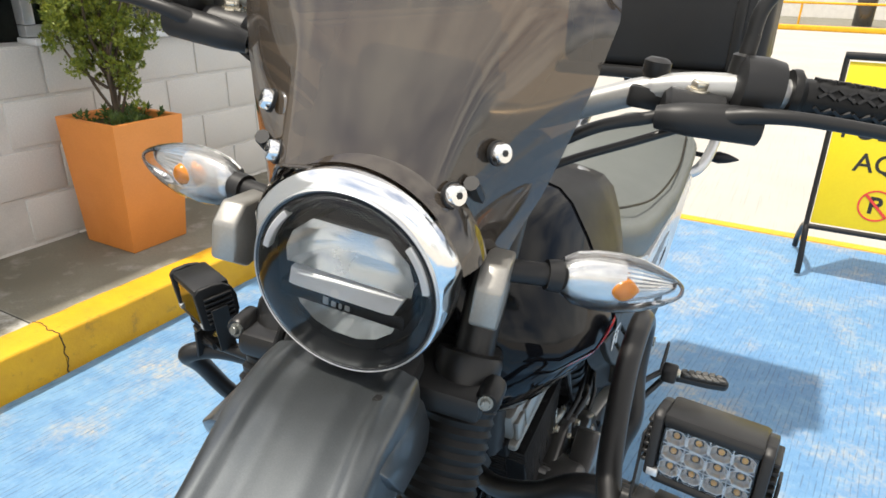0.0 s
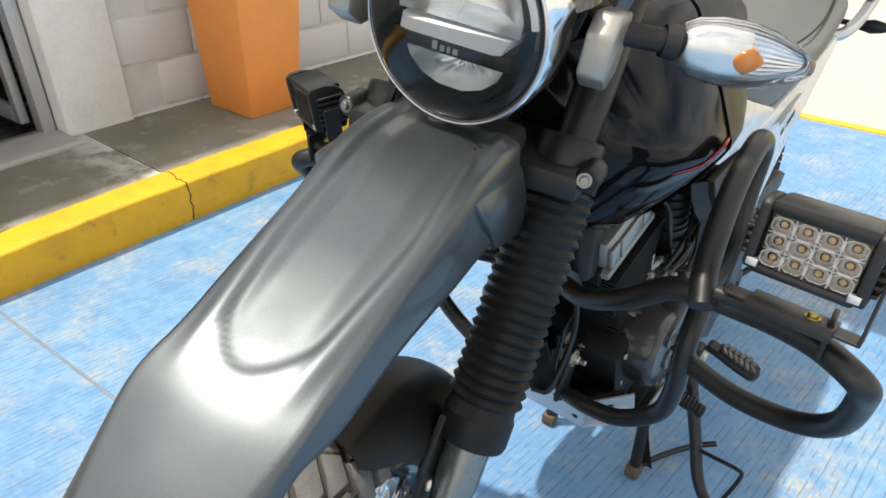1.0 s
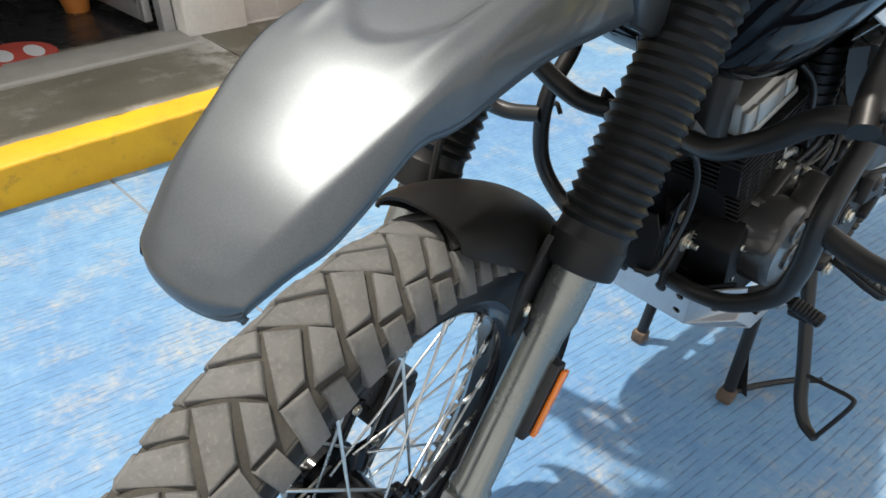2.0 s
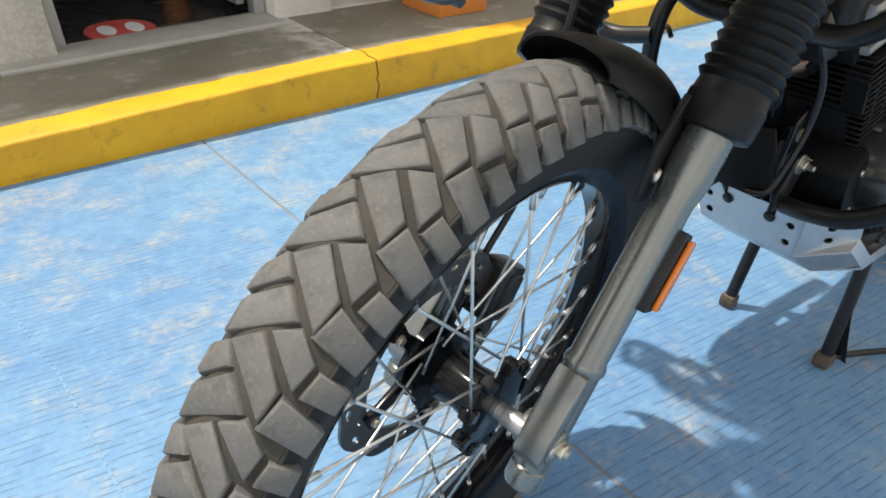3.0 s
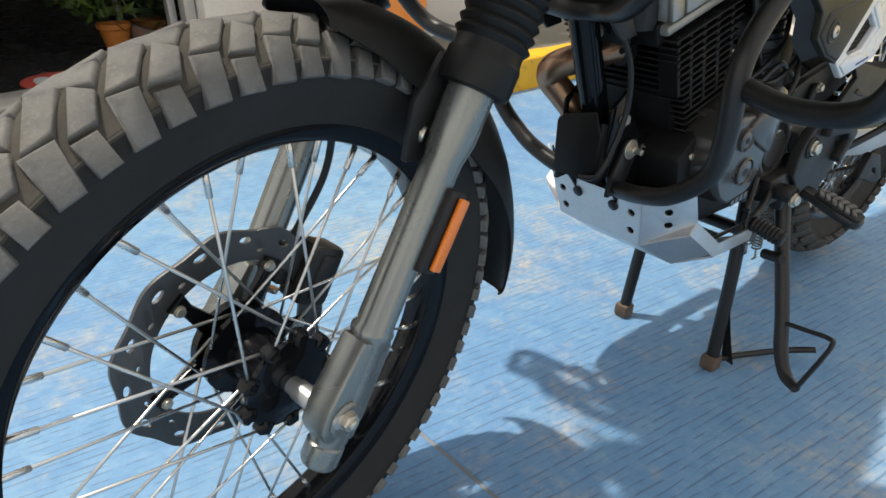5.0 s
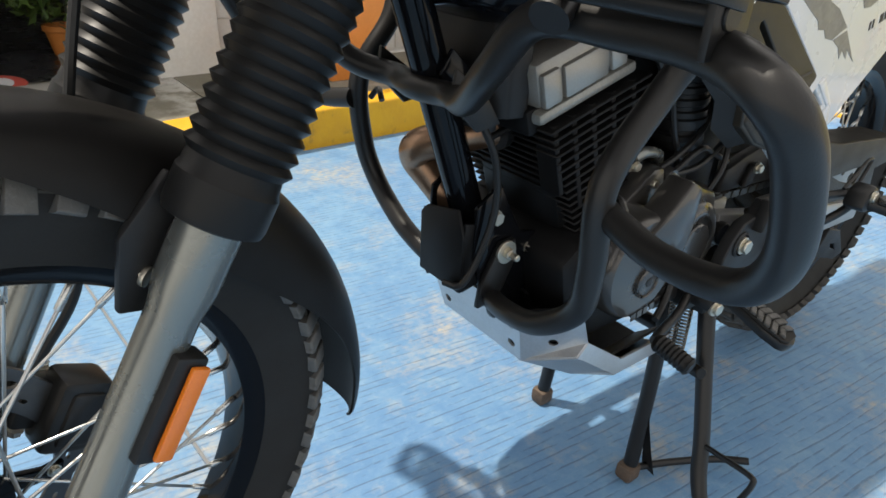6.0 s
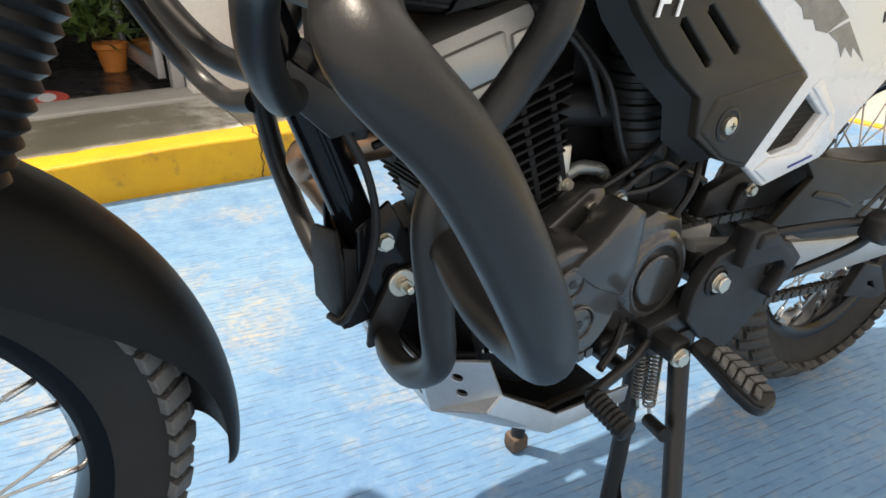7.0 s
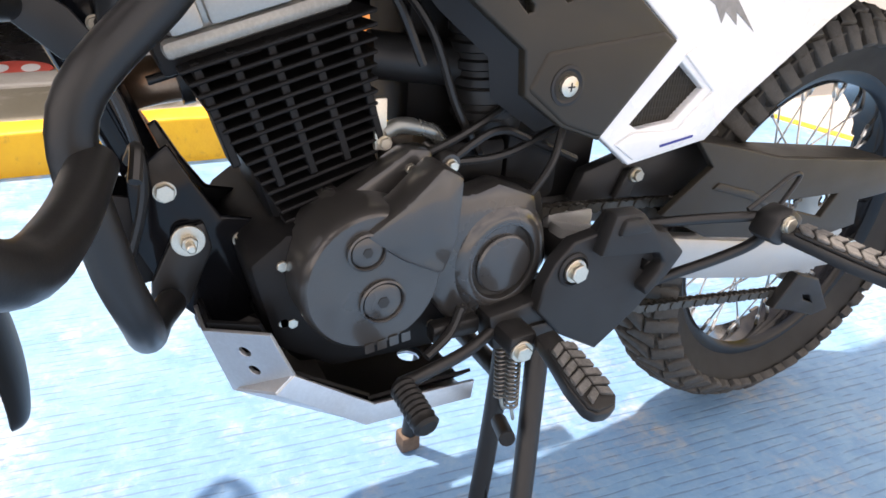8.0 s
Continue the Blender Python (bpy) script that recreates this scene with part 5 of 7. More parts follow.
for x in (-0.17, 0.18):
    part("box_rib", box(x - 0.012, x + 0.012, 1.540, 1.547, 1.085, 1.35, 0.003), BLACK_MT, tb)
part("luggage_rack", join(*[tube([(x, 1.775, 0.985), (x, 1.72, 1.01), (x, 1.68, 1.030), (x, 1.70, 1.041), (x, 1.88, 1.042)], 0.008, 10) for x in (-0.09, 0.09)], strut((-0.12, 1.7, 1.041), (0.12, 1.7, 1.041), 0.007), strut((-0.12, 1.84, 1.041), (0.12, 1.84, 1.041), 0.007)), BLACK_MT, bike, "black steel luggage rack")

# ---- side panels ----
for s in (1, -1):
    sx = lambda a, b: sorted((s * a, s * b))
    gp = [(0.668, 0.792), (0.790, 0.797), (0.806, 0.786), (0.952, 0.690), (0.878, 0.604), (0.834, 0.619), (0.791, 0.648), (0.786, 0.686), (0.735, 0.722), (0.690, 0.765)]
    slots = []
    for (y0, z0), (y1, z1) in (((0.739, 0.757), (0.786, 0.716)), ((0.772, 0.766), (0.824, 0.725))):
        d = Vector((y1 - y0, z1 - z0)).normalized()
        nrm = Vector((-d.y, d.x)) * 0.0065
        slots.append([(y0 + nrm.x, z0 + nrm.y), (y1 + nrm.x, z1 + nrm.y), (y1 + d.x * 0.005, z1 + d.y * 0.005), (y1 - nrm.x, z1 - nrm.y), (y0 - nrm.x, z0 - nrm.y), (y0 - d.x * 0.005, z0 - d.y * 0.005)])
    SF = frame_of((s * 0.150, 0, 0), (0, 1, 0), (0, 0, 1))
    panel = part("side_panel", sheet(gp, slots, 0.008, None, 0.0025), PANEL_G, bike, "matt dark side panel with two slots", SF)
    part("panel_back", prism([(0.70, 0.775), (0.80, 0.78), (0.93, 0.69), (0.875, 0.62), (0.80, 0.66)], *sx(0.128, 0.142), 0.002, "x"), BLACK_PL, panel)
    part("panel_ridge", prism([(0.79, 0.652), (0.806, 0.684), (0.935, 0.700), (0.952, 0.690), (0.878, 0.604), (0.834, 0.619)], *sx(0.1500, 0.1590), 0.0085, "x", 4), PANEL_G, panel)
    part("panel_flank", loft([[(s * 0.150, 0.668, 0.792), (s * 0.148, 0.690, 0.765), (s * 0.148, 0.735, 0.722), (s * 0.148, 0.786, 0.686), (s * 0.148, 0.791, 0.648), (s * 0.150, 0.834, 0.619)], [(s * 0.128, 0.655, 0.785), (s * 0.128, 0.672, 0.757), (s * 0.128, 0.717, 0.712), (s * 0.128, 0.766, 0.675), (s * 0.128, 0.772, 0.640), (s * 0.128, 0.825, 0.606)]], False, False), BLACK_PL, panel)
    part("panel_screw", join(lathe([(0.0180, -0.004), (0.0178, 0.0005), (0.0150, 0.0012), (0.0125, -0.0005)], along((s * 0.1594, 0.830, 0.655), (s, 0, 0)), 28)), BLACK_PL, panel)
    part("screw_head", lathe([(0.009, -0.001), (0.009, 0.003), (0.0065, 0.0045), (0.002, 0.0048)], along((s * 0.1600, 0.830, 0.655), (s, 0, 0)), 24), ZINC, panel, "bright cross-head screw")
    part("screw_cross", join(box(*sx(0.1646, 0.1652), 0.8262, 0.8338, 0.6543, 0.6557), box(*sx(0.1646, 0.1652), 0.8293, 0.8307, 0.6512, 0.6588)), INK, panel)
    if s == 1:
        F1 = frame_of((0.1592, 0.699, 0.762), (0, 1, -0.02), (0, 0.12, 1))
        part("lettering_bar", moved(box(0.006, 0.040, 0.0275, 0.0305, 0, 0.0006), F1), LIGHT_BAR, panel)
        part("panel_lettering", words("F i", 0.032, F1, 0.0006, 0.22, 0.0004), LIGHT_BAR, panel, "white letters Fi")
    wp = [(0.806, 0.800), (0.815, 0.792), (0.962, 0.692), (0.884, 0.605), (0.928, 0.573), (1.030, 0.590), (1.064, 0.622), (1.185, 0.712), (1.34, 0.80), (1.42, 0.85), (1.38, 0.87), (1.18, 0.835), (0.95, 0.815)]
    vent = [(0.971, 0.673), (1.014, 0.643), (0.978, 0.609), (0.930, 0.604), (0.915, 0.612)]
    WF = frame_of((s * 0.147, 0, 0), (0, 1, 0), (0, 0, 1))
    wpan = part("white_panel", sheet(wp, [vent], 0.007, None, 0.0025), WHITE, bike, "white painted side panel with grey splash graphics", WF)
    part("panel_front", prism([(0.600, 0.842), (0.640, 0.905), (0.70, 0.905), (0.80, 0.872), (0.95, 0.826), (0.96, 0.812), (0.80, 0.803), (0.68, 0.812)], *sx(0.146, 0.1525), 0.003, "x"), WHITE, wpan)
    part("panel_step", prism([(0.985, 0.685), (1.03, 0.645), (1.045, 0.606), (1.030, 0.592), (0.930, 0.576), (0.902, 0.594), (0.923, 0.605), (0.982, 0.603), (1.022, 0.640), (0.972, 0.677)], *sx(0.1505, 0.1560), 0.0022, "x"), WHITE, wpan)
    grid = [prism(vent, *sx(0.1415, 0.1432), 0, "x")]
    for i in range(26):                                # fine wires, cut off at the edge of the vent
        y = 0.918 + 0.0038 * i
        za = 0.612 - 0.008 * min(1.0, (y - 0.915) / 0.015) if y < 0.930 else (0.604 + 0.005 * (y - 0.930) / 0.048 if y < 0.978 else 0.609 + 0.034 * (y - 0.978) / 0.036)
        zb = 0.612 + 0.061 * (y - 0.915) / 0.056 if y < 0.971 else 0.673 - 0.030 * (y - 0.971) / 0.043
        if zb - za > 0.004:
            grid.append(box(*sx(0.1431, 0.1440), y - 0.0007, y + 0.0007, za, zb))
    for i in range(9):
        z = 0.610 + 0.007 * i
        ya, yb = 0.915 + 0.056 * max(0.0, z - 0.612) / 0.061, min(1.012, 0.978 + 0.036 * (z - 0.609) / 0.034 if z < 0.643 else 1.014 - 0.043 * (z - 0.643) / 0.030)
        if yb - ya > 0.004:
            grid.append(box(*sx(0.1431, 0.1438), ya + 0.002, yb - 0.001, z - 0.0006, z + 0.0006))
    part("vent_mesh", join(*grid), PANEL_G, wpan, "dark mesh in the vent")
    if s == 1:
        GM = frame_of((0.1532, 0, 0), (0, 1, 0), (0, 0, 1))
        for poly in ([(0.839, 0.793), (0.870, 0.797), (0.900, 0.797), (0.938, 0.781), (0.965, 0.772), (1.006, 0.747), (0.990, 0.742), (0.972, 0.733), (0.950, 0.737), (0.940, 0.748), (0.923, 0.749), (0.915, 0.760), (0.888, 0.773), (0.862, 0.786)],
                     [(0.975, 0.733), (1.009, 0.743), (1.028, 0.727), (1.062, 0.698), (1.030, 0.716), (1.034, 0.704), (1.014, 0.717), (1.012, 0.706), (0.998, 0.722)],
                     [(0.969, 0.789), (1.004, 0.793), (1.060, 0.801), (1.133, 0.806), (1.170, 0.799), (1.120, 0.790), (1.105, 0.779), (1.085, 0.781), (1.060, 0.770), (1.041, 0.769), (1.030, 0.779), (1.005, 0.784)]):
            part("splash_graphic", sheet(poly, [], 0.0008, GM), GREY_GR, wpan, "grey torn splash graphic")
        F2 = frame_of((0.1530, 1.105, 0.745), (0, 1, 0.28), (0, -0.28, 1))
        for x in (-0.026, -0.017, 0.004, 0.017, 0.030, 0.043):
            part("brand_bar", moved(box(x, x + (0.004 if x < 0 else 0.009), 0.0, 0.012, 0, 0.0008), F2), INK, wpan)
        part("chip", box(0.1505, 0.1512, 0.992, 1.0, 0.657, 0.665), INK, wpan)
        part("small_sticker", moved(box(0.0, 0.045, 0.0, 0.0025, 0, 0.0006), frame_of((0.1562, 0.962, 0.587), (0, 1, 0.16), (0, -0.16, 1))), worn("blue_sticker", (0.02, 0.03, 0.22), 0.5), wpan)

# the panels hang a little back and down on their lugs
for ob in [c for c in bike.children if c.name.startswith(("side_panel", "white_panel"))]:
    ob.matrix_basis = Matrix.Translation((0, 0.008, -0.004)) @ ob.matrix_basis

# ---- frame ----
fr = part("frame", join(tube([(0, 0.395, 0.86), (0, 0.44, 0.74), (0, 0.490, 0.60), (0, 0.515, 0.53)], 0.020, 16), tube([(0, 0.37, 0.92), (0, 0.50, 0.885), (0, 0.72, 0.83), (0, 0.85, 0.76)], 0.020, 14),
                           *[tube([(s * 0.03, 0.70, 0.82), (s * 0.065, 0.84, 0.74), (s * 0.050, 0.88, 0.60), (s * 0.050, 0.89, 0.47), (s * 0.060, 0.86, 0.40)], 0.016, 12) for s in (1, -1)],
                           *[tube([(s * 0.08, 0.80, 0.76), (s * 0.10, 1.1, 0.80), (s * 0.10, 1.55, 0.87)], 0.012, 10) for s in (1, -1)]), BLACK_GL, bike, "gloss black steel frame tubes")
part("steering_head", strut((0, 0.335, 0.93), (0, 0.44, 1.13), 0.028, 24), BLACK_MT, bike)
for s in (1, -1):
    xs = sorted((s * 0.037, s * 0.044))
    mt = part("engine_mount", prism([(0.487, 0.568), (0.522, 0.592), (0.540, 0.555), (0.560, 0.522), (0.592, 0.514), (0.604, 0.48), (0.59, 0.415), (0.545, 0.40), (0.505, 0.45), (0.486, 0.50)], *xs, 0.003, "x"), BLACK_GL, bike, "gloss black engine mounting plate")
    part("mount_bolt", hexbolt((s * 0.045, 0.515, 0.551), (s, 0, 0), 0.0085, 0.006), ZINC, mt)
    part("mount_bolt", hexbolt((s * 0.055, 0.528, 0.507), (s, 0, 0), 0.0075, 0.008, 0.0145, 0.010), ZINC, mt)
    part("mount_bolt", hexbolt((s * 0.045, 0.575, 0.496), (s, 0, 0), 0.0075, 0.006), ZINC, mt)
    part("tube_lug", join(prism([(0.455, 0.74), (0.50, 0.70), (0.515, 0.665), (0.495, 0.655), (0.44, 0.715)], sorted((s * 0.022, s * 0.028))[0], sorted((s * 0.022, s * 0.028))[1], 0.002, "x")), BLACK_GL, mt)
    part("lug_bolt", hexbolt((s * 0.029, 0.485, 0.685), (s, 0, 0), 0.006, 0.005), ZINC, mt)
part("front_bracket", join(prism([(-0.038, 0.462), (0.040, 0.462), (0.042, 0.535), (0.030, 0.566), (-0.026, 0.552), (-0.038, 0.540)], 0.470, 0.475, 0.002, "y"),
                           prism([(0.474, 0.462), (0.520, 0.470), (0.515, 0.540), (0.474, 0.552)], 0.036, 0.041, 0.002, "x"), prism([(0.474, 0.462), (0.520, 0.470), (0.515, 0.530), (0.474, 0.545)], -0.039, -0.034, 0.002, "x")), FIN, bike, "black folded bracket across the frame")
part("oil_line", tube([(0.052, 0.470, 0.68), (0.060, 0.492, 0.63), (0.058, 0.500, 0.57), (0.052, 0.485, 0.51), (0.046, 0.468, 0.478), (0.02, 0.464, 0.470)], 0.0042, 8), BLACK_MT, bike)

# ---- engine ----
CY = Matrix.Translation((0, 0.640, 0.560)) @ Matrix.Rotation(radians(16.5), 4, "X")
eng = part("engine", join(prism([(0.565, 0.50), (0.60, 0.525), (0.70, 0.535), (0.80, 0.545), (0.87, 0.535), (0.89, 0.45), (0.86, 0.39), (0.76, 0.368), (0.64, 0.372), (0.585, 0.41)], -0.105, 0.110, 0.012, "x"),
                          prism([(0.60, 0.38), (0.62, 0.345), (0.80, 0.335), (0.85, 0.38)], -0.055, 0.055, 0.01, "x")), FIN, bike, "black air cooled single cylinder engine")
barrel = part("cylinder", moved(box(-0.068, 0.068, -0.050, 0.062, -0.055, 0.135, 0.008), CY), FIN, eng, "black finned cylinder")
for i in range(-2, 17):
    t = max(0.0, (i - 3) / 13)
    z = -0.0458 + 0.0106 * i
    part("fin", moved(box(-0.088 - 0.008 * t, 0.088 + 0.008 * t, -0.043 - 0.032 * t, 0.052 + 0.034 * t, z, z + 0.0035, 0.0012, 1), CY), FIN, barrel)
for y in (-0.062, -0.034, -0.004, 0.028, 0.062):
    part("fin_rib", moved(box(0.06, 0.0905, y - 0.0035, y + 0.0035, 0.012 + (0.03 if y < -0.05 else 0), 0.128, 0.001, 1), CY), FIN, barrel)
part("cylinder_head", moved(box(-0.074, 0.074, -0.085, 0.07, 0.120, 0.150, 0.004), CY), FIN, eng)
hcov = part("head_cover", moved(box(-0.082, 0.082, -0.074, 0.066, 0.144, 0.198, 0.012), CY), COVER, eng, "pale grey cast cylinder head cover")
part("cover_flange", moved(box(-0.0865, 0.0865, -0.079, 0.072, 0.133, 0.147, 0.005), CY), worn("flange_cast", (0.30, 0.295, 0.27), 0.4, 0.5, grain=300, stain=30, amount=0.5), hcov, "cast flange of the cover")
part("cover_panel", moved(join(box(0.078, 0.0875, -0.070, -0.044, 0.148, 0.186, 0.004), box(0.078, 0.0875, -0.040, 0.026, 0.148, 0.184, 0.004), box(0.078, 0.086, 0.032, 0.058, 0.148, 0.178, 0.004)), CY), COVER, hcov, "pale grey raised panels")
part("head_bracket", join(prism([(-0.066, 0.500), (-0.058, 0.486), (0.052, 0.486), (0.066, 0.498), (0.070, 0.522), (0.060, 0.528), (-0.060, 0.528), (-0.068, 0.520)], 0.672, 0.770, 0.004, "z"), prism([(-0.030, 0.484), (0.050, 0.484), (0.050, 0.500), (-0.030, 0.500)], 0.655, 0.690, 0.003, "z")), BLACK_PL, eng, "black bracket in front of the cylinder head")
part("bracket_bolt", hexbolt((0.005, 0.484, 0.668), (0, -1, 0), 0.0075, 0.007, 0.011, 0.006), ZINC, eng, "zinc bracket bolt")
part("cover_bolt", moved(join(hexbolt((0.05, -0.06, 0.190), (0, 0, 1), 0.006, 0.005), hexbolt((0.05, 0.04, 0.190), (0, 0, 1), 0.006, 0.005)), CY), ZINC, eng)
# left covers
rim_poly = [(0.598, 0.478), (0.604, 0.512), (0.620, 0.538), (0.640, 0.548), (0.660, 0.556), (0.700, 0.580), (0.716, 0.590), (0.737, 0.588), (0.744, 0.556), (0.748, 0.48), (0.738, 0.432), (0.715, 0.408), (0.680, 0.398), (0.645, 0.403), (0.618, 0.424), (0.602, 0.452)]
alt = part("alternator_cover", join(prism(rim_poly, 0.08, 0.108, 0.006, "x"),
                                    loft([[(x, 0.665 + r * 0.068 * math.cos(a), 0.487 + r * 0.070 * math.sin(a)) for a in (2 * math.pi * i / 48 for i in range(48))] for x, r in ((0.100, 1.0), (0.140, 0.985), (0.149, 0.95), (0.153, 0.90), (0.155, 0.10))]),
                                    prism([(0.652, 0.535), (0.690, 0.560), (0.722, 0.590), (0.744, 0.578), (0.742, 0.52), (0.728, 0.485), (0.69, 0.505)], 0.12, 0.160, 0.006, "x", 2)), CASE, eng, "dark grey cast alternator cover", sharp=28)
for y, z, r, d in ((0.670, 0.470, 0.0215, 0.1560), (0.655, 0.521, 0.0175, 0.1560)):
    part("inspection_plug", join(ring_lathe([(r, -0.004), (r, 0.002), (r - 0.0018, 0.003), (r - 0.0032, 0.0005), (r - 0.0032, -0.004)], along((d, y, z), (1, 0, 0)), 36), lathe([(r - 0.004, -0.004), (r - 0.004, 0.0012), (r - 0.006, 0.0022), (0.001, 0.0022)], along((d, y, z), (1, 0, 0)), 36)), CASE, alt)
    part("plug_socket", prism(disc_pts(0, 0, r * 0.27, 6), 0.0020, 0.0030, 0, "z"), INK, alt, m=along((d, y, z), (1, 0, 0)))
part("cover_mark", join(*[moved(box(0.0, 0.009, 0.0, 0.010, 0, 0.0009), frame_of((0.1540, 0.655 + 0.012 * i, 0.4165 + 0.0012 * i), (0, 1, 0.1), (0, -0.1, 1))) for i in range(4)]), CASE, alt)
part("sprocket_cover", join(prism([(0.735, 0.44), (0.742, 0.55), (0.775, 0.545), (0.805, 0.553), (0.850, 0.535), (0.862, 0.49), (0.858, 0.43), (0.81, 0.40), (0.76, 0.405)], 0.09, 0.124, 0.008, "x"),
                                  loft([[(x, 0.814 + r * 0.052 * math.cos(a), 0.468 + r * 0.058 * math.sin(a)) for a in (2 * math.pi * i / 40 for i in range(40))] for x, r in ((0.100, 1.22), (0.115, 1.15), (0.124, 1.03), (0.1295, 0.88), (0.131, 0.78), (0.130, 0.72), (0.123, 0.69), (0.122, 0.1))]),
                                  lathe([(0.0320, 0), (0.0320, 0.006), (0.0300, 0.008), (0.002, 0.0085)], along((0.122, 0.816, 0.465), (1, 0, 0)), 40)), CASE, eng, "dark grey sprocket cover with a round cap")
for y, z, x in ((0.595, 0.497, 0.107), (0.647, 0.543, 0.107), (0.715, 0.572, 0.107), (0.757, 0.571, 0.109), (0.793, 0.532, 0.103), (0.602, 0.436, 0.105), (0.594, 0.438, 0.104), (0.745, 0.400, 0.107)):
    part("bolt_boss", lathe([(0.012, -0.045), (0.0115, -0.004), (0.0098, -0.001)], along((x, y, z), (1, 0, 0)), 18), CASE, eng)
    part("cover_bolt", join(lathe([(0.0066, -0.018), (0.0066, -0.001)], along((x, y, z), (1, 0, 0)), 18), hexbolt((x, y, z), (1, 0, 0), 0.0054, 0.006)), ZINC, eng, "small zinc cover bolt")
intake = part("intake", join(tube([(0.04, 0.70, 0.66), (0.045, 0.75, 0.655), (0.05, 0.80, 0.65)], 0.022, 16), lathe([(0.030, 0), (0.033, 0.01), (0.030, 0.03), (0.034, 0.032), (0.034, 0.05), (0.030, 0.052), (0.030, 0.10)], along((0.062, 0.825, 0.590), (0, -0.12, 1)), 24)), BLACK_PL, bike, "black intake and breather body")
hose = [(0.031, 0)]
for i in range(9):
    z = 0.004 + 0.016 * i
    hose += [(0.031, z), (0.0345, z + 0.002), (0.0345, z + 0.009), (0.031, z + 0.011)]
part("ribbed_hose", lathe(hose + [(0.031, 0.15)], along((0.062, 0.818, 0.600), (0, -0.10, 1)), 28), BLACK_PL, bike, "ribbed black breather hose")
part("hose_clamp", ring_lathe([(0.0352, 0.0), (0.0362, 0.0), (0.0362, 0.007), (0.0352, 0.007)], along((0.062, 0.815, 0.628), (0, -0.10, 1)), 28), BLACK_MT, bike)
part("starter_pipe", join(tube([(0.085, 0.70, 0.600), (0.088, 0.715, 0.606), (0.085, 0.745, 0.598), (0.08, 0.76, 0.585)], 0.0075, 12)), SLIDER, bike)
part("cylinder_bracket", join(box(0.084, 0.090, 0.688, 0.700, 0.585, 0.632, 0.002), hexbolt((0.091, 0.697, 0.592), (1, 0, 0), 0.006, 0.005)), ZINC, bike)
for pts in ([(0.09, 0.72, 0.57), (0.10, 0.78, 0.60), (0.095, 0.83, 0.63), (0.08, 0.86, 0.68)], [(0.10, 0.76, 0.57), (0.105, 0.82, 0.575), (0.095, 0.90, 0.60)], [(0.07, 0.70, 0.74), (0.085, 0.74, 0.69), (0.088, 0.77, 0.62), (0.09, 0.80, 0.57)],
            [(0.10, 0.75, 0.565), (0.11, 0.80, 0.60), (0.10, 0.85, 0.585), (0.09, 0.92, 0.555)], [(0.06, 0.66, 0.76), (0.09, 0.70, 0.72), (0.095, 0.73, 0.66)], [(0.105, 0.85, 0.52), (0.108, 0.875, 0.56), (0.10, 0.89, 0.60)]):
    part("cable", tube(pts, 0.0042, 8), BLACK_MT, bike)
# plain black boxes added to darken the see-through gaps round the engine
part("starter_motor", box(0.02, 0.085, 0.755, 0.835, 0.535, 0.585, 0.01), FIN, eng)
part("airbox", box(-0.08, 0.03, 0.745, 0.90, 0.575, 0.80, 0.015), FIN, bike, "dark filler box behind the cylinder")
part("airbox_lid", box(-0.06, 0.06, 0.60, 0.742, 0.755, 0.80, 0.01), FIN, bike)
part("battery_tray", box(0.033, 0.080, 0.838, 0.910, 0.505, 0.630, 0.012), FIN, bike)
part("splash_guard", box(-0.03, 0.050, 0.915, 0.985, 0.490, 0.600, 0.012), FIN, bike)
pipe = part("exhaust_pipe", tube([(0.0, 0.555, 0.640), (-0.03, 0.508, 0.626), (-0.062, 0.484, 0.610), (-0.074, 0.490, 0.590), (-0.060, 0.502, 0.568), (-0.044, 0.514, 0.542), (-0.042, 0.524, 0.500), (-0.044, 0.545, 0.440), (-0.06, 0.60, 0.40), (-0.09, 0.66, 0.385), (-0.14, 0.80, 0.40), (-0.16, 1.0, 0.50)], 0.0210, 18), BRONZE, bike, "heat browned exhaust header pipe")
part("pipe_flange", join(lathe([(0.028, 0), (0.028, 0.01)], along((0.0, 0.548, 0.643), (0, -1, -0.2)), 20), strut((0.025, 0.55, 0.65), (0.025, 0.515, 0.64), 0.004), strut((-0.025, 0.55, 0.65), (-0.025, 0.515, 0.64), 0.004)), BLACK_MT, pipe)

# ---- skid plate ----
E_ = [(0.088, 0.528, 0.435), (0.079, 0.550, 0.356), (0.079, 0.655, 0.286), (0.079, 0.80, 0.286)]
O_ = [(0.143, 0.574, 0.452), (0.143, 0.592, 0.404), (0.143, 0.669, 0.346), (0.139, 0.785, 0.336)]
B_ = [(0.143, 0.576, 0.389), (0.143, 0.661, 0.324), (0.139, 0.783, 0.314)]      # foot of the upright side lip
def facet(a, b, c, d, holes=(), thick=0.003, hr=0.0065):
    a, b, c, d = map(Vector, (a, b, c, d))
    m = frame_of(a, b - a, d - a)
    inv = m.inverted()
    loc = [(inv @ p).xy for p in (a, b, c, d)]
    hs = [disc_pts(loc[0].x * (1 - u) * (1 - v) + loc[1].x * u * (1 - v) + loc[2].x * u * v + loc[3].x * (1 - u) * v,
                   loc[0].y * (1 - u) * (1 - v) + loc[1].y * u * (1 - v) + loc[2].y * u * v + loc[3].y * (1 - u) * v, hr, 20) for u, v in holes]
    return sheet([tuple(p) for p in loc], hs, thick, m, 0.0004)


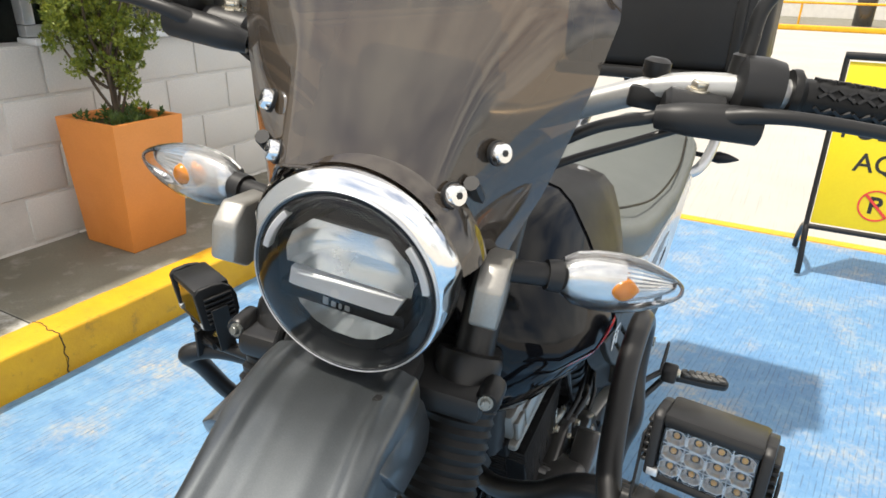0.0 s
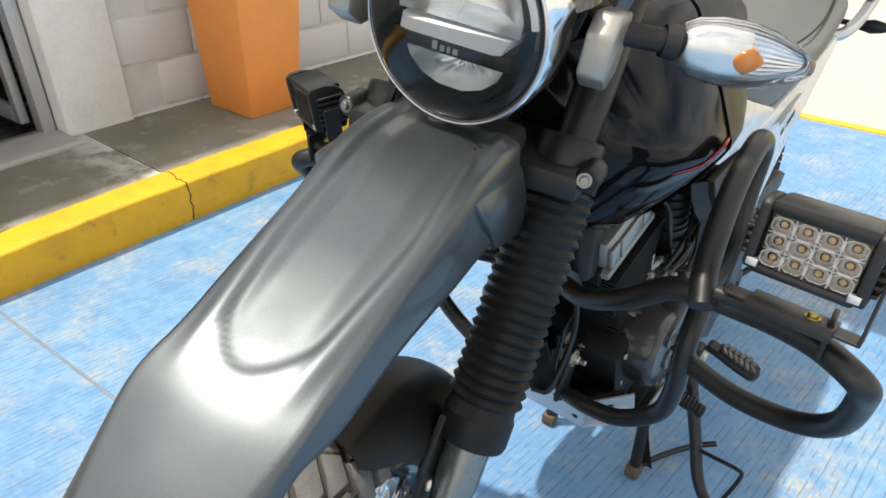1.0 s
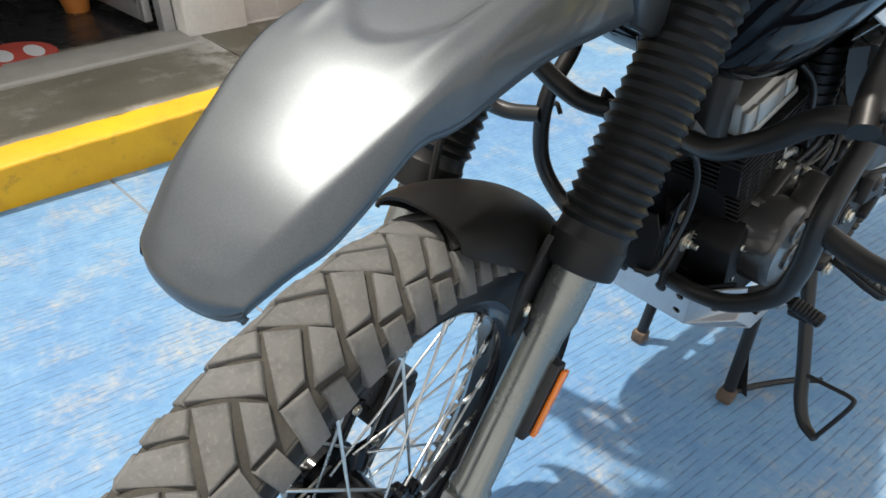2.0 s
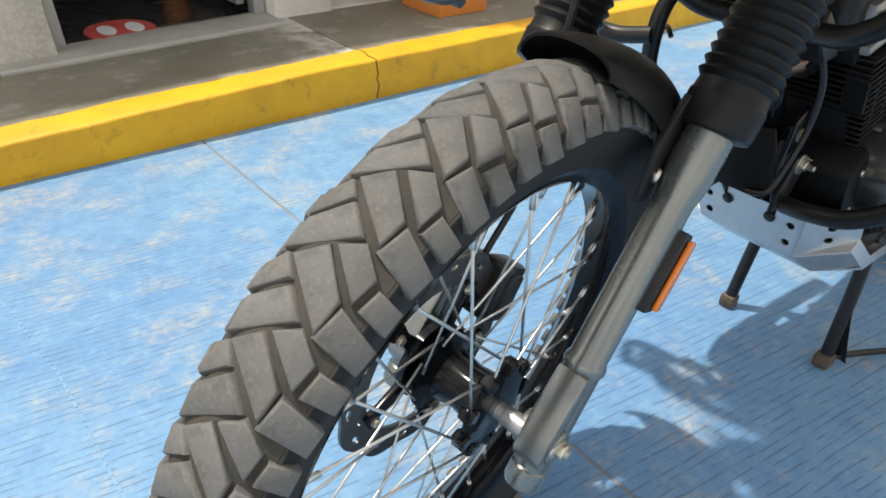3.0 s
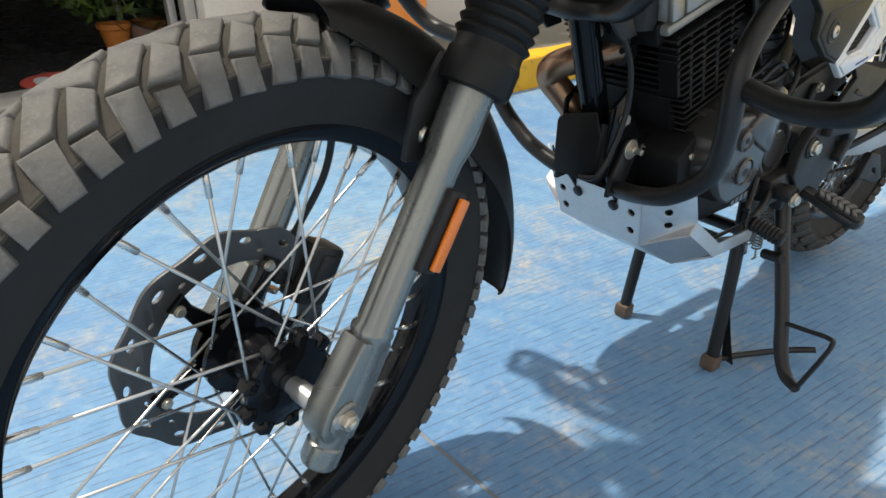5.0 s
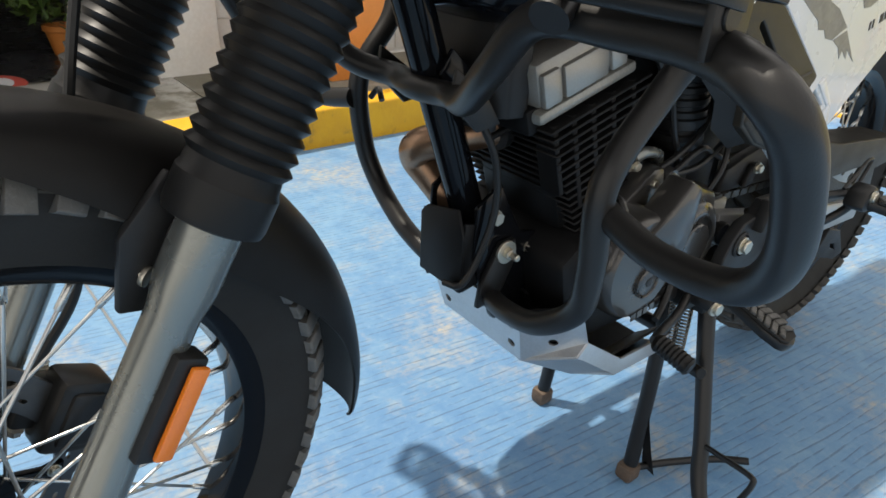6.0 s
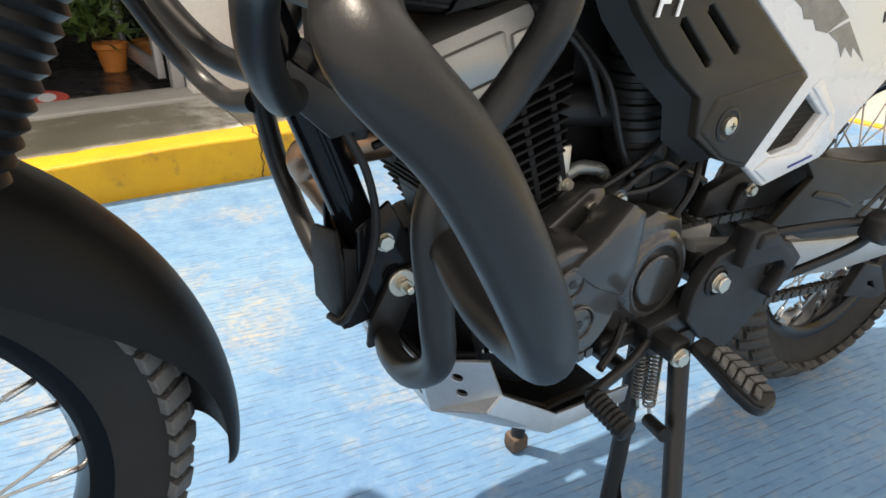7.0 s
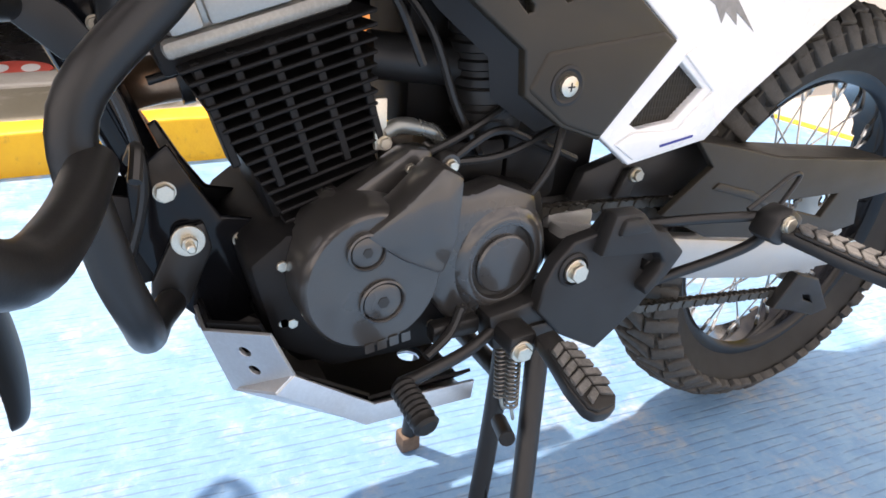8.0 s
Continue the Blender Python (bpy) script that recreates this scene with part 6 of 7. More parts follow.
mir = lambda p: (-p[0], p[1], p[2])
bms = [facet(mir(E_[0]), E_[0], E_[1], mir(E_[1]), [(0.10, 0.35), (0.10, 0.75), (0.90, 0.30), (0.90, 0.72)]), facet(mir(E_[1]), E_[1], E_[2], mir(E_[2]), [(0.15, 0.8), (0.85, 0.8)]), facet(mir(E_[2]), E_[2], E_[3], mir(E_[3]), [(0.61, 0.76), (0.39, 0.76)], hr=0.016)]
for f in (lambda p: p, mir):
    bms += [facet(f(E_[0]), f(O_[0]), f(O_[1]), f(E_[1]), [(0.5, 0.35), (0.5, 0.72)]), facet(f(E_[1]), f(B_[0]), f(B_[1]), f(E_[2])), facet(f(E_[2]), f(B_[1]), f(B_[2]), f(E_[3])),
            facet(f(E_[1]), f(B_[0]), f(tuple(Vector(B_[0]).lerp(Vector(O_[1]), 0.5))), f(O_[1])), facet(f(B_[0]), f(B_[1]), f(O_[2]), f(O_[1])), facet(f(B_[1]), f(B_[2]), f(O_[3]), f(O_[2]))]
skid = part("skid_plate", bms[0], ALU, bike, "folded aluminium skid plate with drilled holes", sharp=30)
for b in bms[1:]:
    part("plate_panel", b, ALU, skid, sharp=30)
# black sheets laid over the plate's inside stand in for its shade
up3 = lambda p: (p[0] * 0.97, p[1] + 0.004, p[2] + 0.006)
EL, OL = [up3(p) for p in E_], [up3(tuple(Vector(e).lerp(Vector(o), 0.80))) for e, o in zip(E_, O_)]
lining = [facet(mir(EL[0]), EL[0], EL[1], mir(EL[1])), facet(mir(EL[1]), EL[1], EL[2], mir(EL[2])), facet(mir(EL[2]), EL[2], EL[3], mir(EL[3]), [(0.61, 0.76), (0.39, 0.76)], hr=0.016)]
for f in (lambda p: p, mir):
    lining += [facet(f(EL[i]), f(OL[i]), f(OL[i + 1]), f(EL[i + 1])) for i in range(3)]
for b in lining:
    part("lining", b, FIN, skid, "black sheet painting shade inside the skid plate", sharp=30)
for x in (-0.035, 0.035):
    part("skid_bolt", lathe([(0.009, 0), (0.009, 0.003), (0.006, 0.005)], along((x, 0.533, 0.412), (0, -0.95, -0.3)), 18), BLACK_MT, skid)
part("belly_box", join(prism([(0.575, 0.43), (0.60, 0.37), (0.67, 0.335), (0.80, 0.352), (0.80, 0.40), (0.62, 0.45)], -0.052, 0.052, 0.008, "x")), FIN, bike)

# ---- crash guard and lamps ----
LOOP = [(0.0, 0.430, 0.700), (0.050, 0.435, 0.702), (0.104, 0.409, 0.713), (0.163, 0.381, 0.754), (0.216, 0.370, 0.798), (0.285, 0.371, 0.802), (0.344, 0.360, 0.802), (0.387, 0.345, 0.791), (0.396, 0.371, 0.757), (0.390, 0.408, 0.691), (0.356, 0.438, 0.646), (0.289, 0.454, 0.631), (0.221, 0.470, 0.639)]
UPR = [(0.248, 0.346, 0.804), (0.235, 0.383, 0.832), (0.223, 0.470, 0.878), (0.220, 0.543, 0.904), (0.220, 0.575, 0.884), (0.220, 0.564, 0.824), (0.228, 0.543, 0.772), (0.218, 0.521, 0.730), (0.220, 0.465, 0.667), (0.219, 0.468, 0.583), (0.203, 0.479, 0.526), (0.155, 0.483, 0.482), (0.103, 0.492, 0.463), (0.060, 0.507, 0.452)]
guard = part("crash_guard", join(tube([(-0.86 * x, y, z) for x, y, z in LOOP[:0:-1]] + LOOP, 0.0128, 20, 7)), BLACK_MT, bike, "matt black tubular crash guard with worn spots", sharp=60)
for s in (1, -1):
    mm = lambda p: p if s == 1 else (-0.86 * p[0] - (0.010 if 0.5 < p[2] < 0.65 else 0.0), p[1] + 0.020 * max(0.0, min(1.0, (0.74 - p[2]) * 10, (p[2] - 0.45) * 50)), p[2])
    part("guard_upright", tube([mm(p) for p in UPR], 0.0128, 18, 7), BLACK_MT, guard, sharp=60)
    part("weld_bead", tube([mm((0.232, 0.488, 0.630)), mm((0.216, 0.492, 0.644)), mm((0.200, 0.488, 0.632))], 0.004, 8), BLACK_MT, guard)
    part("guard_foot", prism([(0.490, 0.440), (0.522, 0.442), (0.548, 0.496), (0.543, 0.521), (0.520, 0.519), (0.494, 0.470)], *sorted((s * 0.045, s * 0.053)), 0.002, "x"), BLACK_MT, guard)
    part("guard_tab", prism([(0.43, 0.73), (0.47, 0.70), (0.49, 0.67), (0.46, 0.665), (0.425, 0.70)], *sorted((s * 0.060, s * 0.066)), 0.002, "x"), BLACK_MT, guard)
    part("rust_spot", moved(lathe([(1, -0.4), (0.9, 0.3), (0.4, 1.0)], None, 14), along(mm((0.326, 0.372, 0.8140)), (0, 0.5, 1)) @ Matrix.Diagonal((0.013, 0.008, 0.0020, 1))), RUSTY, guard)

    part("lamp_post", box(*sorted((mm((0.3495, 0, 0))[0], mm((0.3545, 0, 0))[0])), 0.338, 0.370, 0.800, 0.838, 0.001), BLACK_MT, guard)
    part("lamp_mount_bar", strut(mm((0.255, 0.350, 0.8225)), mm((0.356, 0.352, 0.820)), 0.0075, 14), BLACK_MT, guard)
    # work lamp on the guard
    PC = Vector((0.322, 0.357, 0.894) if s == 1 else (-0.300, 0.357, 0.884))
    LM = Matrix.Translation(PC) @ Matrix.Rotation(radians(-5 if s == 1 else -20), 4, "Z") @ Matrix.Rotation(radians(-11 if s == 1 else 6), 4, "X") @ Matrix.Rotation(radians(90), 4, "X") @ Matrix.Scale(0.80 if s == 1 else 0.72, 4)   # local x left, y up, z forward
    lamp = part("led_lamp", box(-0.050, 0.050, -0.038, 0.038, -0.030, 0.018, 0.004), BLACK_MT, bike, "square black LED work lamp with twelve lenses", LM)
    part("top_rail", box(-0.052, 0.052, 0.026, 0.042, -0.034, 0.030, 0.006), BLACK_MT, lamp, m=LM)
    part("bottom_rail", box(-0.052, 0.052, -0.042, -0.030, -0.034, 0.028, 0.005), BLACK_MT, lamp, m=LM)
    for e in (1, -1):
        for i in range(6):
            part("cooling_fin", box(*sorted((e * 0.058, e * 0.0665)), -0.026 + 0.0095 * i, -0.0215 + 0.0095 * i, -0.030, 0.020, 0.001, 1), BLACK_PL, lamp, m=LM)
        part("end_plate", (prism([(-0.040, -0.030), (-0.018, -0.040), (0.012, -0.040), (0.030, -0.034), (0.041, -0.020), (0.045, 0.000), (0.044, 0.024), (0.036, 0.033), (-0.034, 0.030), (-0.040, 0.020)], *sorted((e * 0.049, e * 0.060)), 0.003, "x")), BLACK_PL, lamp, m=LM)
        part("corner_clip", box(*sorted((e * 0.044, e * 0.056)), -0.034, -0.025, 0.022, 0.031, 0.001), ALU, lamp, m=LM)
    part("lamp_front", box(-0.047, 0.047, -0.030, 0.027, 0.014, 0.017), CUP, lamp, m=LM)
    for r in range(3):
        for c in range(4):
            px, py = -0.0345 + 0.023 * c, -0.0205 + 0.0185 * r
            cell = Matrix.Translation((px, py, 0.017))
            dish = [[(k * w * sx2, k2 * h * sx2, z) for k, k2 in ((-1, -0.55), (-0.55, -1), (0.55, -1), (1, -0.55), (1, 0.55), (0.55, 1), (-0.55, 1), (-1, 0.55))] for w, h, z, sx2 in ((0.0108, 0.0086, 0.0085, 1.0), (0.0100, 0.0079, 0.0085, 1.0), (0.0080, 0.0064, 0.0035, 1.0), (0.0048, 0.0042, 0.0008, 1.0))]
            part("lens_cup", moved(loft(dish, False), cell), CUP, lamp, m=LM, sharp=20)
            part("led_chip", moved(lathe([(0.0034, 0.0008), (0.0030, 0.0024), (0.0015, 0.0032)], None, 12), cell), LED_YEL, lamp, m=LM)
    for c in range(3):
        part("cell_wall", box(-0.0235 + 0.023 * c, -0.0225 + 0.023 * c, -0.030, 0.027, 0.017, 0.0255), CUP, lamp, m=LM)
    for r in range(2):
        part("cell_wall", box(-0.046, 0.046, -0.0118 + 0.0185 * r, -0.0108 + 0.0185 * r, 0.017, 0.0255), CUP, lamp, m=LM)
    part("front_glass", box(-0.047, 0.047, -0.030, 0.027, 0.0265, 0.0275), LENS, lamp, "clear lamp glass", LM)
    part("bracket_pad", box(-0.045, 0.045, -0.088, -0.0745, -0.022, 0.020, 0.001), BLACK_MT, lamp, m=LM)
    part("lamp_bracket", moved(prism([(-0.071, -0.0815), (0.071, -0.0815), (0.071, 0.004), (0.0675, 0.004), (0.0675, -0.078), (-0.0675, -0.078), (-0.0675, 0.004), (-0.071, 0.004)], -0.016, 0.014, 0.0008, "z", 1), Matrix.Identity(4)), BLACK_MT, lamp, "black U-shaped lamp bracket", LM)
    part("bracket_bolt", join(hexbolt((0.02, -0.0745, -0.002), (0, 1, 0), 0.006, 0.005, 0.009)), worn("brass_bolt", (0.5, 0.38, 0.12), 0.35, 0.9), lamp, m=LM)

# ---- swingarm, chain and shock ----
part("swingarm", join(*[prism([(0.90, 0.485), (1.09, 0.441), (1.25, 0.410), (1.47, 0.378), (1.47, 0.332), (1.28, 0.344), (1.13, 0.374), (0.90, 0.43)], *sorted((s * 0.085, s * 0.112)), 0.005, "x") for s in (1, -1)], box(-0.085, 0.085, 0.90, 0.97, 0.435, 0.49, 0.01)), ALU_SAT, bike, "silver box section swingarm")
part("inner_fender", prism([(0.930, 0.500), (0.943, 0.535), (0.992, 0.548), (1.059, 0.560), (1.127, 0.564), (1.163, 0.515), (1.089, 0.488), (1.00, 0.495)], 0.066, 0.084, 0.004, "x"), BLACK_PL, bike, "black inner rear fender")
part("fender_rib", prism([(0.985, 0.500), (1.000, 0.535), (1.020, 0.535), (1.010, 0.500)], 0.083, 0.094, 0.004, "x"), BLACK_PL, bike)
CG = [(1.047, 0.481), (1.116, 0.533), (1.082, 0.566), (1.149, 0.552), (1.244, 0.530), (1.52, 0.498), (1.56, 0.480), (1.54, 0.450), (1.456, 0.447), (1.47, 0.405), (1.40, 0.398), (1.242, 0.420), (1.132, 0.440)]
cgh = [[(1.251, 0.471), (1.403, 0.465), (1.376, 0.427), (1.306, 0.447)]]
cguard = part("chain_guard", sheet(CG, cgh, 0.006, frame_of((0.112, 0, 0), (0, 1, 0), (0, 0, 1)), 0.002), PANEL_G, bike, "matt black chain guard")
part("guard_top", prism([(1.082, 0.568), (1.149, 0.555), (1.244, 0.533), (1.52, 0.501), (1.52, 0.494), (1.244, 0.526), (1.149, 0.548), (1.090, 0.560)], 0.045, 0.1115, 0, "x"), PANEL_G, cguard)
part("guard_rib", prism([(1.13, 0.512), (1.20, 0.492), (1.24, 0.470), (1.235, 0.466), (1.19, 0.484), (1.12, 0.505)], 0.117, 0.1195, 0.001, "x"), PANEL_G, cguard)
part("shock", join(lathe([(0.03, 0), (0.03, 0.02), (0.018, 0.022), (0.018, 0.2)], along((0, 0.93, 0.50), (0, 0.25, 1)), 20), spring((0, 0.935, 0.52), (0, 0.98, 0.70), 0.032, 0.006, 7)), BLACK_MT, bike, "black rear shock with its spring")
part("pivot_parts", join(strut((-0.12, 0.905, 0.455), (0.12, 0.905, 0.455), 0.018)), BLACK_MT, bike)
part("pivot_bolt", hexbolt((0.097, 1.009, 0.529), (1, 0, 0), 0.007, 0.006, 0.009), ZINC, bike)
part("sprocket", sheet([((0.083 + 0.006 * (i % 2)) * math.cos(2 * math.pi * i / 84), (0.083 + 0.006 * (i % 2)) * math.sin(2 * math.pi * i / 84)) for i in range(84)], [disc_pts(0.055 * math.cos(a), 0.055 * math.sin(a), 0.012, 14) for a in (2 * math.pi * k / 6 for k in range(6))] + [disc_pts(0, 0, 0.02, 20)], 0.005), ALU_SAT, rwheel, "steel rear sprocket", RB @ Matrix.Translation((0, 0, 0.064)))
part("rear_axle", lathe([(0.010, -0.13), (0.010, 0.12), (0.014, 0.121), (0.014, 0.13)], None, 20), ZINC, rwheel, m=RB)
chain = part("chain", join(strut((0.064, 0.83, 0.469), (0.064, 0.83, 0.47), 0.028, 24)), CHAIN, bike, "oily drive chain")
lk = finish(join(*[moved(prism([(-0.0085, -0.0056), (-0.004, -0.0064), (0.0, -0.0046), (0.004, -0.0064), (0.0085, -0.0056), (0.0110, 0), (0.0085, 0.0056), (0.004, 0.0064), (0.0, 0.0046), (-0.004, 0.0064), (-0.0085, 0.0056), (-0.0110, 0)], x, x + 0.0016, 0, "x"), Matrix.Identity(4)) for x in (-0.0068, 0.0052)], lathe([(0.004, -0.007), (0.004, 0.007)], Matrix.Translation((0, -0.0063, 0)) @ Matrix.Rotation(radians(90), 4, "Y"), 8)), "chain_link", CHAIN, 40)
runs = [((0.845, 0.494), (1.40, 0.458)), ((0.83, 0.435), (1.09, 0.318)), ((1.09, 0.318), (1.42, 0.272))]
for a, b in runs:
    a, b = Vector((0.072, *a)), Vector((0.072, *b))
    nlk = int((b - a).length / 0.0127)
    ang = math.atan2(b.z - a.z, b.y - a.y)
    for i in range(nlk):
        put(new("chain_link", lk), chain, Matrix.Translation(a + (b - a) * ((i + 0.5) / nlk)) @ Matrix.Rotation(ang, 4, "X") @ Matrix.Translation((0.0016 * (i % 2), 0, 0)))
part("chain_guide", sheet([(1.380, 0.262), (1.415, 0.312), (1.475, 0.292), (1.530, 0.226), (1.495, 0.222), (1.420, 0.250)], [[(1.44, 0.275), (1.468, 0.268), (1.492, 0.240), (1.45, 0.258)]], 0.012, frame_of((0.086, 0, 0), (0, 1, 0), (0, 0, 1)), 0.003), BLACK_PL, bike, "black lower chain guide")

# ---- pegs, pedals and stands ----
hg = [(0.860, 0.470), (0.880, 0.490), (0.911, 0.495), (0.926, 0.514), (0.962, 0.512), (0.990, 0.488), (1.006, 0.485), (1.036, 0.456), (1.020, 0.430), (0.985, 0.390), (0.934, 0.352), (0.880, 0.384), (0.846, 0.420), (0.850, 0.448)]
hook = [(0.902, 0.478), (0.913, 0.523), (0.950, 0.522), (0.976, 0.497), (0.991, 0.494), (1.025, 0.464), (1.008, 0.439), (0.981, 0.415), (0.974, 0.427), (0.988, 0.443), (0.997, 0.455), (0.985, 0.469)]
heel = part("heel_guard", sheet(hg, [[(0.976, 0.460), (0.996, 0.452), (0.989, 0.435), (0.977, 0.442)]], 0.012, frame_of((0.150, 0, 0), (0, 1, 0), (0, 0, 1)), 0.003), BLACK_PL, bike, "black heel guard plate with a raised hook")
part("heel_hook", prism(hook, 0.154, 0.175, 0.004, "x"), BLACK_PL, heel)
part("hook_step", prism([(0.917, 0.500), (0.922, 0.519), (0.947, 0.518), (0.966, 0.499)], 0.170, 0.181, 0.005, "x"), BLACK_PL, heel)
part("bolt_boss", ring_lathe([(0.019, -0.006), (0.019, 0.001), (0.016, 0.003), (0.0145, -0.002), (0.0145, -0.006)], along((0.160, 0.881, 0.462), (1, 0, 0)), 32), BLACK_PL, heel)
part("heel_bolt", hexbolt((0.164, 0.881, 0.462), (1, 0, 0), 0.0105, 0.008, 0.0130), ZINC, heel)
pegm = part("footpeg_bracket", join(prism([(0.79, 0.42), (0.83, 0.425), (0.90, 0.44), (0.92, 0.40), (0.86, 0.375), (0.80, 0.375)], 0.115, 0.150, 0.005, "x"), box(0.13, 0.182, 0.797, 0.832, 0.388, 0.412, 0.008)), BLACK_MT, bike, "black footpeg bracket")
part("pedal_bolt", hexbolt((0.183, 0.811, 0.394), (1, -0.1, 0), 0.009, 0.006, 0.012), ZINC, pegm)


PEG_TOP = worn("scuffed_peg_rubber", (0.105, 0.103, 0.098), 0.6, grain=300, stain=90, amount=0.8, relief=0.3, dark=0.3)
SPRING = worn("dark_spring_steel", (0.26, 0.25, 0.23), 0.38, 0.8, grain=300, amount=0.4)


def peg(root, tip, w, th, label):
    root, tip = Vector(root), Vector(tip)
    d = tip - root
    m = frame_of(root, d, (0, 1, 0))
    L = d.length
    tongue = [(-0.010, 0.62 * w), (L * 0.30, 0.80 * w), (L * 0.62, w), (L - 0.006, 0.94 * w), (L + 0.003, 0.62 * w), (L + 0.006, 0.0)]
    p = part("footpeg", moved(prism(tongue + [(x, -y) for x, y in tongue[-2::-1]], -th - 0.015, -th, 0.004, "z"), m), BLACK_MT, bike, label)
    part("pad_base", moved(prism([(0.010, 0.66 * w), (L * 0.6, 0.90 * w), (L - 0.006, 0.84 * w), (L + 0.001, 0.5 * w), (L + 0.001, -0.5 * w), (L - 0.006, -0.84 * w), (L * 0.6, -0.90 * w), (0.010, -0.66 * w)], -th, -0.001, 0.001, "z", 1), m), RUBBER_D, p)
    n = 6
    for i in range(n):
        x0 = 0.010 + i * (L - 0.020) / n
        dx = (L - 0.020) / n * 0.80
        ww = (0.66 + 0.24 * min(1.0, x0 / (L * 0.6)) if i < n - 1 else 0.66) * w
        for sg in (1, -1):
            part("rubber_lug", moved(prism([(x0, sg * 0.0008), (x0 + dx, sg * 0.0008), (x0 + dx + 0.006, sg * ww), (x0 + 0.006, sg * ww)], -0.001, 0.0035, 0.0010, "z", 1), m), PEG_TOP, p, "scuffed grey rubber lug")
    return p


peg((0.195, 0.836, 0.415), (0.276, 0.842, 0.388), 0.020, 0.005, "black footpeg with a rubber herringbone top")
rp = peg((0.225, 1.115, 0.506), (0.325, 1.165, 0.488), 0.017, 0.005, "folding passenger footpeg with a rubber top")
part("peg_hanger", join(tube([(0.122, 0.955, 0.479), (0.14, 1.000, 0.487), (0.17, 1.06, 0.497), (0.205, 1.115, 0.507)], 0.0062, 12, 5), tube([(0.128, 1.010, 0.392), (0.14, 1.036, 0.409), (0.17, 1.085, 0.440), (0.192, 1.112, 0.466), (0.208, 1.115, 0.494)], 0.0066, 12, 5),
                          prism([(1.086, 0.490), (1.096, 0.515), (1.118, 0.522), (1.140, 0.508), (1.130, 0.486), (1.110, 0.478)], 0.196, 0.228, 0.006, "x"),
                          tube([(0.195, 1.084, 0.514), (0.195, 1.115, 0.531), (0.195, 1.144, 0.547), (0.195, 1.159, 0.543), (0.195, 1.136, 0.508)], 0.0028, 8)), BLACK_MT, bike, "black tubular passenger peg hanger")
part("peg_pivot", hexbolt((0.229, 1.108, 0.507), (1, 0, 0), 0.009, 0.005), ZINC, rp)
sl = part("shift_lever", tube([(0.145, 0.80, 0.40), (0.158, 0.76, 0.392), (0.168, 0.71, 0.388), (0.178, 0.680, 0.392)], 0.0065, 12), BLACK_MT, bike, "black gear shift lever")
part("shift_rubber", lathe([(0.009, 0)] + [(0.0115 + 0.0012 * (i % 2), 0.003 + 0.003 * i) for i in range(15)] + [(0.0125, 0.050), (0.009, 0.053)], along((0.180, 0.679, 0.394), (0.055, 0.003, -0.012)), 20), GAITER, sl, "ribbed rubber shift pad")
part("shift_link", join(tube([(0.135, 0.765, 0.43), (0.14, 0.75, 0.405), (0.15, 0.72, 0.392)], 0.005, 8), box(0.118, 0.135, 0.735, 0.79, 0.392, 0.412, 0.004)), BLACK_MT, sl)
cs = part("centre_stand", join(tube([(0.085, 0.862, 0.345), (0.10, 0.845, 0.20), (0.111, 0.825, 0.03)], 0.0125, 14, 6), tube([(-0.085, 0.862, 0.345), (-0.10, 0.85, 0.20), (-0.112, 0.84, 0.03)], 0.0125, 14, 6), strut((-0.09, 0.856, 0.29), (0.09, 0.856, 0.29), 0.012),
                               loft([[(0.113 + t * 0.004 + a, 0.835 + 0.012 * t + 0.01 * t * t, 0.15 - 0.14 * t + b) for a, b in ((-0.002, 0), (0.002, 0), (0.002 + 0.022 * t, -0.004), (-0.002 + 0.022 * t, -0.004))] for t in (0, 0.3, 0.6, 0.85, 1)]),
                               tube([(0.118, 0.84, 0.018), (0.145, 0.90, 0.016), (0.19, 0.965, 0.022), (0.232, 0.995, 0.034)], 0.0065, 10)), BLACK_MT, bike, "black centre stand standing on the ground")
for x, y in ((0.111, 0.823), (-0.113, 0.84)):
    part("stand_foot", box(x - 0.016, x + 0.016, y - 0.018, y + 0.016, 0.0, 0.032, 0.007), RUSTY, cs, "rusty worn stand foot")
part("stand_spring", join(spring((0.112, 0.835, 0.385), (0.112, 0.845, 0.275), 0.0075, 0.0016, 18), spring((0.128, 0.842, 0.38), (0.128, 0.85, 0.27), 0.0075, 0.0016, 18)), SPRING, bike, "steel stand return springs")
part("spring_hook", join(tube([(0.112, 0.845, 0.275), (0.112, 0.85, 0.255), (0.105, 0.86, 0.245)], 0.0022, 8), tube([(0.128, 0.85, 0.27), (0.128, 0.855, 0.25), (0.12, 0.862, 0.24)], 0.0022, 8)), ZINC, bike)
ss = part("side_stand", join(tube([(0.145, 0.862, 0.37), (0.170, 0.845, 0.30), (0.215, 0.812, 0.19), (0.238, 0.790, 0.135), (0.262, 0.772, 0.105), (0.290, 0.752, 0.103)], [0.013, 0.0125, 0.012, 0.012, 0.011, 0.008], 14, 6)), BLACK_MT, bike, "black side stand swung off the ground")
part("stand_loop", tube([(0.222, 0.806, 0.178), (0.262, 0.794, 0.190), (0.304, 0.781, 0.202), (0.312, 0.776, 0.196), (0.306, 0.768, 0.165), (0.290, 0.754, 0.106)], 0.0042, 8), BLACK_MT, ss, "bent wire stand foot")
part("stand_pivot", join(box(0.118, 0.155, 0.838, 0.878, 0.355, 0.40, 0.006)), BLACK_MT, ss)
part("stand_stub", strut((0.158, 0.812, 0.285), (0.195, 0.798, 0.295), 0.009), GAITER, ss)

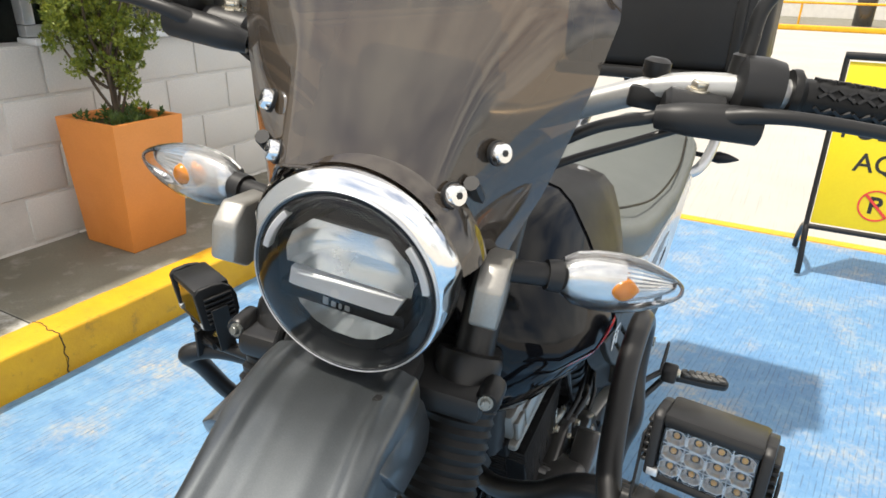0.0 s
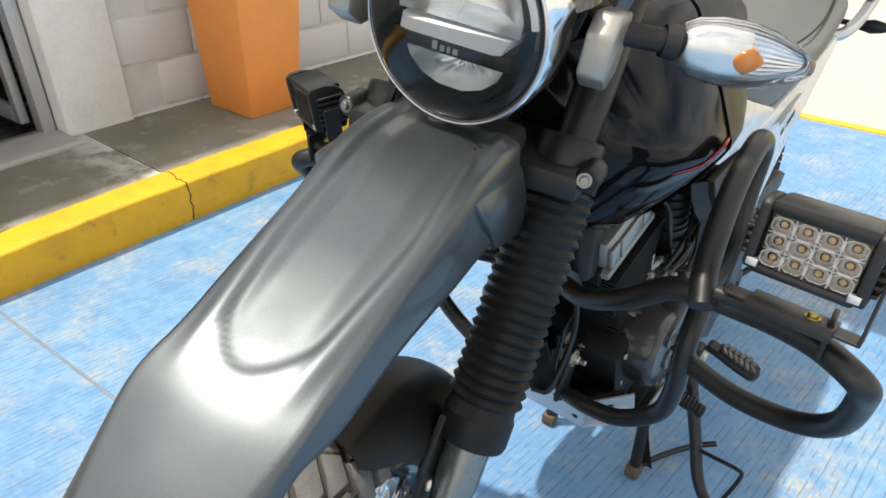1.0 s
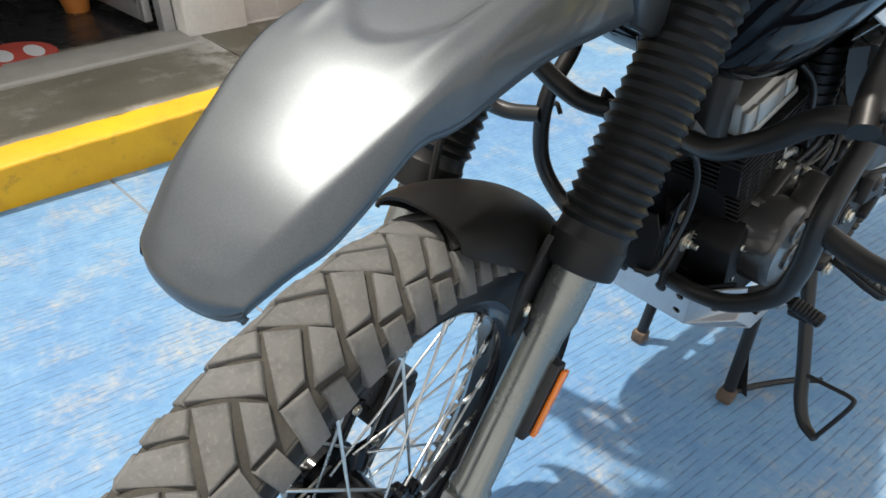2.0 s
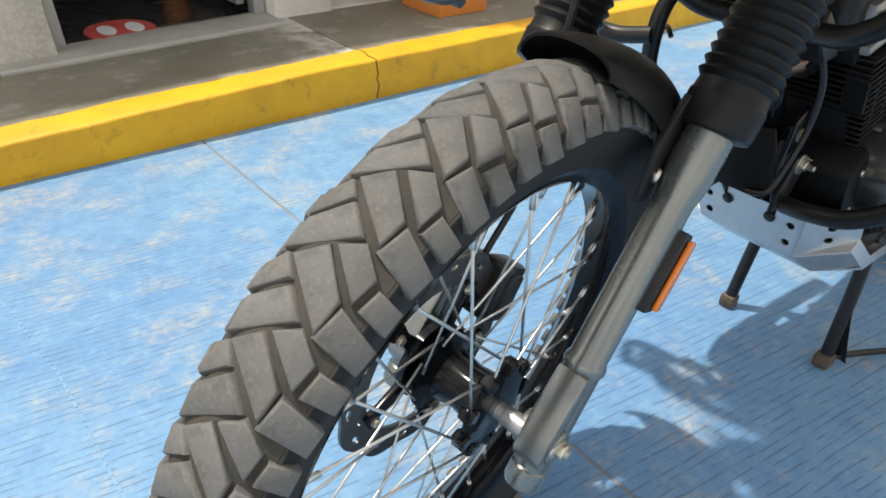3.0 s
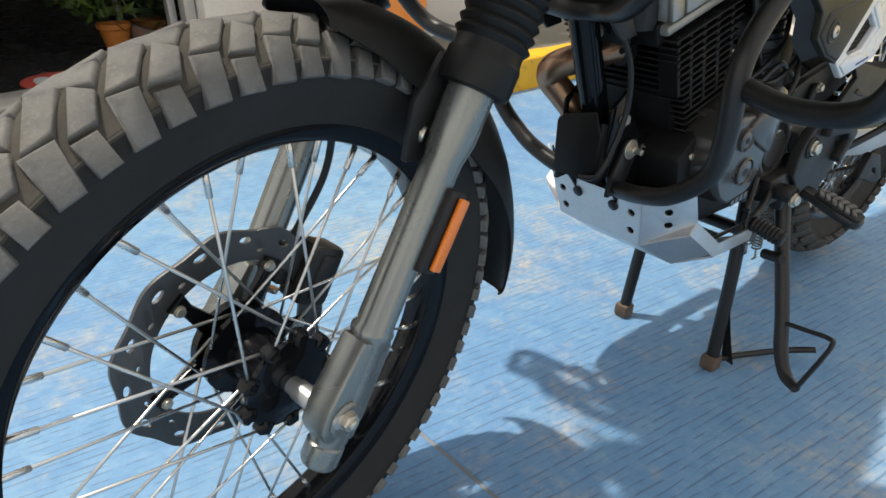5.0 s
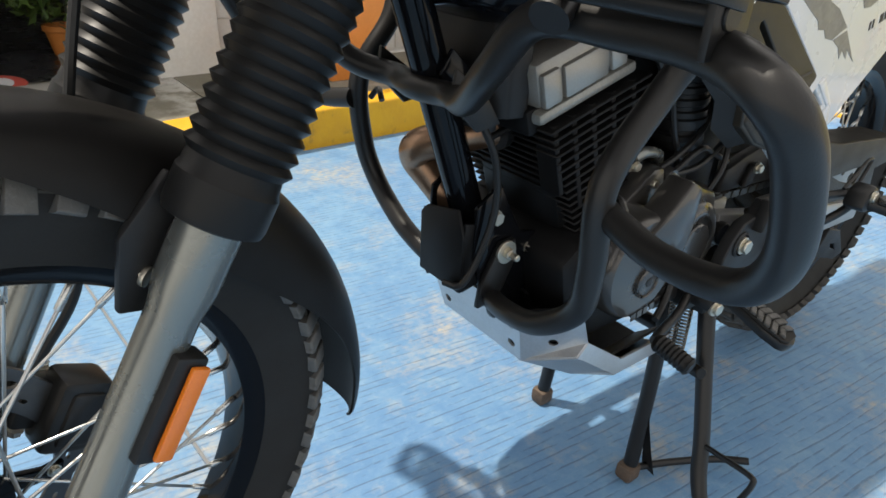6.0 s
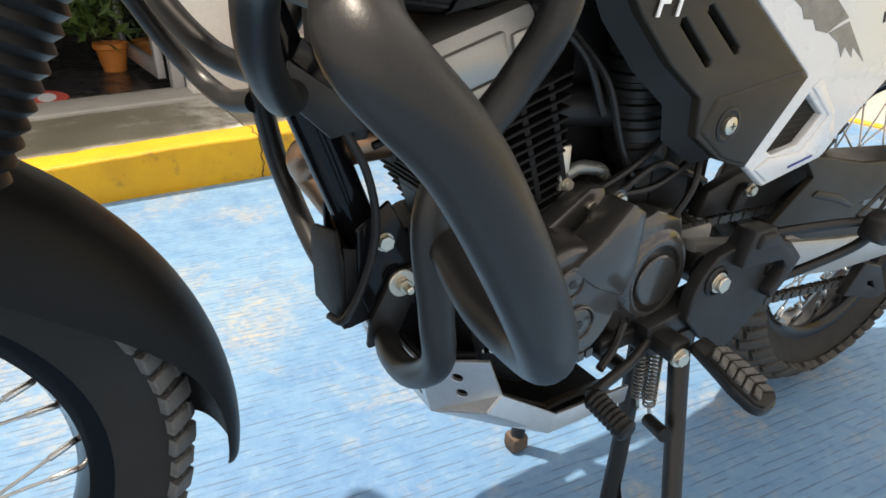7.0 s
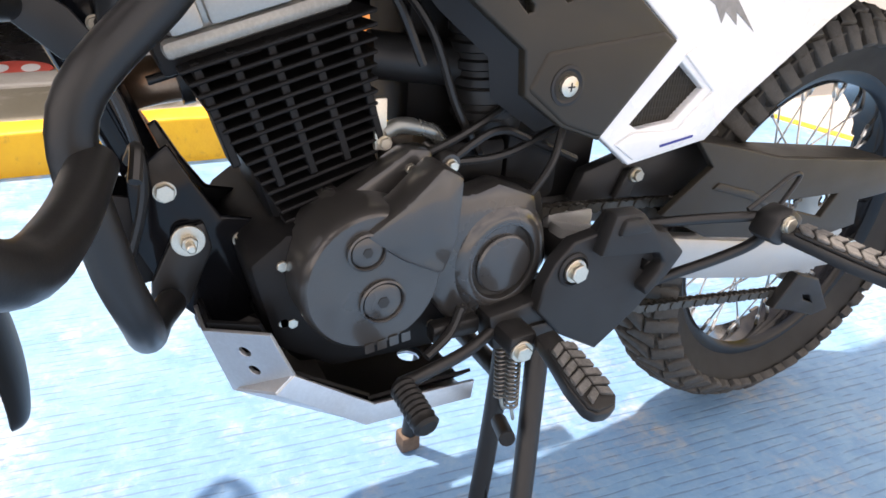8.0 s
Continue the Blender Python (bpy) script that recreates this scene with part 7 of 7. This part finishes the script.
# ---- planter with its shrub ----
planter = thing("planter", "tall square orange planter beside the wall", "planter", (-2.18, 1.57, 0.17))
def pot_ring(x0, x1, y0, y1, z):
    return [(x0, y0, z), (x1, y0, z), (x1, y1, z), (x0, y1, z)]


zb = kerb_z(1.57) - 0.004
bm = loft([pot_ring(-2.345, -2.03, 1.43, 1.71, zb), pot_ring(-2.345, -1.972, 1.395, 1.730, 0.715), pot_ring(-2.32, -1.997, 1.42, 1.705, 0.715), pot_ring(-2.315, -2.002, 1.425, 1.70, 0.64)])
bmesh.ops.recalc_face_normals(bm, faces=bm.faces[:])
bmesh.ops.bevel(bm, geom=[e for e in bm.edges if e.calc_face_angle(0) > 0.5], offset=0.006, segments=2, affect="EDGES", profile=0.5, clamp_overlap=True)
part("pot", bm, TERRA, planter)
part("soil", box(-2.312, -2.005, 1.428, 1.697, 0.58, 0.68, 0.01), SOIL, planter, "dark potting soil")


def leaf_mat(name, a, b2):
    m, n, l, b = mat_base(name, a, 0.55)
    info = n.new("ShaderNodeNewGeometry")
    c = mix(n, l, info.outputs["Random Per Island"], a, b2)
    l.new(c, b.inputs["Base Color"])
    b.inputs["Subsurface Weight"].default_value = 0.0
    return m


GREEN, GREEN2 = leaf_mat("shrub_foliage", (0.070, 0.115, 0.010), (0.30, 0.32, 0.030)), leaf_mat("ground_cover", (0.04, 0.09, 0.015), (0.10, 0.15, 0.03))
rng = random.Random(4)


def sprays(centres, count, size, rnd):
    """Many small pointed leaf clumps round the given centres (x, y, z, radius)."""
    verts, faces = [], []
    for _ in range(count):
        cx, cy, cz, r = rnd.choice(centres)
        d = Vector((rnd.gauss(0, 1), rnd.gauss(0, 1), rnd.gauss(0, 1))).normalized() * r * (0.35 + 0.65 * rnd.random() ** 0.5)
        p = Vector((cx, cy, cz)) + d
        up = (Vector((0, 0, 0.6)) + d.normalized() + 0.5 * Vector((rnd.gauss(0, 1), rnd.gauss(0, 1), rnd.gauss(0, 1)))).normalized()
        s = up.orthogonal().normalized()
        s = Matrix.Rotation(rnd.random() * 6.28, 3, up) @ s
        ln, w = size * rnd.uniform(0.6, 1.4), size * rnd.uniform(0.16, 0.3)
        nrm = up.cross(s)
        b = len(verts)
        verts += [p, p + up * ln * 0.45 + s * w + nrm * w * 0.4, p + up * ln, p + up * ln * 0.5 - s * w + nrm * w * 0.3]
        faces += [(b, b + 1, b + 2, b + 3)]
        for sg in (1, -1):
            q = p + up * ln * 0.35
            e = (up * 0.6 + sg * s).normalized()
            c = len(verts)
            verts += [q, q + e * ln * 0.3 + up * w * 0.4, q + e * ln * 0.62, q + e * ln * 0.3 - up * w * 0.3]
            faces += [(c, c + 1, c + 2, c + 3)]
    me = bpy.data.meshes.new("foliage")
    me.from_pydata([tuple(v) for v in verts], [], faces)
    bm = bmesh.new()
    bm.from_mesh(me)
    bpy.data.meshes.remove(me)
    return bm


shrub = thing("shrub", "bushy yellow-green conifer growing in the planter", "shrub", (-2.18, 1.57, 0.70))
stems, tufts = [], []
for i in range(17):
    a = 2 * math.pi * i * 0.618 + rng.uniform(-0.3, 0.3)
    z0 = 0.70 + 0.36 * i / 17 + rng.uniform(-0.02, 0.02)
    reach, rise = rng.uniform(0.10, 0.24) * (0.75 + 0.35 * math.sin(math.pi * i / 17)), rng.uniform(0.28, 0.50)
    pts = [Vector((-2.17 + 0.015 * math.cos(a), 1.56 + 0.015 * math.sin(a), z0))]
    for k in range(1, 6):
        t = k / 5
        pts.append(pts[0] + Vector((reach * t ** 0.75 * math.cos(a + 0.15 * k), reach * t ** 0.75 * math.sin(a + 0.15 * k), rise * t)))
        if k > 1:
            for _ in range(5):
                off = Vector((rng.gauss(0, 0.024), rng.gauss(0, 0.024), rng.gauss(0, 0.030)))
                tufts.append((*(pts[-1] + off), rng.uniform(0.016, 0.030)))
    stems.append(tube(pts, [0.007, 0.006, 0.005, 0.004, 0.003, 0.002], 7, 3))
stems.append(tube([(-2.18, 1.57, 0.66), (-2.172, 1.562, 0.85), (-2.168, 1.556, 1.10), (-2.165, 1.556, 1.40)], [0.016, 0.013, 0.009, 0.004], 9, 4))
part("stem", join(*stems), BARK, shrub)
part("crown", sprays(tufts, 15000, 0.019, rng), GREEN, shrub, sharp=0)
cover = thing("ground_plants", "low leafy plants covering the planter soil", "plant", (-2.18, 1.57, 0.70))
cen = [(rng.uniform(-2.30, -2.02), rng.uniform(1.44, 1.69), 0.692, 0.040) for _ in range(26)]
part("leaves", sprays(cen, 520, 0.030, rng), GREEN2, cover, sharp=0)

inside = thing("potted_plant", "leafy plant in a terracotta pot inside the shop", "plant", (-3.2, 0.58, 0.135))
part("pot", lathe([(0.055, 0.0), (0.075, 0.11), (0.085, 0.115), (0.085, 0.14), (0.075, 0.14), (0.07, 0.12)], Matrix.Translation((-3.2, 0.58, 0.135)), 24), TERRA, inside)
part("leaves", sprays([(-3.2 + rng.uniform(-0.1, 0.1), 0.55 + rng.uniform(-0.2, 0.15), 0.35 + rng.uniform(0, 0.35), 0.08) for _ in range(14)], 300, 0.07, rng), GREEN2, inside, sharp=0)

# ---- barrier sign ----
sign = thing("barrier_sign", "yellow folding no parking sign in a black tube frame", "sign", (0.8, 3.4, 0))
SGN = frame_of((0.505, 3.115, 0.018), (1, 0.02, 0), (0, 0.16, 1)) @ Matrix.Scale(0.955, 4)
part("sign_frame", join(moved(tube([(0.0, 0.235, 0), (0.0, 1.04, 0)], 0.012, 10, 1), SGN), moved(tube([(0.86, 0.235, 0), (0.86, 1.04, 0)], 0.012, 10, 1), SGN), moved(strut((-0.01, 1.045, 0), (0.87, 1.045, 0), 0.018), SGN), moved(strut((-0.01, 0.235, 0), (0.87, 0.235, 0), 0.013), SGN)), BLACK_MT, sign, "black tube sign frame")
for x in (0.0, 0.822):
    m = Matrix.Translation((x, 0.016 * x, 0))
    part("sign_leg", moved(tube([(0.507, 3.150, 0.243), (0.508, 3.130, 0.205), (0.514, 3.110, 0.10), (0.517, 3.105, 0.014)], 0.014, 10), m), BLACK_MT, sign)
    part("sign_leg", moved(tube([(0.507, 3.165, 0.243), (0.503, 3.28, 0.20), (0.498, 3.46, 0.08), (0.498, 3.50, 0.014)], 0.014, 10), m), BLACK_MT, sign)
part("sign_board", moved(box(0.015, 0.845, 0.255, 1.02, -0.004, 0.004, 0.002), SGN), SIGN_Y, sign, "yellow sign board")
for text, x, y in (("PUE", 0.045, 0.678), ("AQ", 0.131, 0.530)):
    part("sign_word", words(text, 0.122, SGN @ Matrix.Translation((x, y, 0.0045)), 0.0006, 0.0, 0.0012), INK, sign, "black sign lettering")
for x, y in ((0.31, 0.678), (0.39, 0.678), (0.32, 0.530), (0.40, 0.530)):
    part("letter_bar", moved(box(x, x + 0.06, y, y + 0.085, 0.004, 0.0055), SGN), INK, sign)
part("sign_ring", moved(ring_lathe([(0.066, 0.004), (0.066, 0.0060), (0.074, 0.0060), (0.074, 0.004)], None, 40), SGN @ Matrix.Translation((0.262, 0.378, 0))), BARE_RED, sign, "red no parking ring")
part("sign_slash", moved(box(-0.068, 0.068, -0.006, 0.006, 0.0062, 0.0075), SGN @ Matrix.Translation((0.262, 0.378, 0)) @ Matrix.Rotation(radians(-45), 4, "Z")), BARE_RED, sign)
part("sign_letter", words("P", 0.11, SGN @ Matrix.Translation((0.230, 0.342, 0.0045)), 0.0006, 0.0, 0.003), INK, sign)

# ---- far side of the yard ----
island = thing("kerb_island", "long yellow kerbed island across the yard", "kerb", (2, 26, 0), kind="structure")
part("island_kerb", box(-8, 24, 25.0, 25.5, 0, 0.16, 0.03), YELLOW, island)
part("island_top", box(-8, 24, 25.5, 33, 0, 0.15), WALK, island)
far = thing("far_building", "pale low building at the far side of the yard", "building", (4, 36, 0))
part("wall", box(-14, 30, 36, 40, 0, 5.0, 0.05), PLASTER, far)
for i in range(9):
    part("window", box(-8 + 3.2 * i, -6 + 3.2 * i, 35.93, 35.99, 0.9, 2.8), PANE, far)
part("door", box(7.2, 8.6, 35.92, 35.99, 0.15, 2.6), worn("grey_far_door", (0.25, 0.27, 0.30), 0.6), far)
psrc = thing("column", "yellow painted column on the island", "column", (3.2, 27.5, 0.15), group="yellow columns")
part("shaft", box(2.95, 3.45, 27.25, 27.75, 0.15, 4.2, 0.03), SIGN_Y, psrc)
part("notice", box(3.08, 3.3, 27.24, 27.246, 1.2, 1.5), LIGHT_BAR, psrc)
copy_thing(psrc, Matrix.Translation((10.2, 27.5, 0.15)))
copy_thing(psrc, Matrix.Translation((-4.0, 27.5, 0.15)))
bin_ = thing("bollard", "dark grey steel bollard on the island", "bollard", (1.9, 26.5, 0.15), group="grey bollards")
part("shaft", lathe([(0.28, 0), (0.30, 0.05), (0.30, 1.05), (0.2, 1.12)], Matrix.Translation((1.9, 26.5, 0.15)), 18), CASE, bin_)
for p in ((4.6, 26.6, 0.15), (5.5, 27.2, 0.15)):
    copy_thing(bin_, Matrix.Translation(p))
rail = thing("barrier_rail", "thin yellow rail along the island", "rail", (2, 25.8, 0.15))
part("bar", strut((-6, 25.8, 0.85), (20, 25.8, 0.85), 0.04), YELLOW, rail)
for x in range(-6, 21, 3):
    part("post", strut((x, 25.8, 0.15), (x, 25.8, 0.85), 0.035), YELLOW, rail)
